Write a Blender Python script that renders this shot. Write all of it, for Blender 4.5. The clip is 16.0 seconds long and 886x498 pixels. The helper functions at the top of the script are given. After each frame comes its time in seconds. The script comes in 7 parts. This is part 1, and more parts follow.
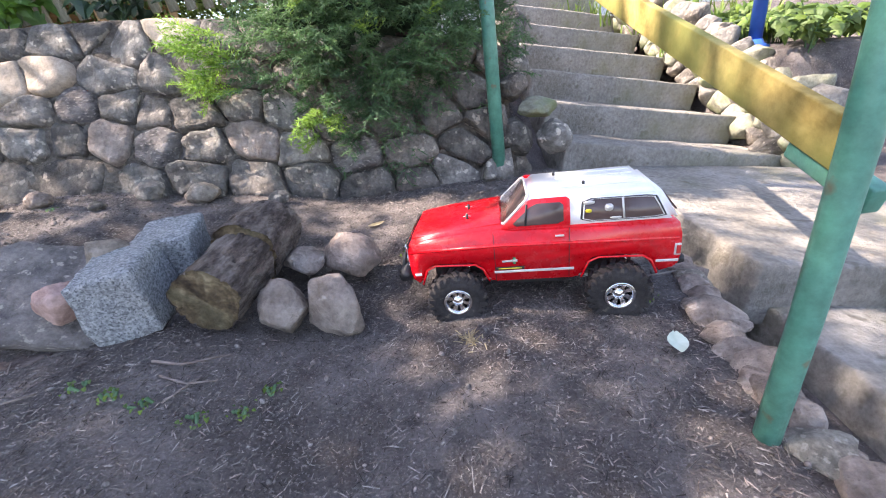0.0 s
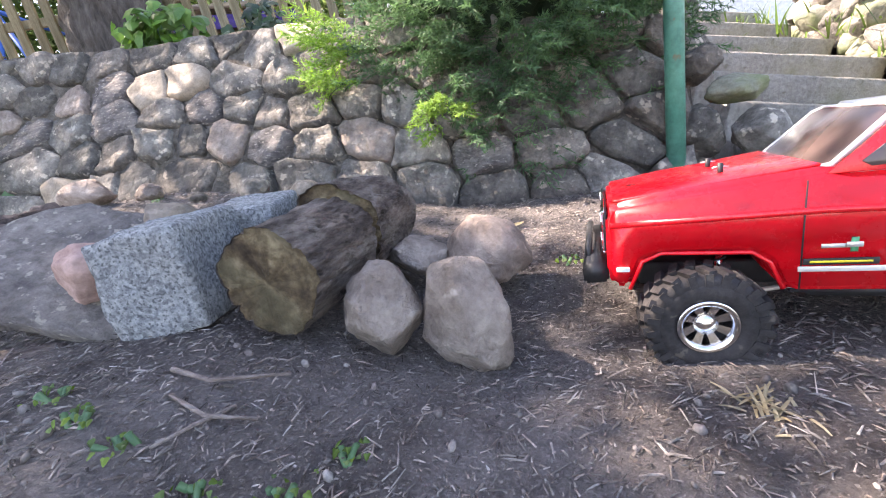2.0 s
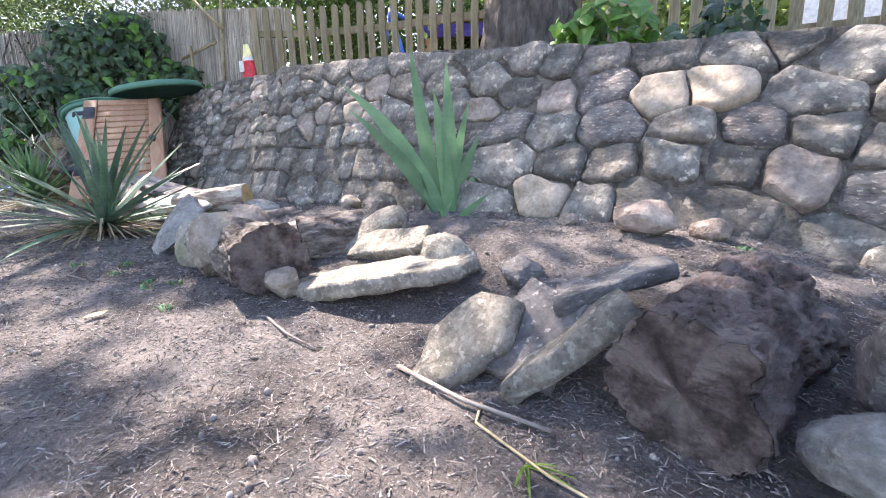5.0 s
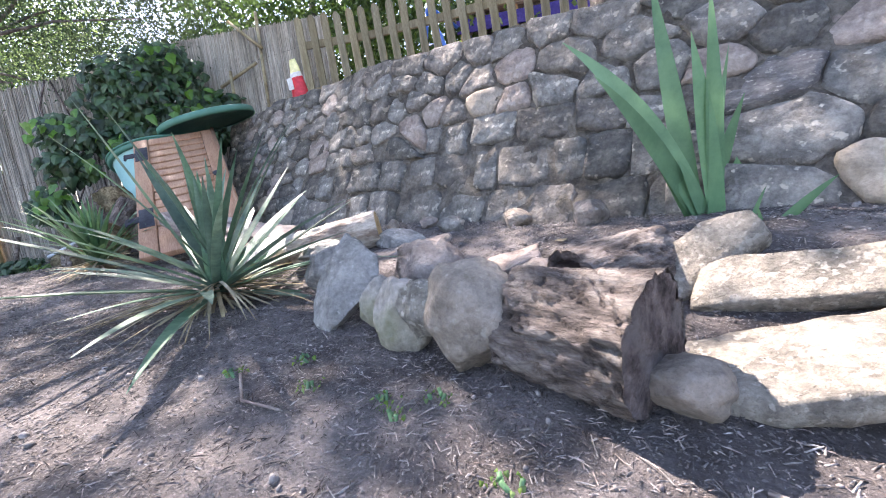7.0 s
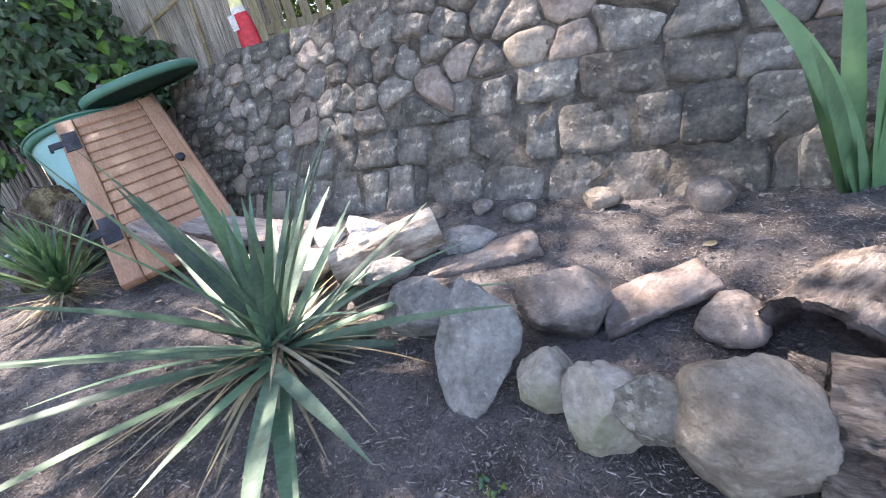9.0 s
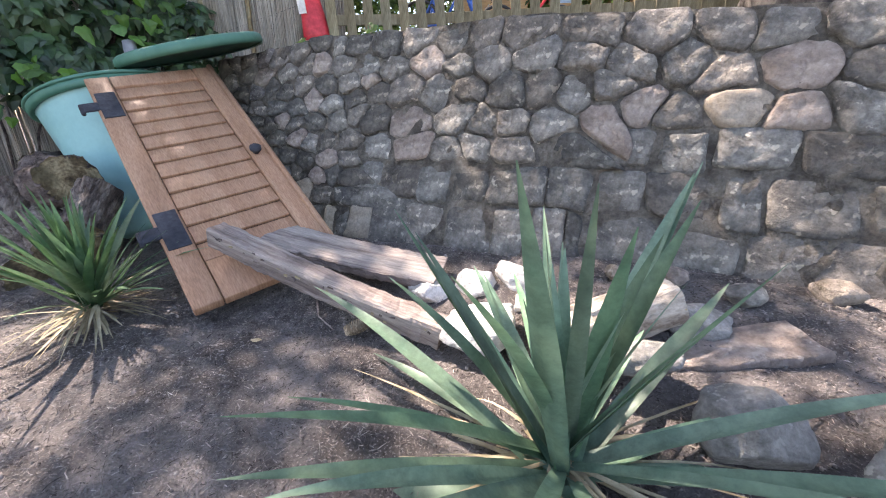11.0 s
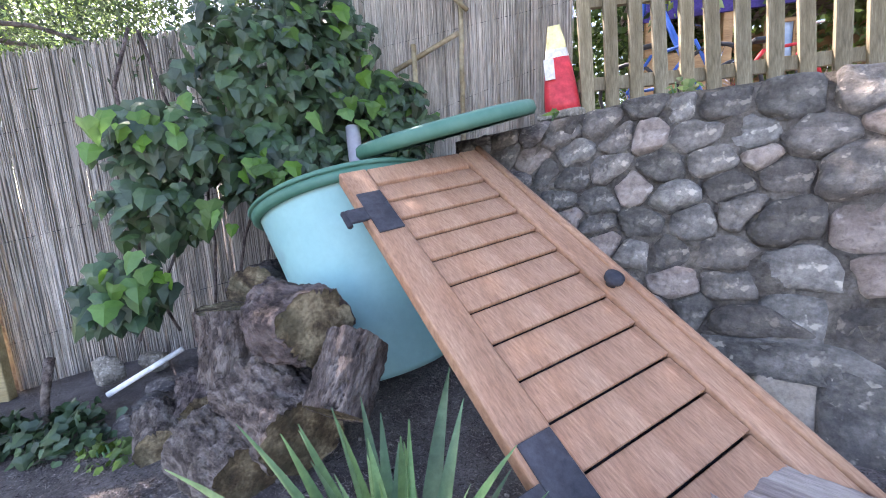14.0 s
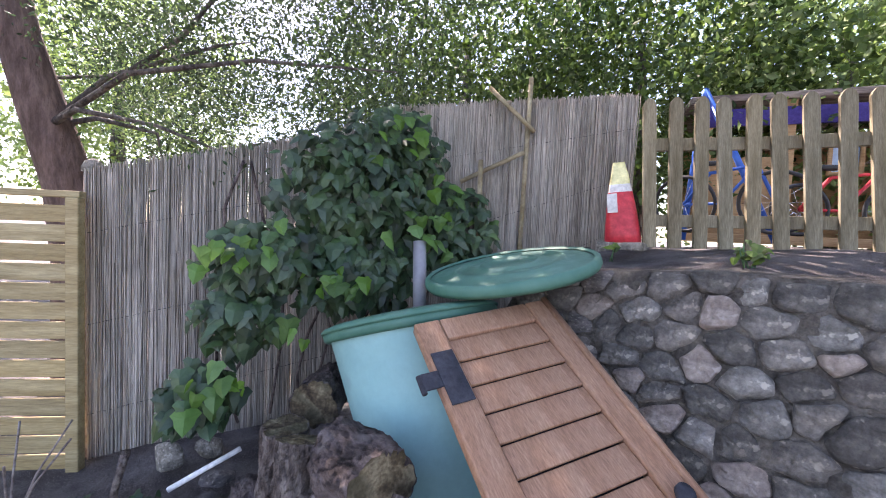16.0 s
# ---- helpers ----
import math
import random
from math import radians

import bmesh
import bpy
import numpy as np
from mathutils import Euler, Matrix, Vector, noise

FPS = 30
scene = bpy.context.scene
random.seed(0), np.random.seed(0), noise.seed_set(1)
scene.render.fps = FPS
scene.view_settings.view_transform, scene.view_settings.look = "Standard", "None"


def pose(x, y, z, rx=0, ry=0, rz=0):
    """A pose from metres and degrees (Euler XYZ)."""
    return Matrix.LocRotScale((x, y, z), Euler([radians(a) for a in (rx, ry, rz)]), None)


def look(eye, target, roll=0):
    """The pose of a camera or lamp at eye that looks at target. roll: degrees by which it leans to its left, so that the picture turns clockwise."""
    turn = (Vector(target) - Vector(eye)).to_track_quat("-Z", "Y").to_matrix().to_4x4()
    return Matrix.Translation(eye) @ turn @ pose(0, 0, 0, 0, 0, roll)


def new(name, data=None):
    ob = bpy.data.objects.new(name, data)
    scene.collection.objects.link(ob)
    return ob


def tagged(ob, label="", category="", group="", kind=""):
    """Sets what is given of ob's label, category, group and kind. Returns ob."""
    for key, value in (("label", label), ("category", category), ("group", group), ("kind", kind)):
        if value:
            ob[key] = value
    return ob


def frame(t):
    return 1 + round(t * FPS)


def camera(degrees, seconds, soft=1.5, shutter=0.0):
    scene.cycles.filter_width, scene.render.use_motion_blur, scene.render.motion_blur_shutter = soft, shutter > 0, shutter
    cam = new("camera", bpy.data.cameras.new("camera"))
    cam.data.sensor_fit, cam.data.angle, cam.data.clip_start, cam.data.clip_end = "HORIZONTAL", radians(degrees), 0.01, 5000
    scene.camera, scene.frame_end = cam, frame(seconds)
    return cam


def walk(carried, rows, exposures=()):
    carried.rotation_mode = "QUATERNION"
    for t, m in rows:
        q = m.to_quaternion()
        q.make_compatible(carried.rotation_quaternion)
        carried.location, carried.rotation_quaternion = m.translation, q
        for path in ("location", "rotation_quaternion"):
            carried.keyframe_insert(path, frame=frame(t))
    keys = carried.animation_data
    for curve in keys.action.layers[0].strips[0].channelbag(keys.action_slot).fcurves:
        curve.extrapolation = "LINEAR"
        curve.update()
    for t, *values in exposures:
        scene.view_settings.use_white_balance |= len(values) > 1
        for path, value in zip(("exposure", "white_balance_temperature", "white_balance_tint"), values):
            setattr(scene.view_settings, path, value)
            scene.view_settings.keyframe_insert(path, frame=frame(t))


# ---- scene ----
cam = camera(96.0, 16.0, soft=1.05)
walk(cam, [
    (0, pose(-0.011, -0.518, 0.471, 64.84, 8.18, -5.19)),
    (0.5, pose(0.002, -0.454, 0.397, 68.88, 8.71, -4.13)),
    (1, pose(0.024, -0.389, 0.303, 73.34, 8.42, -2.59)),
    (1.5, pose(-0.000, -0.342, 0.256, 73.66, 7.23, 2.13)),
    (2, pose(-0.159, -0.240, 0.251, 75.5, 9.4, 8.9)),
    (2.5, pose(-0.331, -0.187, 0.277, 77.49, 7.23, 17.92)),
    (3, pose(-0.511, -0.176, 0.292, 79.86, 7.44, 24.17)),
    (3.5, pose(-0.668, -0.194, 0.307, 80.67, 4.99, 29.65)),
    (4, pose(-0.777, -0.237, 0.326, 79.91, 3.63, 32.41)),
    (4.5, pose(-0.977, -0.248, 0.354, 80.01, -0.39, 36.12)),
    (5, pose(-1.150, -0.271, 0.379, 78.66, -1.56, 38.12)),
    (5.2, pose(-1.214, -0.306, 0.390, 78.32, -0.51, 39.01)),
    (7.3, pose(-1.976, -0.281, 0.375, 79.72, 6.69, 38.66)),
    (7.5, pose(-2.012, -0.270, 0.371, 79.61, 7.19, 38.44)),
    (8, pose(-2.140, -0.216, 0.366, 78.14, 5.30, 36.49)),
    (8.5, pose(-2.190, -0.210, 0.458, 72.18, 7.73, 35.75)),
    (9, pose(-2.313, -0.252, 0.583, 68.04, 11.01, 31.40)),
    (9.5, pose(-2.497, -0.275, 0.659, 66.89, 8.33, 28.74)),
    (10, pose(-2.674, -0.359, 0.691, 69.24, 3.58, 29.83)),
    (10.2, pose(-2.748, -0.392, 0.682, 69.45, 3.38, 28.62)),
    (12.3, pose(-3.430, -0.312, 0.662, 72.26, -1.61, 25.18)),
    (12.5, pose(-3.507, -0.328, 0.679, 72.58, 0.08, 23.44)),
    (13, pose(-3.713, -0.310, 0.702, 73.33, -0.82, 23.00)),
    (13.5, pose(-3.913, -0.217, 0.681, 74.06, 2.25, 28.63)),
    (14, pose(-4.079, -0.173, 0.743, 80.72, 2.92, 39.32)),
    (14.5, pose(-4.126, -0.251, 0.871, 83.98, 1.22, 44.88)),
    (15, pose(-4.155, -0.282, 0.959, 84.51, 0.16, 46.94)),
    (15.5, pose(-4.165, -0.280, 1.011, 86.11, -1.25, 47.19)),
    (16, pose(-4.135, -0.265, 1.056, 87.33, -2.47, 44.64)),
], [(0.0, 2.2, 7100, 22), (1.0, 2.25, 7100, 21), (2.5, 2.6, 7400, 23), (3.5, 2.45, 7100, 18), (5.0, 2.4, 6750, 20), (8.0, 2.48, 6550, 22), (10.0, 2.28, 7000, 20), (12.0, 2.3, 7100, 24), (13.0, 2.4, 7150, 26), (14.5, 3.02, 6500, 28), (15.5, 3.0, 6400, 31), (16.0, 2.28, 6800, 30)])

# ---- light ----
SUN_AZ, SUN_EL = radians(78), radians(50)      # azimuth measured from +y towards -x
sun_dir = Vector((-math.sin(SUN_AZ) * math.cos(SUN_EL), math.cos(SUN_AZ) * math.cos(SUN_EL), math.sin(SUN_EL)))
world = bpy.data.worlds.new("sky")
world.use_nodes = True
wn = world.node_tree.nodes
sky = wn.new("ShaderNodeTexSky")
sky.sky_type = "NISHITA"
sky.sun_disc = False
sky.sun_elevation = SUN_EL
sky.sun_rotation = -SUN_AZ
world.node_tree.links.new(sky.outputs[0], wn["Background"].inputs[0])
wn["Background"].inputs[1].default_value = 0.15
scene.world = world
sun = new("sun", bpy.data.lights.new("sun", "SUN"))
sun.data.energy = 5.0
sun.data.angle = radians(0.6)
sun.data.color = (1.0, 0.95, 0.86)
sun.matrix_world = look(sun_dir * 30, (0, 0, 0))


# ---- materials ----
def surface(name, cols, scale=8.0, rough=0.85, bump=0.4, bump_scale=60.0, metallic=0.0, spec=0.3, vary=0.0,
            island=0.0, stretch=(1, 1, 1), spots=None, spot_scale=40.0, spot_at=0.62, coat=0.0, dist=0.004,
            moss=None, moss_at=0.6, translucent=0.0, rings=0.0):
    """A weathered surface: two blended colours at a large scale, fine grain, speckles, relief."""
    m = bpy.data.materials.new(name)
    m.use_nodes = True
    nt = m.node_tree
    n, l = nt.nodes, nt.links
    bsdf = n["Principled BSDF"]
    tc = n.new("ShaderNodeTexCoord")
    mp = n.new("ShaderNodeMapping")
    mp.inputs["Scale"].default_value = stretch
    l.new(tc.outputs["Object"], mp.inputs["Vector"])
    big = n.new("ShaderNodeTexNoise")
    big.inputs["Scale"].default_value = scale
    big.inputs["Detail"].default_value = 6
    big.inputs["Roughness"].default_value = 0.65
    l.new(mp.outputs[0], big.inputs["Vector"])
    ramp = n.new("ShaderNodeValToRGB")
    els = ramp.color_ramp.elements
    els[0].position, els[1].position = 0.38, 0.62
    els[0].color, els[1].color = (*cols[0], 1), (*cols[-1], 1)
    for i, c in enumerate(cols[1:-1]):
        e = els.new(0.38 + 0.24 * (i + 1) / (len(cols) - 1))
        e.color = (*c, 1)
    l.new(big.outputs["Fac"], ramp.inputs[0])
    col = ramp.outputs[0]
    fine = n.new("ShaderNodeTexNoise")
    fine.inputs["Scale"].default_value = bump_scale
    fine.inputs["Detail"].default_value = 8
    fine.inputs["Roughness"].default_value = 0.7
    l.new(mp.outputs[0], fine.inputs["Vector"])

    def mixed(kind, fac, a, b):
        mx = n.new("ShaderNodeMix")
        mx.data_type, mx.blend_type = "RGBA", kind
        mx.clamp_factor = True
        for sock, v in ((mx.inputs["Factor"], fac), (mx.inputs["A"], a), (mx.inputs["B"], b)):
            if hasattr(v, "is_output"):
                l.new(v, sock)
            else:
                sock.default_value = v
        return mx.outputs["Result"]

    def ranged(v, a, b, lo=0.0, hi=1.0):
        r = n.new("ShaderNodeMapRange")
        l.new(v, r.inputs["Value"])
        for k, x in (("From Min", a), ("From Max", b), ("To Min", lo), ("To Max", hi)):
            r.inputs[k].default_value = x
        return r.outputs["Result"]

    g = ranged(fine.outputs["Fac"], 0.3, 0.7, 0.62, 1.35) if bump >= 0.15 else ranged(fine.outputs["Fac"], 0.3, 0.7, 0.94, 1.05)
    gc = n.new("ShaderNodeCombineColor")
    for i in range(3):
        l.new(g, gc.inputs[i])
    col = mixed("MULTIPLY", 0.8, col, gc.outputs[0])
    if spots:
        vor = n.new("ShaderNodeTexNoise")
        vor.inputs["Scale"].default_value = spot_scale
        vor.inputs["Detail"].default_value = 3
        l.new(mp.outputs[0], vor.inputs["Vector"])
        col = mixed("MIX", ranged(vor.outputs["Fac"], spot_at - 0.03, spot_at + 0.03, 0, 0.85), col, (*spots, 1))
    if rings:
        wv = n.new("ShaderNodeTexWave")
        wv.wave_type, wv.rings_direction = "RINGS", "X"
        for k, x in (("Scale", rings), ("Distortion", 7.0), ("Detail", 4.0), ("Detail Scale", 1.5)):
            wv.inputs[k].default_value = x
        l.new(tc.outputs["Object"], wv.inputs["Vector"])
        rg = ranged(wv.outputs["Fac"], 0, 1, 0.78, 1.08)
        rc = n.new("ShaderNodeCombineColor")
        for i in range(3):
            l.new(rg, rc.inputs[i])
        col = mixed("MULTIPLY", 0.8, col, rc.outputs[0])
    if moss:
        mo = n.new("ShaderNodeTexNoise")
        mo.inputs["Scale"].default_value = scale * 0.7
        mo.inputs["Detail"].default_value = 5
        l.new(tc.outputs["Object"], mo.inputs["Vector"])
        col = mixed("MIX", ranged(mo.outputs["Fac"], moss_at - 0.08, moss_at + 0.08, 0, 0.8), col, (*moss, 1))
    if vary or island:
        src = n.new("ShaderNodeObjectInfo").outputs["Random"] if vary else n.new("ShaderNodeNewGeometry").outputs["Random Per Island"]
        k = vary or island
        hsv = n.new("ShaderNodeHueSaturation")
        l.new(col, hsv.inputs["Color"])
        l.new(ranged(src, 0, 1, 1 - k, 1 + k), hsv.inputs["Value"])
        wn_ = n.new("ShaderNodeTexWhiteNoise")
        wn_.noise_dimensions = "1D"
        l.new(src, wn_.inputs["W"])
        l.new(ranged(wn_.outputs["Value"], 0, 1, 0.5 - 0.013 * min(1, k * 2), 0.5 + 0.013 * min(1, k * 2)), hsv.inputs["Hue"])
        l.new(ranged(wn_.outputs["Value"], 0, 1, 1 + 0.5 * k, 1 - 0.5 * k), hsv.inputs["Saturation"])
        col = hsv.outputs["Color"]
    l.new(col, bsdf.inputs["Base Color"])
    l.new(ranged(fine.outputs["Fac"], 0.3, 0.7, min(1, rough + 0.08), max(0.05, rough - 0.1)), bsdf.inputs["Roughness"])
    bsdf.inputs["Metallic"].default_value = metallic
    bsdf.inputs["Specular IOR Level"].default_value = spec
    if coat:
        bsdf.inputs["Coat Weight"].default_value = coat
        bsdf.inputs["Coat Roughness"].default_value = 0.08
    if bump:
        mid = n.new("ShaderNodeTexNoise")
        mid.inputs["Scale"].default_value = bump_scale * 0.28
        mid.inputs["Detail"].default_value = 5
        mid.inputs["Roughness"].default_value = 0.6
        l.new(mp.outputs[0], mid.inputs["Vector"])
        b0 = n.new("ShaderNodeBump")
        b0.inputs["Strength"].default_value = bump * 0.8
        b0.inputs["Distance"].default_value = dist * 2.2
        l.new(mid.outputs["Fac"], b0.inputs["Height"])
        b = n.new("ShaderNodeBump")
        b.inputs["Strength"].default_value = bump
        b.inputs["Distance"].default_value = dist
        l.new(b0.outputs[0], b.inputs["Normal"])
        l.new(fine.outputs["Fac"], b.inputs["Height"])
        l.new(b.outputs[0], bsdf.inputs["Normal"])
    if translucent:
        tr = n.new("ShaderNodeBsdfTranslucent")
        l.new(col, tr.inputs["Color"])
        ms = n.new("ShaderNodeMixShader")
        ms.inputs[0].default_value = translucent
        l.new(bsdf.outputs[0], ms.inputs[1])
        l.new(tr.outputs[0], ms.inputs[2])
        l.new(ms.outputs[0], n["Material Output"].inputs["Surface"])
    return m


M_soil = surface("soil", [(0.092, 0.078, 0.073), (0.148, 0.128, 0.121), (0.22, 0.194, 0.183)], 5, 0.97, 1.0, 150, spots=(0.27, 0.24, 0.225), spot_scale=210, spot_at=0.62, dist=0.014)
M_chip = surface("wood_chip", [(0.07, 0.058, 0.052), (0.27, 0.235, 0.21)], 40, 0.9, 0.2, 200, island=0.65)
M_pebble = surface("pebble", [(0.1, 0.085, 0.08), (0.24, 0.21, 0.19)], 30, 0.85, 0.3, 150, island=0.4)
M_mortar = surface("mortar", [(0.1, 0.085, 0.07), (0.165, 0.142, 0.117), (0.25, 0.218, 0.18)], 14, 0.95, 1.0, 90, dist=0.02)
M_wall = surface("field_stone", [(0.105, 0.096, 0.086), (0.18, 0.163, 0.142), (0.27, 0.244, 0.21)], 13, 0.9, 1.0, 80, vary=0.42, spots=(0.488, 0.430, 0.351), spot_scale=34, spot_at=0.63, dist=0.012)
M_wall_blue = surface("slate_blue_stone", [(0.15, 0.167, 0.18), (0.225, 0.25, 0.268)], 14, 0.8, 0.7, 90)
M_wall_warm = surface("tan_stone", [(0.25, 0.205, 0.155), (0.37, 0.31, 0.245)], 14, 0.85, 0.6, 90, vary=0.15)
M_wall_moss = surface("mossy_stone", [(0.17, 0.17, 0.13), (0.28, 0.27, 0.2)], 14, 0.9, 0.8, 90, moss=(0.14, 0.17, 0.08), moss_at=0.54)
M_rock = surface("boulder", [(0.212, 0.165, 0.135), (0.329, 0.265, 0.225), (0.424, 0.350, 0.297)], 9, 0.85, 1.0, 60, vary=0.12, spots=(0.530, 0.450, 0.387), spot_scale=35, spot_at=0.68, dist=0.014)
M_rock_grey = surface("grey_boulder", [(0.198, 0.190, 0.172), (0.291, 0.275, 0.251), (0.354, 0.335, 0.307)], 16, 0.88, 0.9, 90, vary=0.12, spots=(0.437, 0.410, 0.372), spot_scale=60, spot_at=0.66, dist=0.011)
M_rock_pink = surface("pink_boulder", [(0.32, 0.2, 0.17), (0.42, 0.29, 0.25)], 10, 0.8, 0.4, 80, vary=0.1, dist=0.008)
M_rock_tan = surface("tan_boulder", [(0.2, 0.165, 0.13), (0.3, 0.25, 0.2), (0.38, 0.32, 0.265)], 12, 0.85, 0.9, 80, vary=0.12, spots=(0.42, 0.37, 0.31), spot_scale=50, spot_at=0.66, dist=0.012)
M_rock_moss = surface("mossy_boulder", [(0.26, 0.23, 0.19), (0.38, 0.34, 0.29)], 9, 0.85, 0.6, 70, moss=(0.17, 0.175, 0.09), moss_at=0.6, dist=0.012)
M_granite = surface("granite", [(0.18, 0.19, 0.195), (0.31, 0.325, 0.33), (0.43, 0.44, 0.44)], 150, 0.85, 0.9, 190, spots=(0.1, 0.105, 0.11), spot_scale=230, spot_at=0.6, dist=0.006)
M_slab = surface("slate_slab", [(0.122, 0.110, 0.106), (0.195, 0.175, 0.163), (0.268, 0.242, 0.222)], 14, 0.88, 1.0, 80, vary=0.15, spots=(0.445, 0.400, 0.342), spot_scale=75, spot_at=0.64, stretch=(1, 1, 2), dist=0.012)
M_paver = surface("broken_concrete", [(0.201, 0.180, 0.149), (0.307, 0.275, 0.225), (0.403, 0.360, 0.297)], 26, 0.92, 1.0, 120, vary=0.15, spots=(0.509, 0.460, 0.387), spot_scale=80, spot_at=0.6, dist=0.012)
M_concrete = surface("step_concrete", [(0.19, 0.175, 0.15), (0.31, 0.29, 0.26)], 4, 0.92, 0.9, 60, spots=(0.15, 0.135, 0.11), spot_scale=17, spot_at=0.66, moss=(0.17, 0.165, 0.1), moss_at=0.62, dist=0.01)
M_bark = surface("bark", [(0.07, 0.054, 0.046), (0.18, 0.142, 0.122), (0.31, 0.262, 0.226)], 38, 0.92, 1.0, 90, stretch=(0.3, 1, 1), vary=0.12, dist=0.02, moss=(0.34, 0.3, 0.26), moss_at=0.66)
M_bark_dark = surface("dark_rotten_bark", [(0.05, 0.037, 0.033), (0.125, 0.094, 0.085), (0.21, 0.165, 0.15)], 26, 0.95, 1.0, 80, stretch=(0.4, 1, 1), dist=0.014, moss=(0.2, 0.168, 0.155), moss_at=0.62)
M_bark_grey = surface("trunk_bark", [(0.06, 0.05, 0.045), (0.16, 0.14, 0.125)], 18, 0.95, 1.0, 40, stretch=(1, 1, 0.25), dist=0.03)
M_endgrain = surface("end_grain", [(0.07, 0.048, 0.03), (0.19, 0.14, 0.08), (0.42, 0.34, 0.21)], 15, 0.88, 1.0, 70, moss=(0.07, 0.06, 0.032), moss_at=0.56, rings=24, dist=0.014)
M_endfresh = surface("fresh_end_grain", [(0.42, 0.26, 0.11), (0.6, 0.42, 0.22)], 22, 0.8, 0.5, 60, rings=45)
M_shutter = surface("brown_shutter_paint", [(0.29, 0.15, 0.085), (0.34, 0.185, 0.11), (0.38, 0.22, 0.135)], 5, 0.6, 0.25, 80, stretch=(1, 6, 1), spec=0.35, dist=0.001)
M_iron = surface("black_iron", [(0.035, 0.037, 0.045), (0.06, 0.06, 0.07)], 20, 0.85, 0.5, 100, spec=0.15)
M_tub = surface("turquoise_plastic", [(0.26, 0.5, 0.49), (0.32, 0.57, 0.55)], 4, 0.5, 0.08, 60, spec=0.4, spots=(0.24, 0.42, 0.43), spot_scale=7, spot_at=0.7)
M_lid = surface("green_plastic", [(0.045, 0.15, 0.105), (0.085, 0.21, 0.155)], 5, 0.55, 0.1, 60, spec=0.4, spots=(0.12, 0.24, 0.18), spot_scale=14, spot_at=0.66)
M_picket = surface("picket_wood", [(0.17, 0.14, 0.085), (0.27, 0.23, 0.15)], 8, 0.85, 0.5, 60, stretch=(4, 4, 0.5), vary=0.15)
M_gate = surface("gate_wood", [(0.3, 0.22, 0.1), (0.42, 0.33, 0.17)], 6, 0.7, 0.3, 60, stretch=(0.4, 4, 4), vary=0.12)
M_oldwood = surface("weathered_wood", [(0.15, 0.115, 0.1), (0.27, 0.22, 0.195), (0.36, 0.31, 0.27)], 9, 0.9, 0.9, 60, stretch=(0.25, 3, 3), vary=0.1, dist=0.006)
M_reed = surface("reed", [(0.3, 0.265, 0.22), (0.48, 0.43, 0.37)], 6, 0.85, 0.3, 60, island=0.35, stretch=(1, 1, 0.2))
M_green_paint = surface("green_paint", [(0.05, 0.2, 0.15), (0.09, 0.28, 0.21)], 7, 0.45, 0.2, 40, spec=0.5, spots=(0.16, 0.13, 0.08), spot_scale=26, spot_at=0.7)
M_blue_paint = surface("blue_paint", [(0.02, 0.09, 0.4), (0.03, 0.13, 0.5)], 7, 0.4, 0.1, 40, spec=0.5)
M_rail = surface("mossy_yellow_board", [(0.3, 0.21, 0.06), (0.42, 0.33, 0.12)], 6, 0.75, 0.3, 50, moss=(0.16, 0.18, 0.05), moss_at=0.5)
M_white = surface("white_plaster", [(0.72, 0.72, 0.72), (0.82, 0.82, 0.81)], 2, 0.9, 0.2, 40)
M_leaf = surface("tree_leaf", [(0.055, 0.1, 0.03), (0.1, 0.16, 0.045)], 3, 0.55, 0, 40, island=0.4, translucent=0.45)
# paler copy of tree_leaf: sunlight on distant crowns put into the colour
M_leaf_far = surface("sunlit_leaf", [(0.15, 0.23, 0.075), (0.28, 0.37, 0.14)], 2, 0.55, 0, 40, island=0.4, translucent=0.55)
M_needle = surface("juniper_needle", [(0.06, 0.125, 0.062), (0.125, 0.23, 0.1)], 6, 0.6, 0, 40, island=0.35, translucent=0.4)
# lighter, yellower copy of the needle colour, with sunlight painted in
M_needle_lit = surface("sunlit_juniper_needle", [(0.16, 0.3, 0.06), (0.27, 0.42, 0.1)], 6, 0.6, 0, 40, island=0.3, translucent=0.5)
M_ivy = surface("ivy_leaf", [(0.025, 0.055, 0.028), (0.06, 0.11, 0.045)], 5, 0.45, 0, 40, island=0.45, spec=0.5, translucent=0.2)
M_ivy_young = surface("young_ivy_leaf", [(0.09, 0.2, 0.04), (0.14, 0.28, 0.06)], 5, 0.45, 0, 40, island=0.3, spec=0.5, translucent=0.4)
M_yucca_green = surface("green_yucca_leaf", [(0.06, 0.13, 0.06), (0.12, 0.21, 0.1)], 9, 0.5, 0.15, 40, vary=0.3, spec=0.4, translucent=0.25)
M_yucca = surface("yucca_leaf", [(0.075, 0.14, 0.09), (0.15, 0.235, 0.15)], 9, 0.5, 0.15, 40, vary=0.3, spec=0.4, translucent=0.2)
M_straw = surface("dry_leaf", [(0.25, 0.2, 0.12), (0.42, 0.36, 0.24)], 9, 0.8, 0.15, 40, vary=0.25, translucent=0.2)
M_iris = surface("iris_leaf", [(0.085, 0.18, 0.085), (0.15, 0.275, 0.13)], 7, 0.45, 0.1, 60, vary=0.15, spec=0.4, translucent=0.3)
M_weed = surface("weed_leaf", [(0.08, 0.14, 0.035), (0.15, 0.22, 0.06)], 9, 0.6, 0, 40, island=0.35, translucent=0.3)


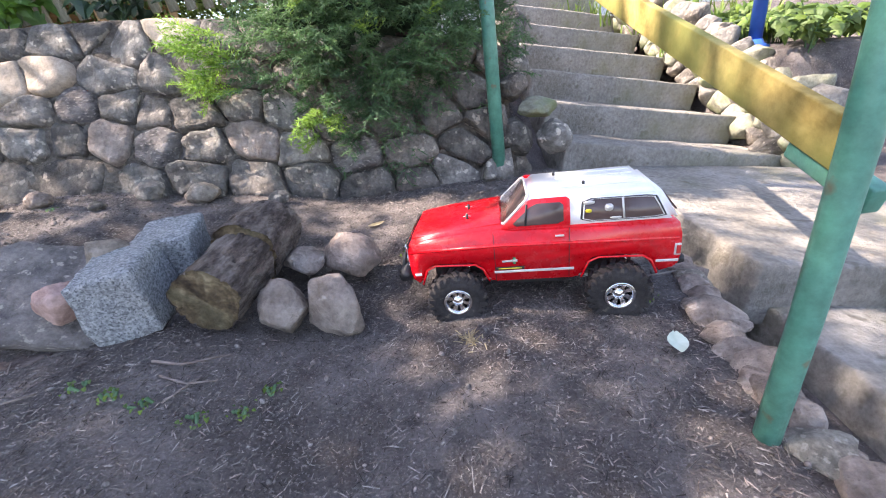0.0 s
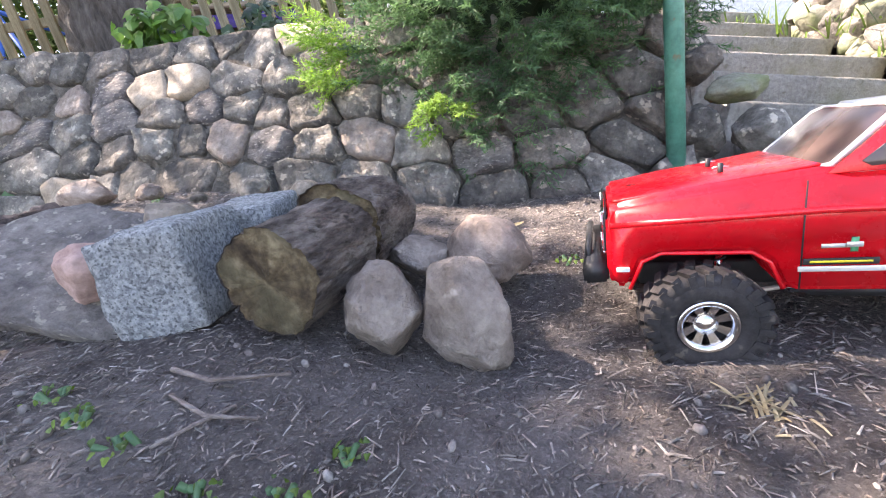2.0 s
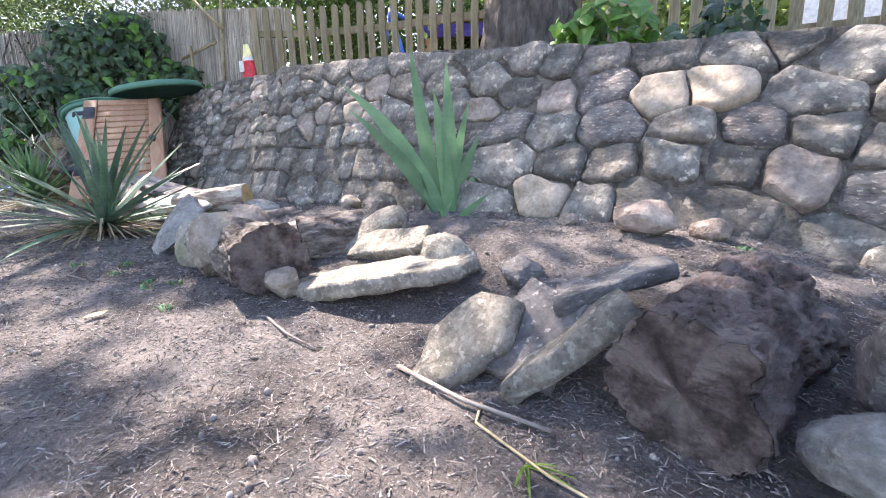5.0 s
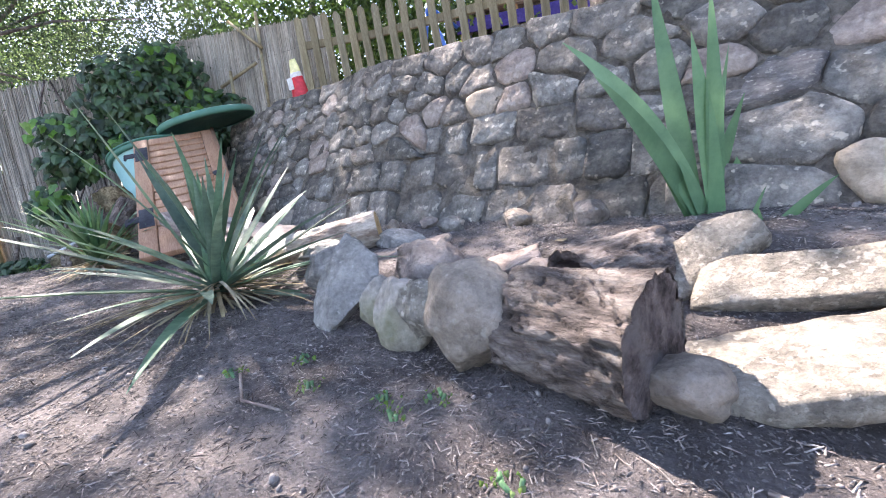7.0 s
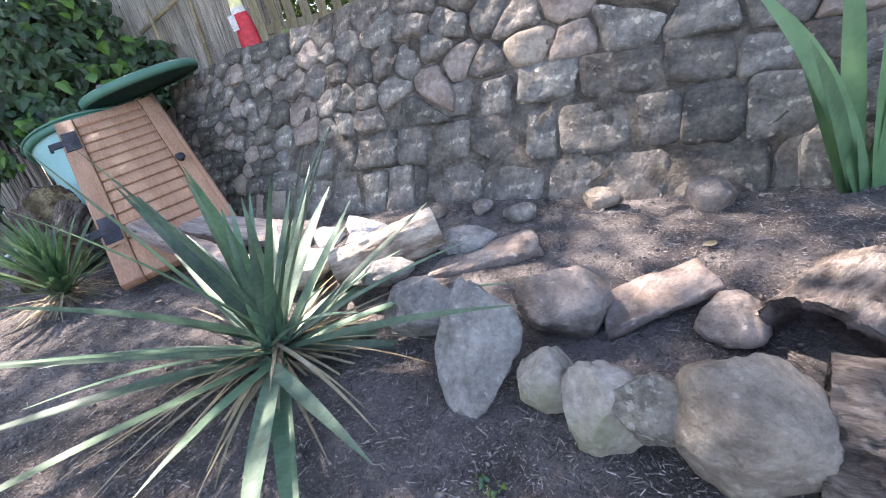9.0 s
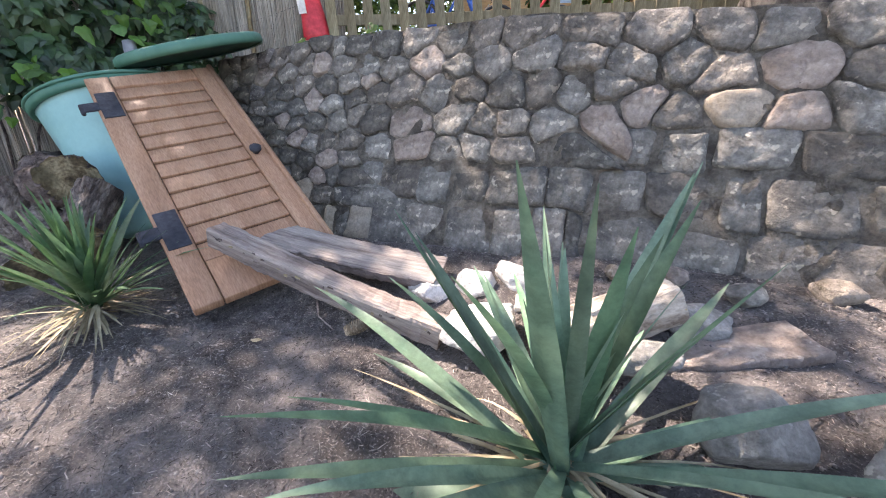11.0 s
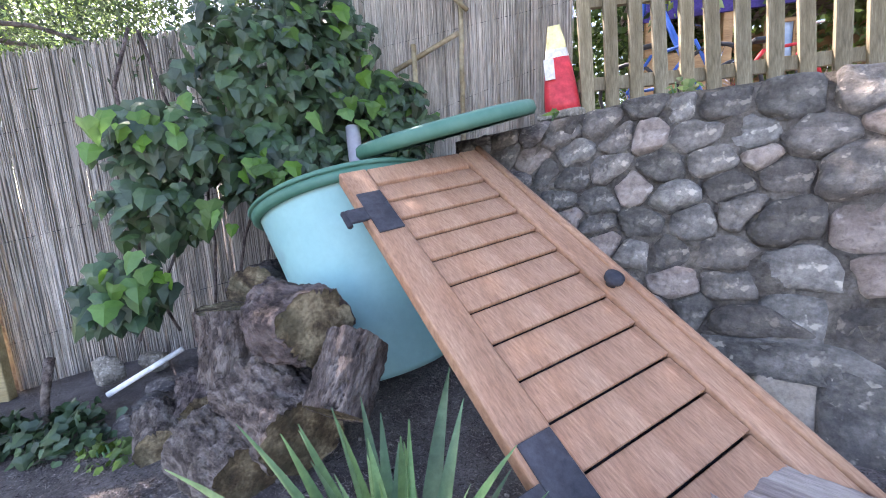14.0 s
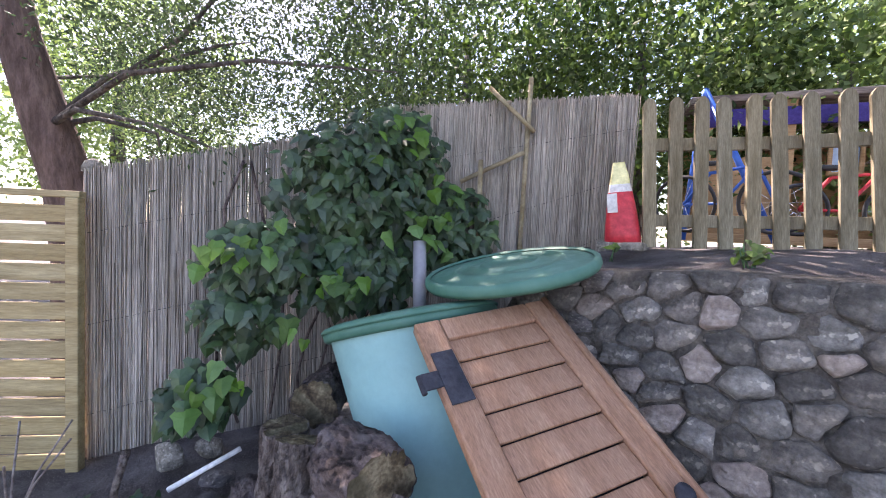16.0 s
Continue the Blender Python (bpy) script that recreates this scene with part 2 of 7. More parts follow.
# ---- mesh helpers ----
def link_mesh(name, bm, material, smooth=True):
    me = bpy.data.meshes.new(name)
    bm.to_mesh(me)
    bm.free()
    for mt in material if isinstance(material, (list, tuple)) else (material,):
        me.materials.append(mt)
    if smooth:
        me.shade_smooth()
    return me


def mesh_of(name, verts, faces, material, smooth=True):
    me = bpy.data.meshes.new(name)
    me.from_pydata([tuple(v) for v in verts], [], faces)
    me.materials.append(material)
    if smooth:
        me.shade_smooth()
    return me


SITE = [Matrix()]                                   # the frame in which a stretch of the garden is set out


def placed(ob, m):
    ob.matrix_world = SITE[0] @ m
    return ob


def thing(name, label, category, m=None, group="", kind=""):
    ob = new(name)
    ob.empty_display_size = 0.05
    return tagged(placed(ob, m if m is not None else Matrix()), label, category, group, kind)


def child(name, me, parent, m=None, label=""):
    ob = new(name, me)
    ob.parent = parent
    if m is not None:
        ob.matrix_basis = m
    return tagged(ob, label) if label else ob


def part(name, bm, material, parent, label="", m=None, smooth=True):
    return child(name, link_mesh(name, bm, material, smooth), parent, m, label)


def box_bm(sx, sy, sz, bevel=0.003, seg=2, c=(0, 0, 0)):
    bm = bmesh.new()
    bmesh.ops.create_cube(bm, size=1)
    for v in bm.verts:
        v.co = Vector((v.co.x * sx + c[0], v.co.y * sy + c[1], v.co.z * sz + c[2]))
    if bevel:
        bmesh.ops.bevel(bm, geom=bm.edges[:], offset=bevel, segments=seg, affect="EDGES", profile=0.5)
    return bm


def worn(bm, amount, scale, seed=0.0):
    """Roughens a mesh along its normals."""
    bm.normal_update()
    for v in bm.verts:
        v.co += v.normal * (noise.fractal(v.co * scale + Vector((seed, seed * 1.7, 0)), 1.0, 2.0, 4) * amount)
    return bm


def cut_box(sx, sy, sz, cuts, bevel, rough, scale, seed):
    """A block with worn edges, subdivided and roughened."""
    bm = box_bm(sx, sy, sz, bevel, 2)
    bmesh.ops.subdivide_edges(bm, edges=[e for e in bm.edges if e.calc_length() > min(sx, sy, sz) * 0.3], cuts=cuts, use_grid_fill=True)
    return worn(bm, rough, scale, seed)


def lathe(profile, seg=32):
    """A turned form about z from (radius, height) pairs."""
    bm = bmesh.new()
    rings = []
    for r, z in profile:
        rings.append([bm.verts.new((r * math.cos(2 * math.pi * i / seg), r * math.sin(2 * math.pi * i / seg), z)) for i in range(seg)] if r > 1e-6 else [bm.verts.new((0, 0, z))])
    for a, b in zip(rings, rings[1:]):
        for i in range(seg):
            j = (i + 1) % seg
            if len(a) == 1 and len(b) == 1:
                continue
            if len(a) == 1:
                bm.faces.new((a[0], b[j], b[i]))
            elif len(b) == 1:
                bm.faces.new((a[i], a[j], b[0]))
            else:
                bm.faces.new((a[i], a[j], b[j], b[i]))
    bmesh.ops.recalc_face_normals(bm, faces=bm.faces[:])
    return bm


def tube(points, radius, seg=8, caps=True):
    """A pipe along points; radius a number or one for each point."""
    bm = bmesh.new()
    pts = [Vector(p) for p in points]
    rings = []
    side = None
    for i, p in enumerate(pts):
        d = (pts[min(i + 1, len(pts) - 1)] - pts[max(i - 1, 0)]).normalized()
        if side is None:
            side = d.orthogonal().normalized()
        side = (side - d * side.dot(d)).normalized()
        up = d.cross(side)
        r = radius[i] if isinstance(radius, (list, tuple)) else radius
        rings.append([bm.verts.new(p + (side * math.cos(2 * math.pi * k / seg) + up * math.sin(2 * math.pi * k / seg)) * r) for k in range(seg)])
    for a, b in zip(rings, rings[1:]):
        for k in range(seg):
            bm.faces.new((a[k], a[(k + 1) % seg], b[(k + 1) % seg], b[k]))
    if caps:
        bm.faces.new(rings[0][::-1])
        bm.faces.new(rings[-1])
    bmesh.ops.recalc_face_normals(bm, faces=bm.faces[:])
    return bm


def rock_mesh(name, size, seed, material, facets=14, lump=0.16, cut=0.82, subd=4):
    """A field boulder: a sphere cut by random planes, then lumped and pitted."""
    rng = random.Random(seed)
    bm = bmesh.new()
    bmesh.ops.create_icosphere(bm, subdivisions=subd, radius=1)
    planes = []
    for _ in range(facets):
        d = Vector((rng.gauss(0, 1), rng.gauss(0, 1), rng.gauss(0, 1))).normalized()
        planes.append((d, rng.uniform(cut - 0.12, cut + 0.12)))
    off = Vector((seed * 3.1, seed * 1.3, seed * 0.7))
    for v in bm.verts:
        p = v.co * (1 + lump * noise.fractal(v.co * 1.1 + off, 1.0, 2.0, 3))
        for d, k in planes:
            h = p.dot(d)
            if h > k:
                p -= d * (h - k) * 0.94
        p *= 1 + 0.06 * noise.fractal(p * 3.5 + off, 0.65, 2.0, 6)
        v.co = p
    ext = [max(abs(v.co[i]) for v in bm.verts) for i in range(3)]
    for v in bm.verts:
        v.co = Vector([v.co[i] / ext[i] * size[i] / 2 for i in range(3)])
    return link_mesh(name, bm, material)


def smooth01(a, b, x):
    t = min(1.0, max(0.0, (x - a) / (b - a)))
    return t * t * (3 - 2 * t)


def lerps(x, table):
    """Linear interpolation in a table of (x, value), ascending."""
    return float(np.interp(x, [a for a, _ in table], [b for _, b in table]))


LEFT = Matrix.Translation((1.72, 0.98, -0.09)) @ Matrix.Rotation(radians(16.7), 4, "Z") @ Matrix.Scale(1.65, 4)    # the corner behind the tub


# ---- lie of the land ----
FRONT = [(-9.0, 0.0), (-6.2, 0.03), (-5.2, 0.08), (-4.4, 0.1), (-3.6, 0.105), (-3.0, 0.1), (-2.5, 0.085), (-2.1, 0.075), (-1.7, 0.06), (-1.3, 0.08), (-1.0, 0.088), (-0.68, 0.08), (-0.55, 0.07), (-0.45, 0.045), (-0.34, 0.01), (-0.2, -0.015), (0.0, -0.012), (0.3, -0.018), (0.5, -0.03)]
ROCKS = [(-4.4, 0.4), (-3.6, 0.36), (-3.1, 0.3), (-2.5, 0.2), (-2.0, 0.16), (-1.5, 0.15), (-0.9, 0.14), (-0.3, 0.2), (0.3, 0.3)]
FOOT = [(-5.4, 0.13), (-4.9, 0.14), (-4.2, 0.16), (-3.5, 0.19), (-3.0, 0.2), (-2.5, 0.2), (-1.9, 0.235), (-1.36, 0.25), (-1.0, 0.21), (-0.66, 0.15), (-0.3, 0.07), (0.4, 0.03)]
WALL_Y = [(-5.1, 0.93), (-4.6, 0.91), (-4.2, 0.88), (-3.7, 0.88), (-3.4, 0.87), (-3.0, 0.95), (-2.5, 0.95), (-1.9, 0.93), (-1.3, 0.92), (-1.0, 0.93), (-0.66, 0.95), (-0.3, 0.96), (0.4, 0.98)]
WALL_TOP = [(-5.1, 0.9), (-4.7, 0.93), (-4.4, 0.96), (-4.1, 0.96), (-3.5, 0.96), (-3.0, 0.93), (-2.6, 0.91), (-2.0, 0.85), (-1.6, 0.81), (-1.05, 0.78), (-0.6, 0.72), (0.0, 0.57), (0.4, 0.48)]
BATTER = [(-5.1, 0.3), (-4.4, 0.36), (-4.0, 0.45), (-3.4, 0.4), (-2.5, 0.36), (-1.9, 0.45), (-1.5, 0.65), (-1.0, 0.66), (-0.6, 0.5), (0.4, 0.3)]


def soil_edge(y):
    return 0.462 + 0.2 * min(0.3, max(-0.6, y))


def wall_point(x, z):
    """The face of the stone wall at x along it and height z."""
    return Vector((x, lerps(x, WALL_Y) + lerps(x, BATTER) * (z - lerps(x, FOOT)), z))


def ground_z(x, y):
    xa = min(max(x, -9.0), 0.5)
    f = lerps(xa, FRONT)
    r = lerps(xa, ROCKS)
    w = lerps(x, FOOT)
    rise = smooth01(r - 0.05, 0.75, y) * smooth01(-5.4, -5.0, x)
    z = f + (w - f) * rise - 0.03 * max(0.0, min(2.0, r - 0.2 - y))
    edge = soil_edge(y)
    if x > edge:                                   # drops away beside the steps
        z -= 0.2 * smooth01(edge, edge + 0.12, x) * smooth01(-3.0, -1.6, y)
    return z + 0.012 * noise.fractal(Vector((x * 3, y * 3, 0)), 1.0, 2.0, 4)


def terrain_z(x, y):
    top = lerps(x, WALL_TOP) - 0.02
    wy = wall_point(max(-5.05, min(0.4, x)), top).y
    z = ground_z(x, y)
    if -5.1 < x < 0.42:
        k = smooth01(wy - 0.02, wy + 0.06, y)
        back = top + 0.1 * smooth01(wy + 0.1, wy + 0.8, y)
        z = z * (1 - k) + (back + 0.02 * noise.noise(Vector((x * 4, y * 4, 3)))) * k
    elif x >= 0.42:
        run = -0.1 + 0.454 * min(1.5, max(0.0, y - 1.08)) - 0.23 * (min(x, 1.6) - 0.62)
        bank = 0.31 + 0.3 * smooth01(1.7, 2.7, y) - 0.1 * max(0.0, min(x, 5.0) - 2.0)
        k = smooth01(1.02, 1.3, y)
        side = smooth01(1.56, 1.68, x)
        z = z * (1 - k) + (run * (1 - side) + bank * side) * k + 0.02 * k * noise.noise(Vector((x * 4, y * 4, 1)))
    else:
        k = smooth01(1.35, 1.75, y) * smooth01(-6.2, -5.1, x)
        z = z * (1 - k) + 1.0 * k
    return z


def axis_steps(lo, hi, fine, far, grow=1.35):
    out = list(np.arange(lo, hi + fine / 2, fine))
    s, a = fine, lo
    while a > -far:
        s *= grow
        a -= s
        out.insert(0, a)
    s, a = fine, hi
    while a < far:
        s *= grow
        a += s
        out.append(a)
    return out


gx, gy = axis_steps(-6.0, 1.4, 0.03, 200), axis_steps(-0.9, 2.2, 0.03, 200)
gv = [(x, y, terrain_z(x, y)) for y in gy for x in gx]
W = len(gx)
gf = [(j * W + i, j * W + i + 1, (j + 1) * W + i + 1, (j + 1) * W + i) for j in range(len(gy) - 1) for i in range(W - 1)]
ground = tagged(new("ground", mesh_of("ground", gv, gf, M_soil)), "dark bare garden soil with bark mulch and twigs", "ground", kind="structure")


# ---- boulders, slabs and logs along the bed ----
TAN_STONE = (-1.975, 0.2)

def boulder(label, x, y, z, size, seed, material, rot=(0, 0, 0), facets=14, cut=0.82, lump=0.16, name="boulder", category="rock", subd=4, group="edging stones"):
    ob = new(name, rock_mesh(name, size, seed, material, facets, lump, cut, subd))
    placed(ob, pose(x, y, z, *rot))
    return tagged(ob, label, category, group)


def slab_mesh(name, outline, thick, seed, material, rough=0.009):
    """A broken stone slab from a rough outline in its own plane."""
    bm = bmesh.new()
    n = len(outline)
    pts = []
    for i in range(n):
        a, b = Vector((*outline[i], 0)), Vector((*outline[(i + 1) % n], 0))
        k = max(2, int((b - a).length / 0.02))
        for j in range(k):
            p = a.lerp(b, j / k)
            pts.append(p + Vector((noise.noise(p * 22 + Vector((seed, 0, 0))), noise.noise(p * 22 + Vector((0, seed, 5))), 0)) * rough)
    c = sum(pts, Vector()) / len(pts)
    rings = []
    for s, zz in ((0.0, -0.5), (0.5, -0.5), (0.95, -0.46), (1.0, -0.2), (1.0, 0.25), (0.97, 0.47), (0.8, 0.5), (0.5, 0.5), (0.25, 0.5)):
        if s == 0:
            rings.append([bm.verts.new(c + Vector((0, 0, zz * thick)))])
            continue
        ring = []
        for p in pts:
            q = c + (p - c) * s
            q.z = zz * thick + 0.8 * rough * noise.fractal(Vector((q.x * 14, q.y * 14, zz * 6 + seed)), 1.0, 2.0, 4)
            ring.append(bm.verts.new(q))
        rings.append(ring)
    rings.append([bm.verts.new(c + Vector((0, 0, 0.5 * thick)))])
    for a, b in zip(rings, rings[1:]):
        m = max(len(a), len(b))
        for i in range(m):
            j = (i + 1) % m
            f = (a[0], b[j], b[i]) if len(a) == 1 else (a[i], a[j], b[0]) if len(b) == 1 else (a[i], a[j], b[j], b[i])
            bm.faces.new(f)
    bmesh.ops.recalc_face_normals(bm, faces=bm.faces[:])
    return link_mesh(name, bm, material)


def frame_of(p, q, r):
    """A pose at p whose x axis points to q and whose xy plane holds r."""
    p, q, r = Vector(p), Vector(q), Vector(r)
    x = (q - p).normalized()
    zz = x.cross(r - p).normalized()
    y = zz.cross(x)
    return Matrix(((x.x, y.x, zz.x, p.x), (x.y, y.y, zz.y, p.y), (x.z, y.z, zz.z, p.z), (0, 0, 0, 1)))


def slab(label, p, q, r, outline, thick, seed, material, name="stone_slab"):
    ob = new(name, slab_mesh(name, outline, thick, seed, material))
    placed(ob, frame_of(p, q, r))
    return tagged(ob, label, "stone slab", "edging stones")


def log(label, a, b, ra, rb, seed, bark, endm, ridges=11, rough=0.17, hollow=0.0, group="edging logs", name="log"):
    """A length of trunk from a to b, with a barky shell, and a cut face at each end."""
    a, b = Vector(a), Vector(b)
    L = (b - a).length
    t = thing(name, label, "log", frame_of(a, b, a + Vector((0.013, 0.02, 1))), group)
    seg, n = 96, max(14, int(L / 0.005))
    bm = bmesh.new()
    rings = []

    def rad(k, u):
        th = 2 * math.pi * k / seg
        d = Vector((math.cos(th) * 1.2, math.sin(th) * 1.2, u * L * 5 + seed))
        r = (ra + (rb - ra) * u) * (1 + rough * 0.8 * noise.fractal(d, 1.0, 2.0, 3))
        d2 = Vector((math.cos(th) * ridges * 0.9, math.sin(th) * ridges * 0.9, u * L * 20 + seed))
        crack = max(0.0, 1 - abs(noise.fractal(d2, 0.9, 2.1, 3)) * 8.0)
        plate_ = noise.fractal(Vector((math.cos(th) * ridges * 0.6, math.sin(th) * ridges * 0.6, u * L * 30 + seed)), 0.7, 2.0, 4)
        return r * (1 + rough * (0.22 * plate_ - 0.62 * crack * crack))

    for i in range(n + 1):
        u = i / n
        rings.append([bm.verts.new((u * L, math.cos(2 * math.pi * k / seg) * rad(k, u), math.sin(2 * math.pi * k / seg) * rad(k, u))) for k in range(seg)])
    for p, q in zip(rings, rings[1:]):
        for k in range(seg):
            bm.faces.new((p[k], p[(k + 1) % seg], q[(k + 1) % seg], q[k]))
    bmesh.ops.recalc_face_normals(bm, faces=bm.faces[:])
    part("bark", bm, bark, t)
    for u, side in ((0.0, -1), (1.0, 1)):
        bm = bmesh.new()
        rr = []
        for s in (0.985, 0.94, 0.8, 0.6, 0.4, 0.2):
            dep = -0.002 + 0.006 * noise.noise(Vector((s * 5, seed, u))) - (hollow * 0.12 if s < 0.7 else 0)
            rr.append([bm.verts.new((u * L + side * dep + 0.0025 * noise.fractal(Vector((k * 0.4, s * 9, seed)), 1.0, 2.0, 3), math.cos(2 * math.pi * k / seg) * rad(k, u) * s, math.sin(2 * math.pi * k / seg) * rad(k, u) * s)) for k in range(seg)])
        c = bm.verts.new((u * L - side * (0.002 + hollow * 0.12), 0, 0))
        for p, q in zip(rr, rr[1:]):
            for k in range(seg):
                bm.faces.new((p[k], p[(k + 1) % seg], q[(k + 1) % seg], q[k]))
        for k in range(seg):
            bm.faces.new((rr[-1][k], rr[-1][(k + 1) % seg], c))
        bmesh.ops.recalc_face_normals(bm, faces=bm.faces[:])
        part("cut_face", bm, endm, t, "sawn end of the log")
    return t


# beside the truck
boulder("pinkish grey egg-shaped boulder standing on the soil", -0.232, 0.205, 0.05, (0.122, 0.118, 0.168), 11, M_rock, (8, -14, 20), 16, 0.82)
boulder("small grey boulder leaning on a log", -0.33, 0.19, 0.072, (0.1, 0.095, 0.124), 12, M_rock, (0, 12, 0), 14, 0.82)
boulder("long pinkish boulder lying on the soil", -0.214, 0.38, 0.08, (0.155, 0.12, 0.118), 13, M_rock, (0, 14, -25), 14, 0.82)
boulder("flat grey stone between boulders", -0.325, 0.38, 0.085, (0.11, 0.1, 0.07), 14, M_rock, (0, 6, 0), 12, 0.8)
log("short sawn log with peeling bark and mossy face", (-0.45, 0.158, 0.13), (-0.43, 0.31, 0.136), 0.068, 0.07, 3, M_bark, M_endgrain)
log("short sawn log with peeling bark behind another", (-0.428, 0.305, 0.146), (-0.415, 0.5, 0.15), 0.076, 0.07, 4, M_bark, M_endgrain)


def granite_block(label, m, sx, sy, sz, seed):
    bm = cut_box(sx, sy, sz, 9, 0.008, 0.006, 16, seed)
    ob = new("granite_block", link_mesh("granite_block", bm, M_granite))
    placed(ob, m)
    return tagged(ob, label, "stone block", "edging stones")


granite_block("speckled grey granite block, squarely split", pose(-0.632, 0.238, 0.145, 2, -2, 12), 0.118, 0.17, 0.14, 5)
granite_block("second speckled granite block lying behind the first", pose(-0.622, 0.405, 0.152, 3, 2, 14), 0.125, 0.17, 0.125, 6)
slab("large dark slate slab leaning on other stones", (-0.688, 0.158, 0.078), (-0.973, 0.172, 0.2), (-0.82, 0.36, 0.228), [(0, -0.01), (0.15, -0.03), (0.29, -0.01), (0.315, 0.03), (0.31, 0.12), (0.25, 0.2), (0.1, 0.215), (0.0, 0.17), (-0.025, 0.08)], 0.032, 2, M_slab)
boulder("smooth pink stone wedged beside a granite block", -0.716, 0.185, 0.168, (0.092, 0.075, 0.082), 15, M_rock_pink, (0, -10, 10), 14, 0.79)
boulder("smooth tan stone wedged on top of a pink one", -0.7, 0.31, 0.205, (0.088, 0.085, 0.07), 16, M_rock_tan, (0, 10, 0), 14, 0.79)
boulder("smooth grey cobble lying under a slab", -1.0, 0.215, 0.13, (0.18, 0.1, 0.098), 17, M_rock_grey, (0, 8, 12), 12, 0.83)
boulder("angular stone under a slab", -1.0, 0.31, 0.185, (0.1, 0.09, 0.11), 18, M_slab, (10, 20, 0), 14, 0.75)
log("rotten dark log, bark crumbling", (-1.185, 0.18, 0.158), (-1.12, 0.48, 0.18), 0.083, 0.085, 7, M_bark_dark, M_bark_dark, 13, 0.3)
slab("rough concrete slab propped on a rotten log", (-1.372, 0.155, 0.088), (-1.24, 0.235, 0.222), (-1.402, 0.24, 0.084), [(0, 0), (0.2, 0.0), (0.205, 0.055), (0.01, 0.06)], 0.036, 3, M_paver)
slab("grey stone slab leaning among others", (-1.525, 0.15, 0.066), (-1.5, 0.265, 0.18), (-1.425, 0.21, 0.12), [(-0.02, 0.0), (0.09, -0.02), (0.17, 0.02), (0.18, 0.09), (0.1, 0.11), (0.0, 0.06)], 0.03, 4, M_paver)
slab("wide grey slab sloping to the soil", (-1.461, 0.21, 0.1), (-1.411, 0.33, 0.195), (-1.327, 0.27, 0.15), [(-0.02, 0), (0.16, -0.02), (0.17, 0.09), (0.03, 0.13)], 0.025, 5, M_slab)
slab("long flat grey slab lying on stones", (-2.04, 0.19, 0.07), (-1.545, 0.335, 0.19), (-1.985, 0.34, 0.105), [(0, 0), (0.2, -0.03), (0.5, 0.0), (0.525, 0.06), (0.42, 0.15), (0.04, 0.12)], 0.036, 6, M_paver)
slab("dark slab lying on top of a log", (-1.36, 0.27, 0.178), (-1.235, 0.42, 0.238), (-1.335, 0.42, 0.205), [(0, 0), (0.2, -0.01), (0.23, 0.05), (0.05, 0.09)], 0.03, 7, M_slab)
slab("thick grey slab of broken concrete leaning up", (-2.11, 0.43, 0.11), (-1.935, 0.545, 0.262), (-2.0, 0.43, 0.12), [(0, -0.045), (0.2, -0.035), (0.265, 0.0), (0.25, 0.045), (0.1, 0.06), (0.0, 0.045)], 0.05, 8, M_paver)
slab("broken grey paving fragment", (-2.0, 0.41, 0.13), (-1.75, 0.42, 0.18), (-1.985, 0.49, 0.2), [(0, 0), (0.26, 0.0), (0.25, 0.08), (0.02, 0.09)], 0.042, 9, M_paver)
boulder("pale broken stone beside an iris", -1.675, 0.425, 0.19, (0.16, 0.11, 0.1), 19, M_paver, (0, 15, 0), 16, 0.72)
boulder("small grey stone on the slabs", -1.49, 0.44, 0.178, (0.11, 0.1, 0.07), 20, M_slab, (0, 5, 0), 14, 0.75)
boulder("small grey stone on the slabs", -1.41, 0.41, 0.165, (0.08, 0.08, 0.06), 40, M_slab, (0, 5, 30), 14, 0.75)
boulder("rounded tan stone beside a cracked log", TAN_STONE[0], TAN_STONE[1], 0.118, (0.1, 0.085, 0.078), 21, M_rock_tan, (0, 0, 0), 13, 0.8)
for i, (x, y, sx) in enumerate([(-1.34, 0.72, 0.14), (-1.53, 0.75, 0.06), (-0.92, 0.87, 0.11), (-1.22, 0.8, 0.09), (-0.75, 0.86, 0.12), (-1.01, 0.74, 0.05), (-2.3, 0.82, 0.13), (-2.55, 0.86, 0.11), (-2.75, 0.76, 0.1), (-2.9, 0.82, 0.08), (-3.05, 0.78, 0.07), (-0.5, 0.84, 0.08)]):
    boulder("small stone lying at the foot of the wall", x, y, ground_z(x, y) + sx * 0.22, (sx, sx * 0.8, sx * 0.65), 130 + i, (M_rock, M_rock_tan, M_wall)[i % 3], (0, 0, 50 * i), 12, 0.82, subd=3)

# the row beyond the iris
log("thick log with deeply cracked bark", (-2.19, 0.222, 0.155), (-2.005, 0.192, 0.162), 0.08, 0.088, 9, M_bark, M_bark_dark, 9, 0.24)
log("hollow log stump standing behind a log", (-2.17, 0.37, 0.15), (-2.08, 0.53, 0.17), 0.086, 0.08, 10, M_bark, M_bark_dark, 6, 0.2, 0.5)
boulder("large tan egg-shaped boulder", -2.255, 0.19, 0.17, (0.168, 0.15, 0.2), 22, M_rock_tan, (0, 8, 0), 13, 0.8)
boulder("pale broken brick of stone on a cobble", -2.362, 0.175, 0.168, (0.1, 0.07, 0.11), 23, M_paver, (0, 6, 0), 12, 0.72)
boulder("mossy egg-shaped cobble in a row", -2.42, 0.185, 0.14, (0.12, 0.1, 0.15), 24, M_rock_moss, (0, -12, 0), 12, 0.83)
boulder("mossy rounded cobble in a row", -2.505, 0.215, 0.142, (0.098, 0.1, 0.125), 25, M_rock_moss, (0, 0, 0), 12, 0.83)
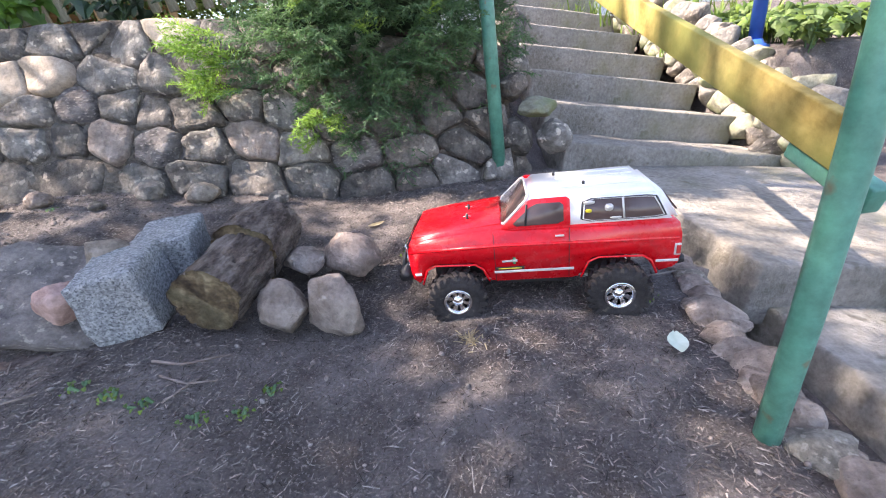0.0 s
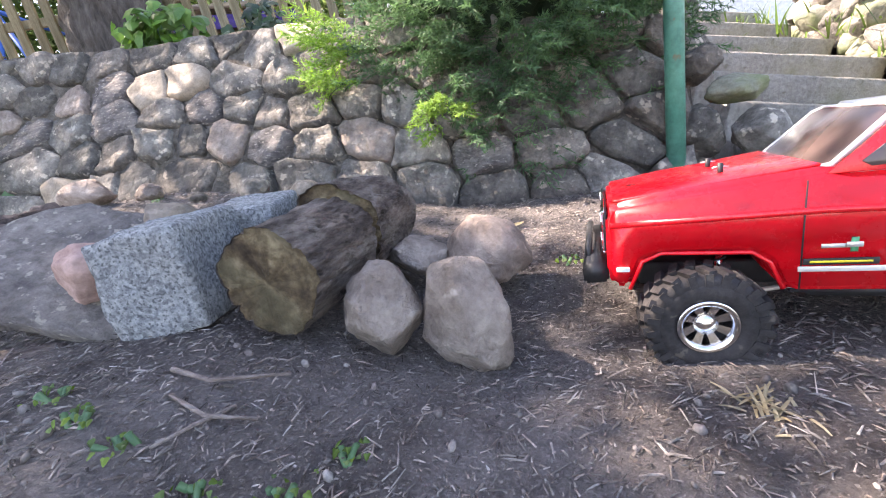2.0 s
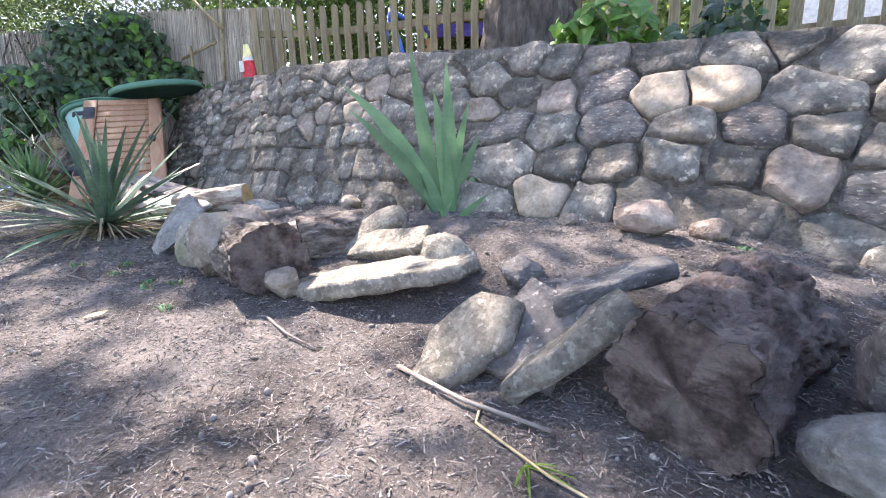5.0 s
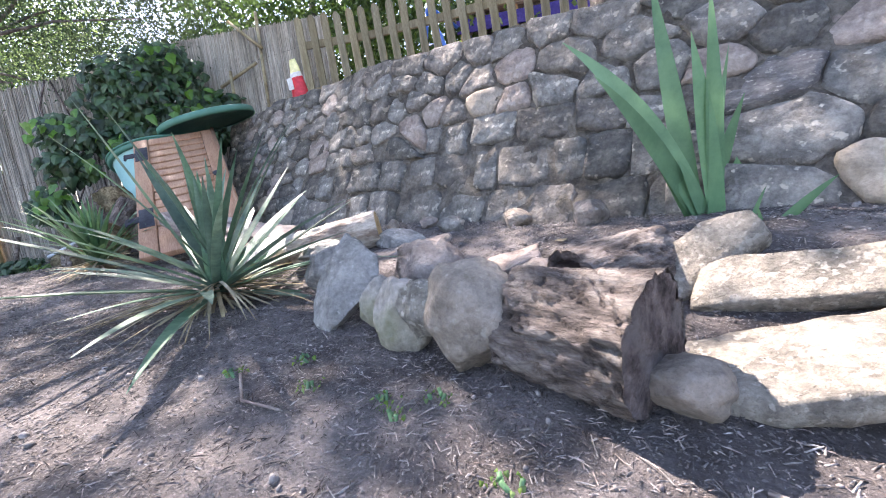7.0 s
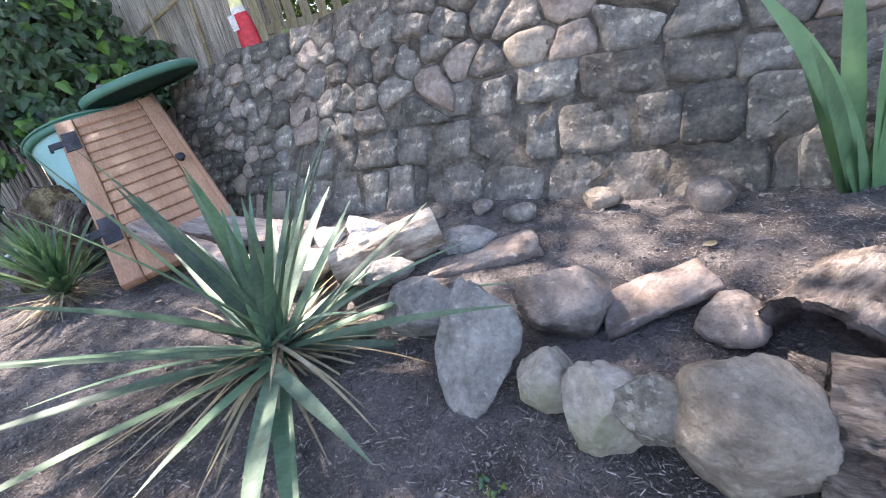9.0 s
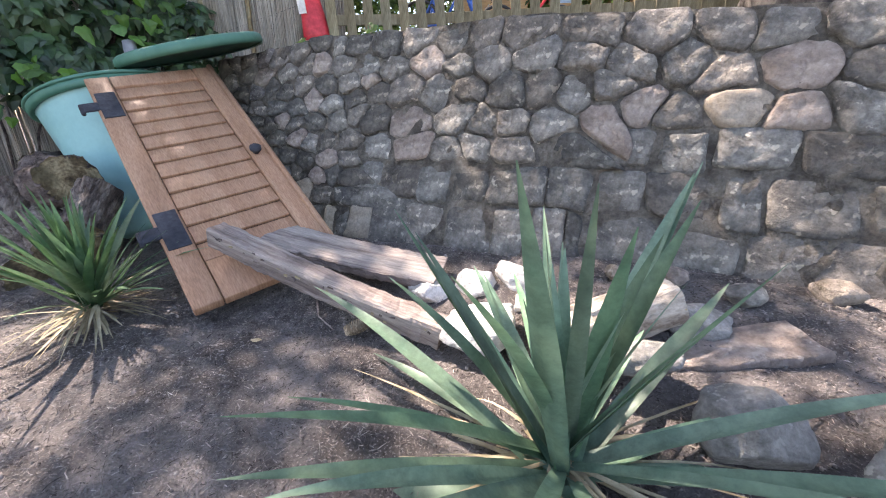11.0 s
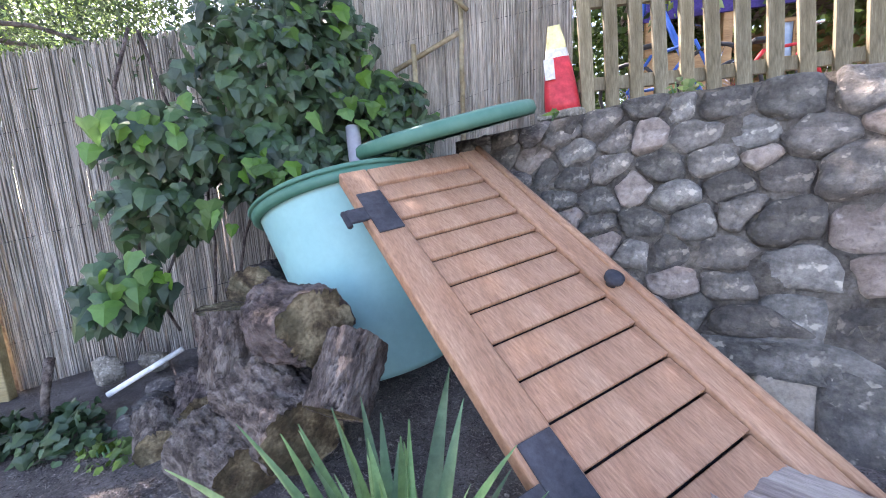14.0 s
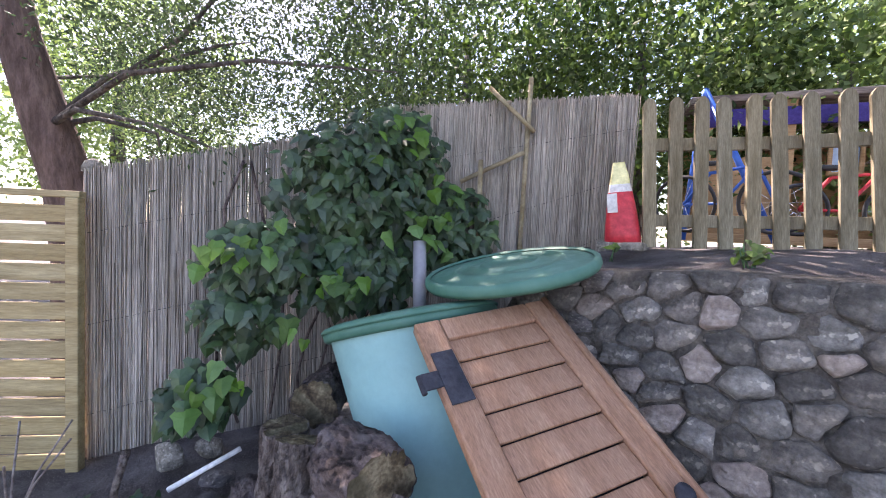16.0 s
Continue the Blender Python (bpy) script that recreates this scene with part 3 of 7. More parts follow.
boulder("tall grey oval stone leaning back", -2.63, 0.22, 0.178, (0.165, 0.075, 0.275), 26, M_rock_grey, (-36, 0, 18), 13, 0.82)
boulder("pale rounded stone with a crack", -2.53, 0.39, 0.175, (0.185, 0.14, 0.14), 27, M_rock, (0, 8, 10), 10, 0.88)
slab("thin pale stone tile resting on cobbles", (-2.442, 0.36, 0.13), (-2.279, 0.46, 0.19), (-2.47, 0.48, 0.16), [(0, 0), (0.2, 0.0), (0.21, 0.09), (0.02, 0.1)], 0.017, 10, M_rock)
boulder("rounded grey stone beside a hollow log", -2.265, 0.42, 0.155, (0.11, 0.11, 0.1), 28, M_rock, (0, 0, 0), 13, 0.8)
boulder("squarish grey block of stone beside a yucca", -2.8, 0.31, 0.165, (0.18, 0.12, 0.15), 211, M_rock_grey, (-15, 10, 15), 14, 0.72)
slab("flat grey slab lying behind cobbles", (-2.9, 0.46, 0.14), (-2.62, 0.6, 0.19), (-2.86, 0.38, 0.135), [(0, 0), (0.3, 0.02), (0.3, -0.1), (0.05, -0.12)], 0.03, 12, M_rock)
boulder("flat grey stone beside a yucca", -2.98, 0.4, 0.19, (0.18, 0.1, 0.07), 29, M_rock_grey, (0, -8, 20), 9, 0.85)

M_palerock = surface("pale_quarried_rock", [(0.46, 0.44, 0.41), (0.64, 0.62, 0.58)], 14, 0.9, 1.0, 90, vary=0.12, spots=(0.72, 0.7, 0.67), spot_scale=50, spot_at=0.62, dist=0.008)
M_palewood = surface("bleached_log_bark", [(0.24, 0.18, 0.14), (0.48, 0.4, 0.32), (0.6, 0.53, 0.44)], 22, 0.9, 1.0, 70, stretch=(0.35, 1, 1), dist=0.01)
boulder("large pale quarried rock beside a beam", -3.31, 0.41, 0.168, (0.2, 0.18, 0.17), 30, M_palerock, (12, 8, 30), 22, 0.6)
boulder("pale broken rock lying under a plank", -3.535, 0.555, 0.15, (0.16, 0.12, 0.1), 31, M_palerock, (0, 0, 20), 22, 0.6)
boulder("pale squarish rock beside a plank", -3.41, 0.62, 0.17, (0.13, 0.12, 0.13), 32, M_palerock, (0, 0, 10), 22, 0.6)
boulder("pale long rock in the bed", -3.275, 0.69, 0.175, (0.21, 0.13, 0.11), 33, M_palerock, (0, 6, 15), 22, 0.6)
boulder("small grey rock among pale rocks", -3.25, 0.58, 0.17, (0.09, 0.085, 0.085), 35, M_palerock, (0, 0, 0), 22, 0.6)
boulder("pinkish wedge of rock beside a log", -3.2, 0.54, 0.175, (0.1, 0.13, 0.13), 34, M_palerock, (20, 0, 10), 22, 0.6)
boulder("flat dark stone behind a pale log", -2.86, 0.62, 0.185, (0.17, 0.12, 0.09), 36, M_rock_grey, (0, 6, 20), 12, 0.75)
log("short pale log with a freshly sawn end", (-3.15, 0.4, 0.185), (-2.93, 0.6, 0.235), 0.056, 0.06, 13, M_palewood, M_endfresh, 5, 0.15)


# ---- beam and plank ----
def timber(name, label, a, b, w, h, seed, twist=0.0):
    a, b = Vector(a), Vector(b)
    L = (b - a).length
    bm = bmesh.new()
    n = 90
    rings = []
    prof = [(-0.5, -0.4), (-0.42, -0.5), (0.42, -0.5), (0.5, -0.4), (0.5, 0.4), (0.42, 0.5), (0.15, 0.5), (-0.15, 0.5), (-0.42, 0.5), (-0.5, 0.4)]
    for i in range(n + 1):
        u = i / n
        ring = []
        for k, (py, pz) in enumerate(prof):
            e = 1 + 0.1 * noise.fractal(Vector((u * L * 30, k * 2.3, seed)), 0.8, 2.0, 5)
            sag = -0.012 * math.sin(u * math.pi)
            ring.append(bm.verts.new((u * L + (0.008 * noise.noise(Vector((k * 3.1, seed, u * 50))) if i in (0, n) else 0), py * w * e, pz * h * e + sag)))
        rings.append(ring)
    for p, q in zip(rings, rings[1:]):
        for k in range(len(prof)):
            bm.faces.new((p[k], p[(k + 1) % len(prof)], q[(k + 1) % len(prof)], q[k]))
    bm.faces.new(rings[0][::-1])
    bm.faces.new(rings[-1])
    bmesh.ops.recalc_face_normals(bm, faces=bm.faces[:])
    ob = new(name, link_mesh(name, bm, M_oldwood, smooth=False))
    placed(ob, frame_of(a, b, a + Vector((0.3, 1, twist))))
    rng = random.Random(seed)
    for k in range(26 if name == "wooden_beam" else 0):       # bark left along the near edge
        fl = cut_box(rng.uniform(0.006, 0.022), 0.002, rng.uniform(0.003, 0.009), 1, 0.0006, 0.002, 60, k)
        part("bark_flake", fl, M_bark_dark if k % 3 else M_straw, ob, m=pose(rng.uniform(0.02, 0.98) * L, -w * 0.51, rng.uniform(-0.1, 0.45) * h - 0.008, rng.uniform(-25, 25), rng.uniform(-20, 20), rng.uniform(-15, 15)))
    return tagged(ob, label, "timber")


timber("wooden_beam", "long weathered square beam with flaking bark, one end on a shutter", (-4.12, 0.335, 0.32), (-3.395, 0.385, 0.148), 0.068, 0.062, 1)
timber("wooden_plank", "weathered grey plank lying on stones and a shutter", (-4.09, 0.5, 0.275), (-3.515, 0.6, 0.2), 0.13, 0.036, 2, 0.2)


# ---- louvred shutter ramp ----
def shutter():
    tl, tr, bl = Vector((-4.99, 0.495, 0.77)), Vector((-4.795, 0.9, 0.82)), Vector((-4.06, 0.185, 0.15))
    m = frame_of(tl, bl, tr) @ Matrix.Scale(1.85, 4)
    L, Wd, T = 0.632, 0.245, 0.02
    t = thing("window_shutter", "brown painted louvred wooden shutter leaning as a ramp on a tub", "shutter", m)
    st = 0.042
    for y in (st / 2, Wd - st / 2):
        part("stile", box_bm(L, st, T, 0.003, c=(L / 2, y, 0)), M_shutter, t)
    for x, w in ((0.02, 0.04), (L - 0.04, 0.08)):
        part("rail", box_bm(w, Wd - 2 * st - 0.002, T - 0.003, 0.002, c=(x, Wd / 2, 0)), M_shutter, t)
    n = 12
    x0, x1 = 0.04, L - 0.08
    pitch = (x1 - x0) / n
    for i in range(n):
        bm = box_bm(pitch * 0.95, Wd - 2 * st - 0.002, 0.006, 0.0012)
        part("louvre", bm, M_shutter, t, m=pose(x0 + pitch * (i + 0.5), Wd / 2, 0.002, 0, -5, 0))
    # added black sheet stands in for the shade in the gaps between louvres
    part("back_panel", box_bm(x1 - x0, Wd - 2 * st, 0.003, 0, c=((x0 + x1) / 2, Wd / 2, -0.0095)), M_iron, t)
    part("edge_bead", tube([(0.0, Wd - 0.004, T / 2), (L, Wd - 0.004, T / 2)], 0.006, 10), M_shutter, t)
    for x in (0.105, 0.47):
        h = part("hinge", box_bm(0.085, 0.034, 0.003, 0.001, c=(x, 0.022, T / 2 + 0.001)), M_iron, t, "black iron strap hinge")
        part("strap", box_bm(0.026, 0.026, 0.004, 0.001, c=(x, -0.008, T / 2)), M_iron, h)
        part("pin", tube([(x - 0.012, -0.023, 0.008), (x + 0.016, -0.023, 0.008)], 0.004, 10), M_iron, h)
    part("knob", lathe([(0, 0.0), (0.006, 0.0), (0.006, 0.005), (0.011, 0.008), (0.011, 0.014), (0, 0.017)], 16), M_iron, t, "dark turned knob", m=pose(0.33, Wd - 0.03, T / 2))
    return t


shutter()


# ---- tub and lids ----
def axes(origin, x, up):
    """A pose at origin with its x axis along x and its z axis as near to up as that allows."""
    x = Vector(x).normalized()
    zz = (Vector(up) - x * Vector(up).dot(x)).normalized()
    y = zz.cross(x)
    return Matrix(((x.x, y.x, zz.x, origin[0]), (x.y, y.y, zz.y, origin[1]), (x.z, y.z, zz.z, origin[2]), (0, 0, 0, 1)))


def tub():
    m = axes((-5.265, 0.73, 0.715), (0.93, 0.0, 0.33), (0.0, 0.03, 1)) @ Matrix.Scale(1.56, 4)
    t = thing("water_tub", "turquoise plastic water tub with a green rim and lid, tilted", "tub", m @ Matrix.Translation((0, 0, -0.4)))
    part("body", lathe([(0, 0), (0.12, 0), (0.131, 0.012), (0.164, 0.2), (0.194, 0.385), (0.2, 0.392), (0.186, 0.392), (0.155, 0.2), (0.118, 0.02), (0, 0.02)], 64), M_tub, t)
    part("rim", lathe([(0.194, 0.376), (0.202, 0.374), (0.208, 0.38), (0.209, 0.392), (0.205, 0.398), (0.196, 0.398), (0.19, 0.385)], 64), M_lid, t, "faded green rim")
    part("lid", lathe([(0.202, 0.396), (0.212, 0.394), (0.2135, 0.399), (0.206, 0.405), (0.19, 0.41), (0.186, 0.407), (0.165, 0.413), (0.16, 0.411), (0.08, 0.418), (0, 0.42)], 64), M_lid, t, "faded green lid")
    return t


tub()
lid2 = thing("round_lid", "round green plastic lid with raised rings propped on a stone wall", "lid", axes((-4.98, 0.95, 0.925), (0.44, 0.45, 0.137), (-0.1, -0.2, 1)) @ Matrix.Scale(1.9, 4))
part("disc", lathe([(0, 0.012), (0.05, 0.012), (0.055, 0.016), (0.06, 0.012), (0.1, 0.01), (0.105, 0.014), (0.11, 0.01), (0.146, 0.006), (0.156, 0.006), (0.16, -0.002), (0.157, -0.008), (0.145, 0.0), (0, 0.004)], 56), M_lid, lid2)
part("rim", lathe([(0.154, 0.008), (0.159, 0.012), (0.165, 0.008), (0.167, -0.004), (0.162, -0.012), (0.157, -0.01)], 56), M_lid, lid2)
pipe = placed(new("pipe", link_mesh("pipe", tube([(-5.43, 0.92, 0.7), (-5.45, 0.93, 0.86), (-5.48, 0.95, 1.0)], 0.03, 14), surface("grey_plastic", [(0.3, 0.29, 0.31), (0.38, 0.37, 0.39)], 5, 0.5, 0.05, 40))), Matrix())
tagged(pipe, "short grey plastic downpipe behind a tub", "pipe")

# firewood in front of the tub
for a, b, ra, seed in [((-5.08, 0.33, 0.41), (-4.86, 0.31, 0.43), 0.1, 24), ((-5.14, 0.27, 0.21), (-4.86, 0.25, 0.2), 0.105, 25), ((-5.22, 0.29, 0.42), (-5.18, 0.24, 0.22), 0.078, 23),
                       ((-5.37, 0.3, 0.4), (-5.39, 0.28, 0.1), 0.075, 22), ((-5.42, 0.42, 0.42), (-5.62, 0.62, 0.4), 0.085, 21), ((-4.8, 0.37, 0.4), (-4.76, 0.26, 0.28), 0.07, 26),
                       ((-5.52, 0.26, 0.11), (-5.27, 0.18, 0.12), 0.08, 27), ((-5.2, 0.14, 0.11), (-4.92, 0.13, 0.12), 0.085, 28), ((-5.48, 0.12, 0.08), (-5.26, 0.07, 0.09), 0.07, 29)]:
    log("split firewood log with rough bark", a, b, ra, ra * 0.9, seed, M_bark_dark if seed % 3 == 0 else M_bark, M_endgrain, 4, 0.3, group="stacked firewood", name="firewood_log")
tagged(new("white_stick", link_mesh("white_stick", tube([(-5.74, 0.05, 0.11), (-5.66, 0.26, 0.215)], 0.01, 8), M_white)), "thin white painted stick leaning on logs", "stick")


# ---- the model truck ----
M_red = surface("red_paint", [(0.68, 0.006, 0.014), (0.76, 0.01, 0.018)], 3, 0.28, 0.0, 30, spec=0.4, coat=0.35)
M_whitepaint = surface("white_paint", [(0.78, 0.78, 0.78), (0.84, 0.84, 0.83)], 3, 0.35, 0.0, 30, spec=0.5, coat=0.5)
M_chrome = surface("chrome", [(0.75, 0.75, 0.76), (0.85, 0.85, 0.86)], 8, 0.18, 0.0, 30, metallic=1.0)
M_rubber = surface("tyre_rubber", [(0.022, 0.02, 0.02), (0.045, 0.04, 0.04)], 14, 0.75, 0.3, 120, spec=0.3, spots=(0.1, 0.085, 0.07), spot_scale=60, spot_at=0.66)
M_black = surface("black_plastic", [(0.018, 0.018, 0.02), (0.03, 0.03, 0.032)], 10, 0.5, 0.1, 90, spec=0.4)
M_tint = surface("tinted_window", [(0.07, 0.045, 0.042), (0.12, 0.085, 0.078)], 5, 0.18, 0.0, 30, spec=0.4, coat=0.2)
M_lamp = surface("clear_lamp", [(0.62, 0.64, 0.66), (0.75, 0.77, 0.78)], 12, 0.15, 0.2, 200, spec=0.6)
M_tail = surface("red_lamp", [(0.5, 0.03, 0.03), (0.6, 0.06, 0.05)], 12, 0.2, 0.1, 200, spec=0.6)
M_silver = surface("silver_trim", [(0.6, 0.58, 0.55), (0.7, 0.68, 0.65)], 12, 0.4, 0.0, 100, metallic=0.4)
M_yellow = surface("yellow_print", [(0.7, 0.55, 0.03), (0.8, 0.62, 0.05)], 12, 0.5, 0.0, 100)
M_green_print = surface("green_print", [(0.05, 0.3, 0.14), (0.1, 0.38, 0.2)], 12, 0.5, 0.0, 100)


def prism(profile, y0, y1, bevel=0.004, seg=2):
    """A side outline in x and z made solid between two widths."""
    bm = bmesh.new()
    a = [bm.verts.new((x, y0, z)) for x, z in profile]
    b = [bm.verts.new((x, y1, z)) for x, z in profile]
    bm.faces.new(a)
    bm.faces.new(b[::-1])
    for i in range(len(profile)):
        j = (i + 1) % len(profile)
        bm.faces.new((a[j], a[i], b[i], b[j]))
    bmesh.ops.recalc_face_normals(bm, faces=bm.faces[:])
    if bevel:
        bmesh.ops.bevel(bm, geom=[e for e in bm.edges if e.calc_face_angle(0) > 0.35], offset=bevel, segments=seg, affect="EDGES")
    return bm


def opening(cx):
    """The squared wheel opening in the flank."""
    return [(cx + 0.07, 0.094), (cx + 0.058, 0.122), (cx + 0.043, 0.133), (cx - 0.038, 0.135), (cx - 0.056, 0.126), (cx - 0.069, 0.094)]


def plate(corners, thick, inset_bevel=0.0012):
    """A thin panel through corner points, raised along its normal by thick, with a soft rim."""
    bm = bmesh.new()
    vs = [Vector(c) for c in corners]
    n = (vs[1] - vs[0]).cross(vs[2] - vs[0]).normalized()
    a = [bm.verts.new(v - n * thick) for v in vs]
    b = [bm.verts.new(v + n * thick) for v in vs]
    bm.faces.new(a[::-1])
    bm.faces.new(b)
    for i in range(len(vs)):
        j = (i + 1) % len(vs)
        bm.faces.new((a[i], a[j], b[j], b[i]))
    bmesh.ops.recalc_face_normals(bm, faces=bm.faces[:])
    if inset_bevel:
        bmesh.ops.bevel(bm, geom=bm.edges[:], offset=inset_bevel, segments=1, affect="EDGES")
    return bm


def round_poly(pts, k=0.25, times=2):
    pts = [Vector(p) for p in pts]
    for _ in range(times):
        pts = [q for i in range(len(pts)) for q in (pts[i].lerp(pts[(i + 1) % len(pts)], k), pts[i].lerp(pts[(i + 1) % len(pts)], 1 - k))]
    return pts


def ring_plate(outer, inner, thick):
    """A flat frame between two outlines of equal length."""
    bm = bmesh.new()
    o, i_ = [Vector(p) for p in outer], [Vector(p) for p in inner]
    n = (o[1] - o[0]).cross(o[len(o) // 2] - o[0]).normalized()
    rows = [[bm.verts.new(p + n * d) for p in ps] for ps, d in ((o, -thick), (o, thick), (i_, thick), (i_, -thick))]
    m = len(o)
    for a, b in zip(rows, rows[1:] + rows[:1]):
        for k in range(m):
            bm.faces.new((a[k], a[(k + 1) % m], b[(k + 1) % m], b[k]))
    bmesh.ops.recalc_face_normals(bm, faces=bm.faces[:])
    return bm


def shrunk(pts, d):
    c = sum((Vector(p) for p in pts), Vector()) / len(pts)
    return [Vector(p) + (c - Vector(p)).normalized() * d for p in pts]


R_T = 0.06


def wheel_parts(parent, x, y, side, steer):
    w = part("wheel", lathe([(0.03, -0.018), (R_T - 0.012, -0.021), (R_T - 0.004, -0.019), (R_T - 0.003, 0.0), (R_T - 0.004, 0.019), (R_T - 0.012, 0.021), (0.03, 0.018), (0.028, 0.0), (0.03, -0.018)], 48), M_rubber, parent, "chunky black mud tyre", m=pose(x, y, R_T, 90, 0, steer))
    bm = bmesh.new()
    for k in range(22):
        for s in (-1, 1):
            a = 2 * math.pi * (k + (0.5 if s > 0 else 0)) / 22
            g = bmesh.ops.create_cube(bm, size=1)["verts"]
            mt = Matrix.Rotation(a, 4, "Z") @ Matrix.Translation((R_T - 0.002, 0, s * 0.0105)) @ Matrix.Rotation(s * 0.35, 4, "X") @ Matrix.Diagonal((0.007, 0.0085, 0.02, 1))
            bmesh.ops.transform(bm, matrix=mt, verts=g)
            g = bmesh.ops.create_cube(bm, size=1)["verts"]
            mt = Matrix.Rotation(a, 4, "Z") @ Matrix.Translation((R_T - 0.008, 0, s * 0.0205)) @ Matrix.Diagonal((0.013, 0.007, 0.003, 1))
            bmesh.ops.transform(bm, matrix=mt, verts=g)
    part("tread", bm, M_rubber, w, smooth=False)
    o = side
    rim = part("rim", lathe([(0.0285, 0.019 * o), (0.03, 0.021 * o), (0.0285, 0.0225 * o), (0.024, 0.022 * o), (0.0232, 0.014 * o), (0.0232, -0.01 * o)], 40), M_chrome, w, "bright chrome rim ring")
    part("tyre_wall", lathe([(0.0285, 0.0185 * o), (0.036, 0.0225 * o), (0.045, 0.0215 * o), (0.05, 0.018 * o)], 40), M_rubber, w)
    # black disc stands in for the shade seen through the slots between spokes
    part("rim_back", lathe([(0, 0.002 * o), (0.0268, 0.002 * o), (0.0268, 0.0 * o), (0, 0.0)], 32), M_black, w)
    for k in range(8):
        a = 2 * math.pi * (k + 0.5) / 8
        bm = bmesh.new()
        q = [(0.009, -0.0038, 0.0125), (0.024, -0.0062, 0.0155), (0.024, 0.0062, 0.0155), (0.009, 0.0038, 0.0125)]
        lo = [bm.verts.new((p[0], p[1], 0.006 * o)) for p in q]
        hi = [bm.verts.new((p[0], p[1] * 0.8, p[2] * o)) for p in q]
        bm.faces.new(hi)
        for i in range(4):
            bm.faces.new((lo[i], lo[(i + 1) % 4], hi[(i + 1) % 4], hi[i]))
        bmesh.ops.recalc_face_normals(bm, faces=bm.faces[:])
        part("spoke", bm, M_chrome, w, m=Matrix.Rotation(a, 4, "Z"), smooth=False)
    part("hub_cap", lathe([(0, 0.0175 * o), (0.004, 0.0175 * o), (0.006, 0.0155 * o), (0.0115, 0.0145 * o), (0.012, 0.006 * o), (0, 0.006 * o)], 24), M_chrome, w)
    return w


def model_truck(m):
    t = thing("model_truck", "red and white radio-controlled model off-road truck on bare soil", "toy truck", m)
    hw = 0.097
    prof = [(-0.086, 0.096), (-0.092, 0.112), (-0.092, 0.178), (-0.084, 0.19), (-0.02, 0.2), (0.1, 0.211), (0.118, 0.206), (0.42, 0.2), (0.428, 0.17), (0.43, 0.12), (0.424, 0.104)]
    prof += opening(0.318) + [(0.24, 0.09), (0.078, 0.09)] + opening(0.0)
    body = part("body", prism(prof, -hw, hw, 0.006, 3), M_red, t, "glossy red body shell")
    # shoulder crease along each flank
    for s in (-1, 1):
        part("shoulder", tube([(-0.088, s * (hw - 0.0005), 0.168), (0.1, s * (hw + 0.0005), 0.172), (0.42, s * (hw - 0.0005), 0.165)], 0.0035, 8), M_red, body)
        for cx, r in ((0.0, 0.0705), (0.318, 0.0685)):
            part("wheel_arch_lip", tube([(x, s * (hw + 0.001), z) for x, z in opening(cx)], 0.0022, 8), M_red, body)
        part("side_trim", box_bm(0.155, 0.002, 0.0055, 0.0006, c=(0.158, s * (hw + 0.001), 0.114)), M_silver, body, "silver side trim strip")
        part("side_trim", box_bm(0.04, 0.002, 0.0055, 0.0006, c=(0.404, s * (hw + 0.001), 0.12)), M_silver, body, "silver side trim strip")
        dec = part("decal", box_bm(0.056, 0.0015, 0.0065, 0.0004, c=(0.112, s * (hw + 0.0012), 0.1215)), M_black, body, "small black decal with yellow print")
        part("print_bar", box_bm(0.046, 0.001, 0.002, 0, c=(0.112, s * (hw + 0.0022), 0.1215)), M_yellow, dec)
        em = part("badge", box_bm(0.022, 0.001, 0.004, 0, c=(0.108, s * (hw + 0.0012), 0.137)), M_silver, body, "small silver and green badge")
        part("badge_cross", box_bm(0.0055, 0.001, 0.014, 0, c=(0.121, s * (hw + 0.0017), 0.138)), M_green_print, em)
        part("badge_cross", box_bm(0.012, 0.001, 0.005, 0, c=(0.121, s * (hw + 0.002), 0.138)), M_silver, em)
        part("badge", box_bm(0.009, 0.001, 0.004, 0, c=(0.262, s * (hw + 0.0012), 0.122)), M_black, body)
        part("side_marker", box_bm(0.014, 0.0018, 0.0055, 0.0006, c=(-0.076, s * (hw + 0.0006), 0.117)), M_lamp, body, "pale side marker lamp")
        tl = part("tail_lamp", box_bm(0.012, 0.003, 0.024, 0.001, c=(0.421, s * (hw - 0.0003), 0.142)), M_silver, body, "tail lamp in a silver frame")
        part("lens", box_bm(0.0075, 0.003, 0.017, 0.0008, c=(0.4222, s * (hw + 0.0012), 0.142)), M_tail, tl)
        part("door_handle", box_bm(0.017, 0.004, 0.0035, 0.001, c=(0.208, s * (hw + 0.002), 0.186)), M_silver, body, "small chrome door handle")
        for x in (0.083, 0.226):
            part("door_seam", box_bm(0.0012, 0.0008, 0.108, 0, c=(x, s * (hw + 0.0004), 0.147)), M_black, body)
        part("rock_slider", prism([(0.085, 0.092), (0.095, 0.082), (0.215, 0.08), (0.235, 0.092)], s * (hw - 0.012) - 0.004, s * (hw - 0.012) + 0.006, 0.002), M_black, t, "black side step rail")
    # bonnet
    bon = part("bonnet", plate([(-0.084, -0.078, 0.1915), (0.098, -0.082, 0.2125), (0.098, 0.082, 0.2125), (-0.084, 0.078, 0.1915)][::-1], 0.0015, 0.001), M_red, t)
    for y in (-0.028, 0.03):
        pin = part("body_post", tube([(0.03, y, 0.2), (0.03, y, 0.217)], 0.003, 10), M_black, bon, "black body post with clip")
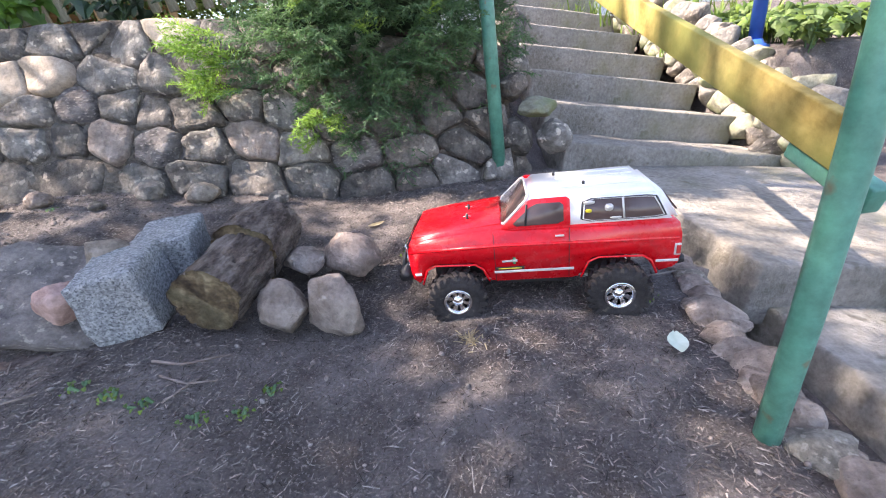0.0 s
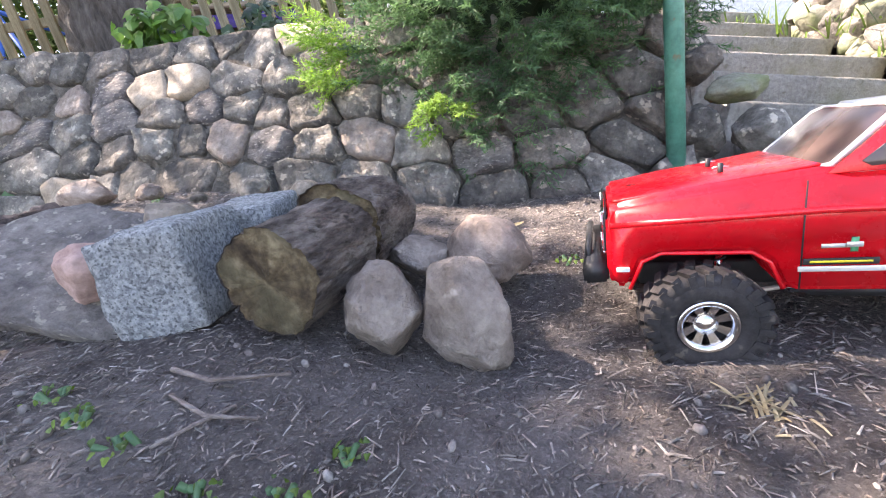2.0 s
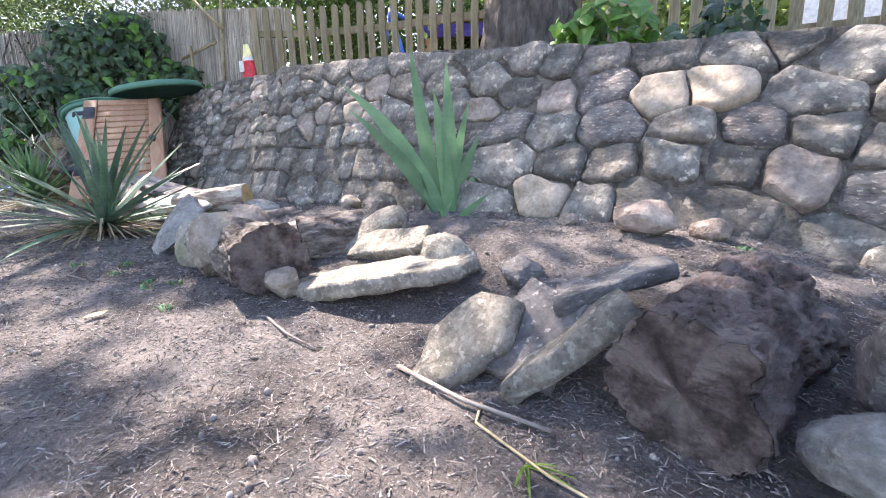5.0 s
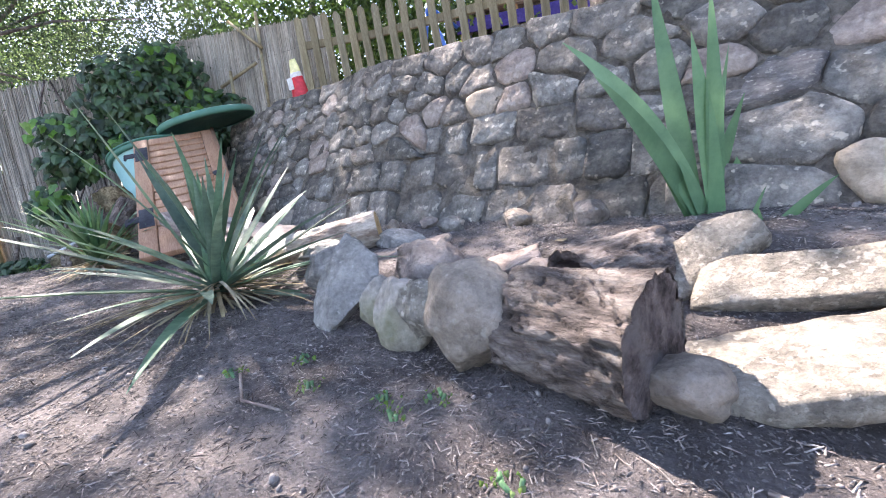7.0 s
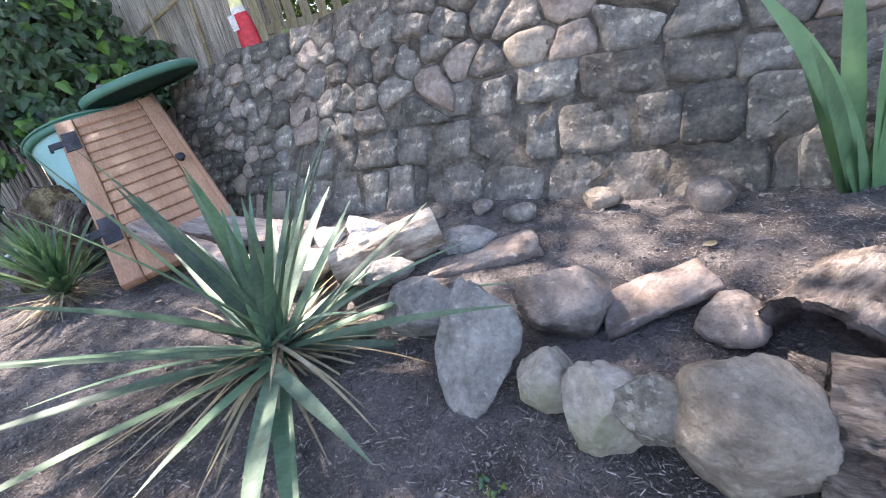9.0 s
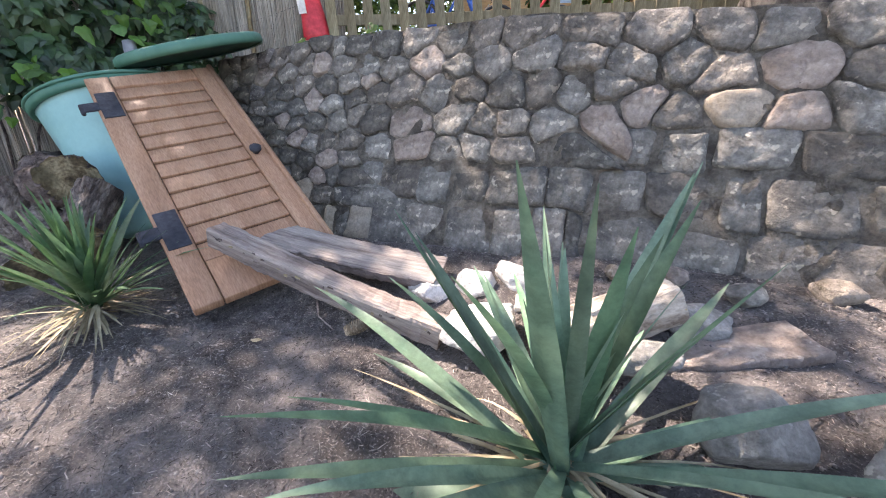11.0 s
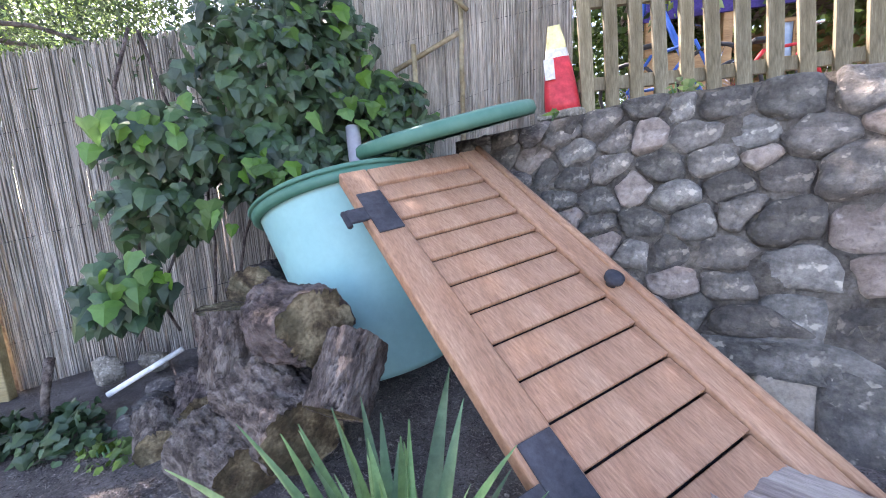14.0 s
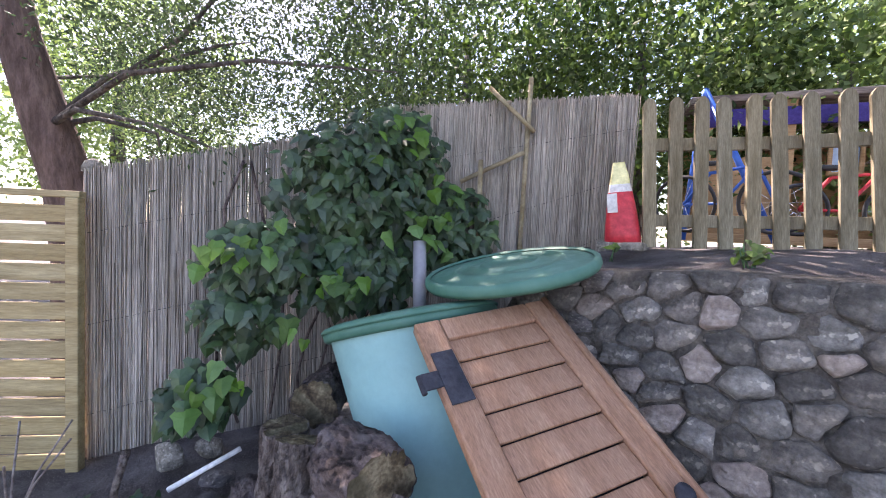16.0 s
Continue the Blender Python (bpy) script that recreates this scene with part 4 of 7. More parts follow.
        part("clip", tube([(0.022, y, 0.212), (0.03, y + 0.002, 0.213), (0.038, y, 0.212)], 0.0009, 6), M_silver, pin)
    # cabin: a solid white top with panes set on it
    bz, rz = 0.204, 0.262
    bw, rw = 0.0925, 0.08
    xb0, xr0, xr1, xb1 = 0.098, 0.158, 0.386, 0.42
    bm = bmesh.new()
    v = [bm.verts.new(p) for p in ((xb0, -bw, bz), (xb1, -bw, bz), (xb1, bw, bz), (xb0, bw, bz), (xr0, -rw, rz), (xr1, -rw, rz), (xr1, rw, rz), (xr0, rw, rz))]
    for f in ((3, 2, 1, 0), (4, 5, 6, 7), (0, 1, 5, 4), (1, 2, 6, 5), (2, 3, 7, 6), (3, 0, 4, 7)):
        bm.faces.new([v[i] for i in f])
    bmesh.ops.bevel(bm, geom=[e for e in bm.edges if min(a.co.z for a in e.verts) > bz + 0.01 or abs(e.verts[0].co.z - e.verts[1].co.z) > 0.01], offset=0.012, segments=4, affect="EDGES")
    bmesh.ops.recalc_face_normals(bm, faces=bm.faces[:])
    cab = part("hard_top", bm, M_whitepaint, t, "white hard top with ribs")
    for y in (-0.05, -0.02, 0.02, 0.05):
        part("roof_rib", box_bm(0.15, 0.008, 0.0016, 0.0006, c=(0.29, y, rz + 0.0006)), M_whitepaint, cab)
    for x, y in ((0.215, 0.045), (0.262, -0.03)):
        pin = part("body_post", tube([(x, y, rz), (x, y, rz + 0.006)], 0.003, 10), M_black, cab, "black body post with clip")
        part("clip", tube([(x - 0.008, y, rz + 0.004), (x, y + 0.002, rz + 0.005), (x + 0.008, y, rz + 0.004)], 0.0009, 6), M_silver, pin)

    def flank(x, z, s, out=0.0):
        k = (z - bz) / (rz - bz)
        return Vector((x, s * (bw + (rw - bw) * k + out), z))

    for s in (-1, 1):
        # red door frame and pane
        def poly(pts, out):
            ps = [flank(x, z, s, out) for x, z in pts]
            return ps if s < 0 else ps[::-1]
        outer = [(0.097, 0.2045), (0.228, 0.2045), (0.228, 0.252), (0.222, 0.257), (0.158, 0.257), (0.151, 0.254)]
        part("door_frame", plate(poly(outer, 0.0012), 0.0016, 0.0006), M_red, t, "red door window frame")
        inner = [(0.116, 0.209), (0.216, 0.209), (0.216, 0.248), (0.162, 0.249)]
        pane = part("window", plate(round_poly(poly(inner, 0.003), 0.12, 1), 0.0009, 0.0003), M_tint, t, "tinted door window")
        part("quarter_bar", plate(poly([(0.143, 0.209), (0.147, 0.209), (0.151, 0.249), (0.147, 0.249)], 0.0042), 0.0006, 0), M_black, pane)
        side = [(0.246, 0.208), (0.398, 0.208), (0.388, 0.23), (0.378, 0.249), (0.25, 0.25)]
        o = round_poly(poly(side, 0.0012), 0.12, 1)
        sw = part("side_window", plate(shrunk(o, 0.003), 0.001, 0.0003), M_tint, t, "tinted sliding side window with stickers")
        part("seal", ring_plate(o, shrunk(o, 0.004), 0.0014), M_black, sw)
        part("frame", ring_plate(shrunk(o, 0.0035), shrunk(o, 0.0058), 0.0018), M_silver, sw)
        part("bar", plate(poly([(0.322, 0.21), (0.3255, 0.21), (0.3225, 0.249), (0.319, 0.249)], 0.0026), 0.0006, 0), M_silver, sw)
        for c, w_, h_, mt in (((0.262, 0.243), 0.02, 0.007, M_silver), ((0.261, 0.228), 0.011, 0.0065, M_yellow), ((0.309, 0.213), 0.02, 0.004, M_silver), ((0.297, 0.232), 0.015, 0.013, M_silver)):
            q = round_poly([(c[0] - w_ / 2, c[1] - h_ / 2, 0), (c[0] + w_ / 2, c[1] - h_ / 2, 0), (c[0] + w_ / 2, c[1] + h_ / 2, 0), (c[0] - w_ / 2, c[1] + h_ / 2, 0)], 0.25, 1)
            part("sticker", plate(poly([(p.x, p.y) for p in q], 0.0028), 0.0004, 0), mt, sw)
    # windscreen
    def screen(y, k, out):
        n = Vector((-(rz - bz), 0, xr0 - xb0)).normalized()
        return Vector((xb0 + (xr0 - xb0) * k, y * (1 - 0.13 * k), bz + (rz - bz) * k)) + n * out
    o = [screen(-0.088, 0.02, 0.001), screen(0.088, 0.02, 0.001), screen(0.088, 0.94, 0.001), screen(-0.088, 0.94, 0.001)][::-1]
    o = round_poly(o, 0.1, 1)
    ws = part("windscreen", plate(shrunk(o, 0.004), 0.001, 0.0003), M_tint, t, "tinted windscreen with a white edge")
    part("frame", ring_plate(o, shrunk(o, 0.006), 0.0018), M_whitepaint, ws)
    rb = [(0.4215, -0.07, 0.212), (0.4215, 0.07, 0.212), (0.395, 0.066, 0.248), (0.395, -0.066, 0.248)]
    part("rear_window", plate(rb, 0.0012, 0.0004), M_tint, t)
    # face
    gr = part("grille", box_bm(0.004, 0.168, 0.046, 0.001, c=(-0.0925, 0, 0.158)), M_black, t, "black grille with bright bars")
    for i in range(6):
        part("bar", box_bm(0.002, 0.11, 0.0022, 0.0004, c=(-0.0952, 0, 0.139 + i * 0.0075)), M_silver, gr)
    for i in range(9):
        part("bar", box_bm(0.0018, 0.0016, 0.042, 0.0003, c=(-0.0948, -0.05 + i * 0.0125, 0.158)), M_silver, gr)
    part("surround", box_bm(0.003, 0.172, 0.003, 0.0006, c=(-0.0945, 0, 0.182)), M_chrome, gr)
    part("surround", box_bm(0.003, 0.172, 0.003, 0.0006, c=(-0.0945, 0, 0.135)), M_chrome, gr)
    for s in (-1, 1):
        for zz in (0.148, 0.17):
            hl = part("headlight", box_bm(0.005, 0.026, 0.019, 0.0015, c=(-0.0945, s * 0.07, zz)), M_lamp, t, "square clear headlight")
            part("bezel", ring_plate([(-0.0965, s * 0.07 + a, zz + b) for a, b in ((-0.0145, -0.011), (0.0145, -0.011), (0.0145, 0.011), (-0.0145, 0.011))], [(-0.0965, s * 0.07 + a, zz + b) for a, b in ((-0.012, -0.0085), (0.012, -0.0085), (0.012, 0.0085), (-0.012, 0.0085))], 0.0012), M_chrome, hl)
    fb = part("front_bumper", prism([(-0.118, 0.098), (-0.12, 0.118), (-0.112, 0.126), (-0.094, 0.126), (-0.09, 0.1)], -0.092, 0.092, 0.003, 2), M_black, t, "black plastic bumper with a guard bar")
    part("guard_bar", tube([(-0.112, -0.06, 0.118), (-0.113, -0.056, 0.132), (-0.112, -0.045, 0.139), (-0.112, 0.045, 0.139), (-0.113, 0.056, 0.132), (-0.112, 0.06, 0.118)], 0.0045, 10), M_black, fb)
    part("rear_bumper", prism([(0.424, 0.104), (0.424, 0.122), (0.438, 0.124), (0.441, 0.108)], -0.088, 0.088, 0.002, 2), M_black, t)
    # running gear
    part("inner_floor", box_bm(0.44, 0.15, 0.02, 0.004, c=(0.16, 0, 0.15)), M_black, t)
    ch = part("chassis", box_bm(0.42, 0.045, 0.03, 0.004, c=(0.155, 0, 0.085)), M_black, t)
    part("skid_plate", box_bm(0.11, 0.06, 0.012, 0.003, c=(0.155, 0, 0.066)), M_iron, ch)
    for x in (0.0, 0.318):
        ax = part("axle", tube([(x, -0.085, R_T), (x, 0.085, R_T)], 0.007, 12), M_black, t)
        part("differential", rock_bm_sphere(0.016, (x, 0.01, R_T)), M_black, ax)
        for s in (-1, 1):
            sh = part("shock", tube([(x + 0.02, s * 0.058, R_T + 0.005), (x + 0.028, s * 0.05, 0.135)], 0.004, 10), M_chrome, t, "shock absorber")
            part("spring", tube([(x + 0.02 + 0.008 * k / 60 + 0.007 * math.cos(k * 0.9), s * (0.058 - 0.008 * k / 60) + 0.007 * math.sin(k * 0.9), R_T + 0.015 + 0.07 * k / 60) for k in range(61)], 0.0011, 5), M_black, sh)
    for s in (-1, 1):
        part("link", tube([(0.02, s * 0.035, R_T - 0.004), (0.13, s * 0.028, 0.075)], 0.003, 8), M_silver, t)
        part("link", tube([(0.3, s * 0.035, R_T - 0.004), (0.19, s * 0.028, 0.075)], 0.003, 8), M_silver, t)
    for x, st in ((0.0, 6), (0.318, 0)):
        for s in (-1, 1):
            wheel_parts(t, x, s * 0.1, -s, st)
    return t


def rock_bm_sphere(r, c):
    bm = bmesh.new()
    bmesh.ops.create_icosphere(bm, subdivisions=2, radius=r, matrix=Matrix.Translation(c))
    return bm


model_truck(pose(0.04, 0.285, -0.03, 0, 1.0, -11.8) @ Matrix.Scale(0.985, 4))


# ---- picket fence on the wall ----
def picket_mesh():
    bm = bmesh.new()
    w, h, d = 0.054, 0.66, 0.02
    prof = [(-w / 2, 0), (w / 2, 0), (w / 2, h - 0.03), (w * 0.36, h - 0.012), (w * 0.14, h), (-w * 0.14, h), (-w * 0.36, h - 0.012), (-w / 2, h - 0.03)]
    a = [bm.verts.new((x, -d / 2, z)) for x, z in prof]
    b = [bm.verts.new((x, d / 2, z)) for x, z in prof]
    bm.faces.new(a)
    bm.faces.new(b[::-1])
    for i in range(len(prof)):
        j = (i + 1) % len(prof)
        bm.faces.new((a[j], a[i], b[i], b[j]))
    bmesh.ops.recalc_face_normals(bm, faces=bm.faces[:])
    return link_mesh("picket", bm, M_picket, smooth=False)


FENCE = [(-4.78, 1.645, 1.02), (-4.35, 1.93, 1.03), (-3.75, 2.18, 1.04), (-2.9, 2.4, 1.04), (-1.7, 2.45, 1.0), (0.1, 2.4, 0.9)]
PICKET = picket_mesh()
fence = thing("picket_fence", "low weathered wooden picket fence above a stone wall", "fence", kind="structure")
fr = random.Random(5)
run = 0.0
for p, q in zip(FENCE, FENCE[1:]):
    p, q = Vector(p), Vector(q)
    L = (q - p).length
    ang = math.degrees(math.atan2(q.y - p.y, q.x - p.x))
    k = max(1, round(L / 0.105))
    for i in range(k):
        c = p.lerp(q, (i + 0.5) / k)
        child("picket", PICKET, fence, pose(c.x, c.y, c.z, fr.uniform(-1, 1), -4 + fr.uniform(-1.2, 1.2), ang))
    for zz in (0.12, 0.46):
        bm = box_bm(L, 0.025, 0.055, 0.002)
        c = (p + q) / 2
        part("fence_rail", bm, M_picket, fence, m=pose(c.x, c.y + 0.023, c.z + zz, 0, -math.degrees(math.atan2(q.z - p.z, L)), ang), smooth=False)


# ---- reed screen ----

def reed_screen(label, a, b, za0, za1, zb0, zb1, n, seed):
    rng = random.Random(seed)
    a, b = Vector((*a, 0)), Vector((*b, 0))
    verts, faces = [], []
    d = (b - a).normalized()
    nn = Vector((d.y, -d.x, 0))
    for i in range(n):
        u = rng.random()
        p = a.lerp(b, u)
        z0, z1 = za0 + (zb0 - za0) * u, za1 + (zb1 - za1) * u + rng.gauss(0, 0.012)
        r = rng.uniform(0.0018, 0.004)
        off = nn * rng.uniform(-0.01, 0.01)
        lean = rng.gauss(0, 0.012)
        k = len(verts)
        for zz, s in ((z0, 0), (z1, lean)):
            for ang in (0, 2.1, 4.2):
                verts.append(p + off + d * (s + r * math.cos(ang)) + nn * (r * math.sin(ang)) + Vector((0, 0, zz)))
        faces += [(k, k + 1, k + 4, k + 3), (k + 1, k + 2, k + 5, k + 4), (k + 2, k, k + 3, k + 5)]
    t = thing("reed_screen", label, "fence", kind="structure")
    child("cane_sheet", mesh_of("cane_sheet", verts, faces, M_reed), t)
    for f in (0.2, 0.5, 0.8):
        pa = a + Vector((0, 0, za0 + (za1 - za0) * f)) + nn * 0.008
        pb = b + Vector((0, 0, zb0 + (zb1 - zb0) * f)) + nn * 0.008
        part("binding", tube([pa, pb], 0.0015, 5), M_iron, t)
    return t


reed_screen("upright reed screen fence with daylight between the canes", (-6.36, -0.12), (-5.95, 1.27), -0.05, 1.24, 0.1, 1.68, 1500, 1)
reed_screen("tall dense reed screen fence, brownish", (-6.02, 1.2), (-4.98, 2.06), 0.1, 1.75, 0.95, 1.84, 2600, 2)
for a, b in (((-5.42, 1.66, 0.9), (-5.41, 1.68, 1.93)), ((-5.64, 1.38, 1.33), (-5.38, 1.6, 1.5)), ((-5.56, 1.5, 1.86), (-5.36, 1.66, 1.62)), ((-5.53, 1.42, 0.9), (-5.55, 1.44, 1.45))):
    tagged(placed(new("bamboo_pole", link_mesh("bamboo_pole", tube([a, b], 0.013, 8), M_straw)), Matrix()), "thin pale bamboo pole tied to a reed screen", "pole")


# ---- slatted gate ----
gate = thing("slatted_gate", "yellowish wooden gate of horizontal slats", "gate", pose(-6.3, -0.15, -0.12, 0, 0, 232) @ Matrix.Scale(1.35, 4))
for i in range(15):
    part("slat", box_bm(0.62, 0.012, 0.05, 0.002, c=(0.32, 0, 0.06 + i * 0.058)), M_gate, gate, smooth=False)
part("post", box_bm(0.035, 0.03, 0.92, 0.003, c=(0.0, 0.015, 0.46)), M_gate, gate, smooth=False)
part("top_rail", box_bm(0.66, 0.03, 0.02, 0.003, c=(0.32, 0, 0.93)), M_gate, gate, smooth=False)
post = thing("fence_post", "dark wooden fence post with a grey cap", "post", pose(-6.4, -0.1, -0.1) @ Matrix.Scale(1.32, 4))
part("shaft", tube([(0, 0, 0), (0, 0, 1.02)], 0.024, 10), M_oldwood, post)
part("cap", lathe([(0, 1.06), (0.02, 1.05), (0.03, 1.03), (0.03, 1.015), (0, 1.01)], 12), M_paver, post)


# ---- concrete steps ----
STEPS = pose(0.622, 1.082, 0.103, 0, 12.95, 1.68)
steps = thing("garden_steps", "worn grey concrete garden steps", "steps", STEPS, kind="structure")
for i in range(7):
    w = 1.02 - 0.04 * i
    part("step", cut_box(w, 0.36, 0.3, 7, 0.008, 0.005, 9, i), M_concrete, steps, m=pose(w / 2 - 0.03, 0.18 + 0.289 * i, -0.15 + 0.135 * i))
TO_PATH = STEPS.inverted() @ pose(0.62, 0.99, 0.085, 0, 9, -5)
for x, y, z, sx, sy, sd in ((0.65, -0.316, -0.165, 1.0, 0.95, 11), (0.8, -1.0, -0.27, 1.2, 0.7, 12), (1.05, -1.6, -0.39, 1.2, 0.9, 13)):
    part("landing", cut_box(sx, sy, 0.16, 8, 0.01, 0.005, 8, sd), M_concrete, steps, m=TO_PATH @ pose(x, y, z))

# poles and rail
pole = new("green_pole", link_mesh("green_pole", tube([(0.285, 0.965, 0.0), (0.29, 0.975, 0.6), (0.3, 0.99, 1.6)], 0.024, 20), M_green_paint))
tagged(pole, "green painted steel pole beside the steps", "pole")
post2 = new("green_pole", link_mesh("green_pole", tube([(0.376, -0.18, -0.15), (0.388, -0.18, 0.15), (0.39, -0.18, 0.35), (0.38, -0.18, 0.75)], 0.0155, 20), M_green_paint))
tagged(post2, "green painted steel pole with chipped paint at a path edge", "pole")
rail = thing("hand_rail", "mossy yellowish wooden hand rail with a green bracket", "rail", frame_of((0.425, -0.15, 0.33), (0.5, 0.525, 0.545), (0.43, -0.1, 1.0)))
part("board", box_bm(1.6, 0.055, 0.014, 0.002, c=(0.8, 0.0, 0.0)), M_rail, rail)
part("bracket", box_bm(0.12, 0.03, 0.02, 0.003, c=(0.02, -0.035, 0.008)), M_green_paint, rail)
bp = thing("blue_post", "bright blue painted steel post with a round foot", "post", pose(1.75, 1.59, 0.3))
part("shaft", tube([(0, 0, 0), (-0.02, -0.02, 1.2)], 0.03, 18), M_blue_paint, bp)
part("foot", lathe([(0, 0), (0.065, 0), (0.067, 0.014), (0.04, 0.03), (0.033, 0.05), (0, 0.05)], 24), M_blue_paint, bp)

# ---- house ----
house = thing("house", "white plastered house behind the garden", "house", pose(2.4, 3.5, 0.2, 0, 0, -4))
part("wall", box_bm(7, 0.3, 4, 0.01, c=(0, 0, 2)), M_white, house)

# ---- big tree by the fence ----
trunk = thing("tree", "large tree with furrowed grey bark rising behind a stone wall", "tree", pose(-2.45, 2.2, 0.85))
bm = tube([(0, 0, -0.1), (0, 0, 0.3), (0.02, 0.02, 1.0), (0.05, 0.1, 2.2), (0.0, 0.2, 3.6)], [0.32, 0.275, 0.25, 0.2, 0.1], 40)
bmesh.ops.subdivide_edges(bm, edges=[e for e in bm.edges if e.calc_length() > 0.1], cuts=14)
part("trunk", worn(bm, 0.03, 14, 3), M_bark_grey, trunk)


# ---- rocks beside the steps ----
for i, (x, y, z, sx, sz, seed) in enumerate([(0.37, 1.05, 0.35, 0.13, 0.11, 61), (0.46, 1.03, 0.27, 0.17, 0.08, 62), (0.51, 1.01, 0.15, 0.16, 0.14, 63), (0.37, 1.03, 0.17, 0.14, 0.16, 64), (0.2, 1.1, 0.37, 0.14, 0.1, 65), (0.44, 1.3, 0.42, 0.16, 0.18, 66), (0.5, 1.55, 0.56, 0.17, 0.18, 67), (0.55, 1.85, 0.7, 0.17, 0.18, 68), (0.3, 1.4, 0.46, 0.22, 0.25, 69), (0.15, 1.25, 0.44, 0.18, 0.18, 70), (0.35, 1.06, 0.05, 0.16, 0.14, 71)]):
    boulder("rough grey field stone stacked beside the steps", x, y, z, (sx, sx * 0.9, sz), seed, M_wall_moss if i == 1 else M_wall, (0, 0, 20 * i), 12, 0.8, name="stacked_stone", group="stones beside the steps")
cr = random.Random(3)
for i in range(17):
    y = 1.1 + 0.09 * i
    tread = -0.13 + 0.485 * (y - 1.1)
    for k in range(4):
        sz = cr.uniform(0.13, 0.19)
        boulder("mossy grey stone of the rough low wall beside the steps", 1.615 - 0.05 * (y - 1.1) + 0.02 * k + cr.uniform(-0.02, 0.02), y + cr.uniform(-0.02, 0.02), tread - 0.02 + 0.082 * k + cr.uniform(-0.015, 0.015), (sz * 0.9, sz * 1.1, sz * 0.85), 300 + 4 * i + k, (M_wall, M_wall_moss, M_wall, M_concrete, M_wall_moss)[cr.randrange(5)], (cr.uniform(-20, 20), cr.uniform(-15, 15), cr.uniform(0, 180)), 22, 0.6, name="stacked_stone", subd=3, group="stones beside the steps")
er = random.Random(14)
for i in range(24):
    y = 0.38 - 0.034 * i + er.uniform(-0.01, 0.01)
    s_ = er.uniform(0.06, 0.095)
    x = soil_edge(y) + er.uniform(0.0, 0.05)
    boulder("dusty stone at the edge of the soil", x, y, ground_z(x - 0.06, y) - 0.006, (s_, s_ * 1.15, s_ * 0.7), 100 + i, M_paver if i in (5, 17) else M_rock, (0, 0, 47 * i), 18, 0.68, name="edge_stone", subd=3, group="stones along the soil edge")



# ---- plants ----
def blade(length, width, elev, droop, fold=0.35, seg=9, wob=0.0, tip=0.3, fan=False):
    """One strap leaf from the origin along +x, rising at elev and bending over by droop."""
    verts, faces = [], []
    p = Vector((0, 0, 0))
    a = radians(elev)
    for i in range(seg + 1):
        u = i / seg
        w = width * (0.75 + 0.25 * min(1, u * 4)) * (1 - max(0, (u - tip) / (1 - tip)) ** 1.6) * 0.5 + 0.0006
        side = Vector((-math.sin(wob * u), math.cos(wob * u), 0))
        up = Vector((-math.sin(a), 0, math.cos(a)))
        if fan:                                      # the flat of the leaf lies in the plane of the fan
            side, up = up, side
        verts += [p + side * w + up * (w * fold), p, p - side * w + up * (w * fold)]
        if i < seg:
            a -= radians(droop) / seg * (0.4 + 1.2 * u)
            p = p + Vector((math.cos(a), wob * 0.3, math.sin(a))) * (length / seg)
        if i:
            k = 3 * i
            faces += [(k - 3, k - 2, k + 1, k), (k - 2, k - 1, k + 2, k + 1)]
    return verts, faces


def rosette(label, name, m, n, seed, length, width, elevs, droops, material, dry, dry_n, lean=(0, 0), dry_w=0.3, category="plant"):
    """A tuft of sword leaves, stiff in the heart and spreading below, over a skirt of dry ones."""
    rng = random.Random(seed)
    t = thing(name, label, category, m)
    for i in range(n):
        u = ((i + rng.random()) / n) ** 0.85
        e = elevs[0] + (elevs[1] - elevs[0]) * u + rng.gauss(0, 10)
        L = length * rng.uniform(0.65, 1.1) * (0.78 + 0.34 * u)
        az = i * 137.5 + rng.uniform(-28, 28)
        e += lean[0] * math.cos(radians(az - lean[1]))
        v, f = blade(L, width * rng.uniform(0.65, 1.15), e, droops[0] + (droops[1] - droops[0]) * u * u + rng.gauss(0, 6), 0.3, 10, rng.uniform(-0.25, 0.25), 0.45)
        child("leaf", mesh_of("leaf", v, f, material), t, pose(rng.gauss(0, 0.012), rng.gauss(0, 0.012), 0.03 + 0.035 * (1 - u), 0, 0, az))
    for i in range(dry_n):
        v, f = blade(length * rng.uniform(0.35, 0.8), width * rng.uniform(0.6, 1.5) * dry_w, rng.uniform(-22, 12), rng.uniform(5, 45), 0.5, 7, rng.uniform(-0.5, 0.5))
        child("dry_leaf", mesh_of("dry_leaf", v, f, dry), t, pose(rng.gauss(0, 0.01), rng.gauss(0, 0.01), rng.uniform(0.02, 0.065), 0, 0, rng.uniform(0, 360)))
    return t


rosette("large yucca with long blue-green sword leaves and dry skirt", "yucca_plant", pose(-3.07, 0.125, 0.095), 56, 4, 0.53, 0.032, (86, -2), (2, 26), M_yucca, M_straw, 110, (0, 0), 0.2)
rosette("smaller yucca with narrow green leaves and straw skirt", "yucca_plant", pose(-4.39, 0.1, 0.095), 70, 7, 0.35, 0.025, (90, 42), (4, 30), M_yucca_green, M_straw, 80, (-14, 20), 0.26)


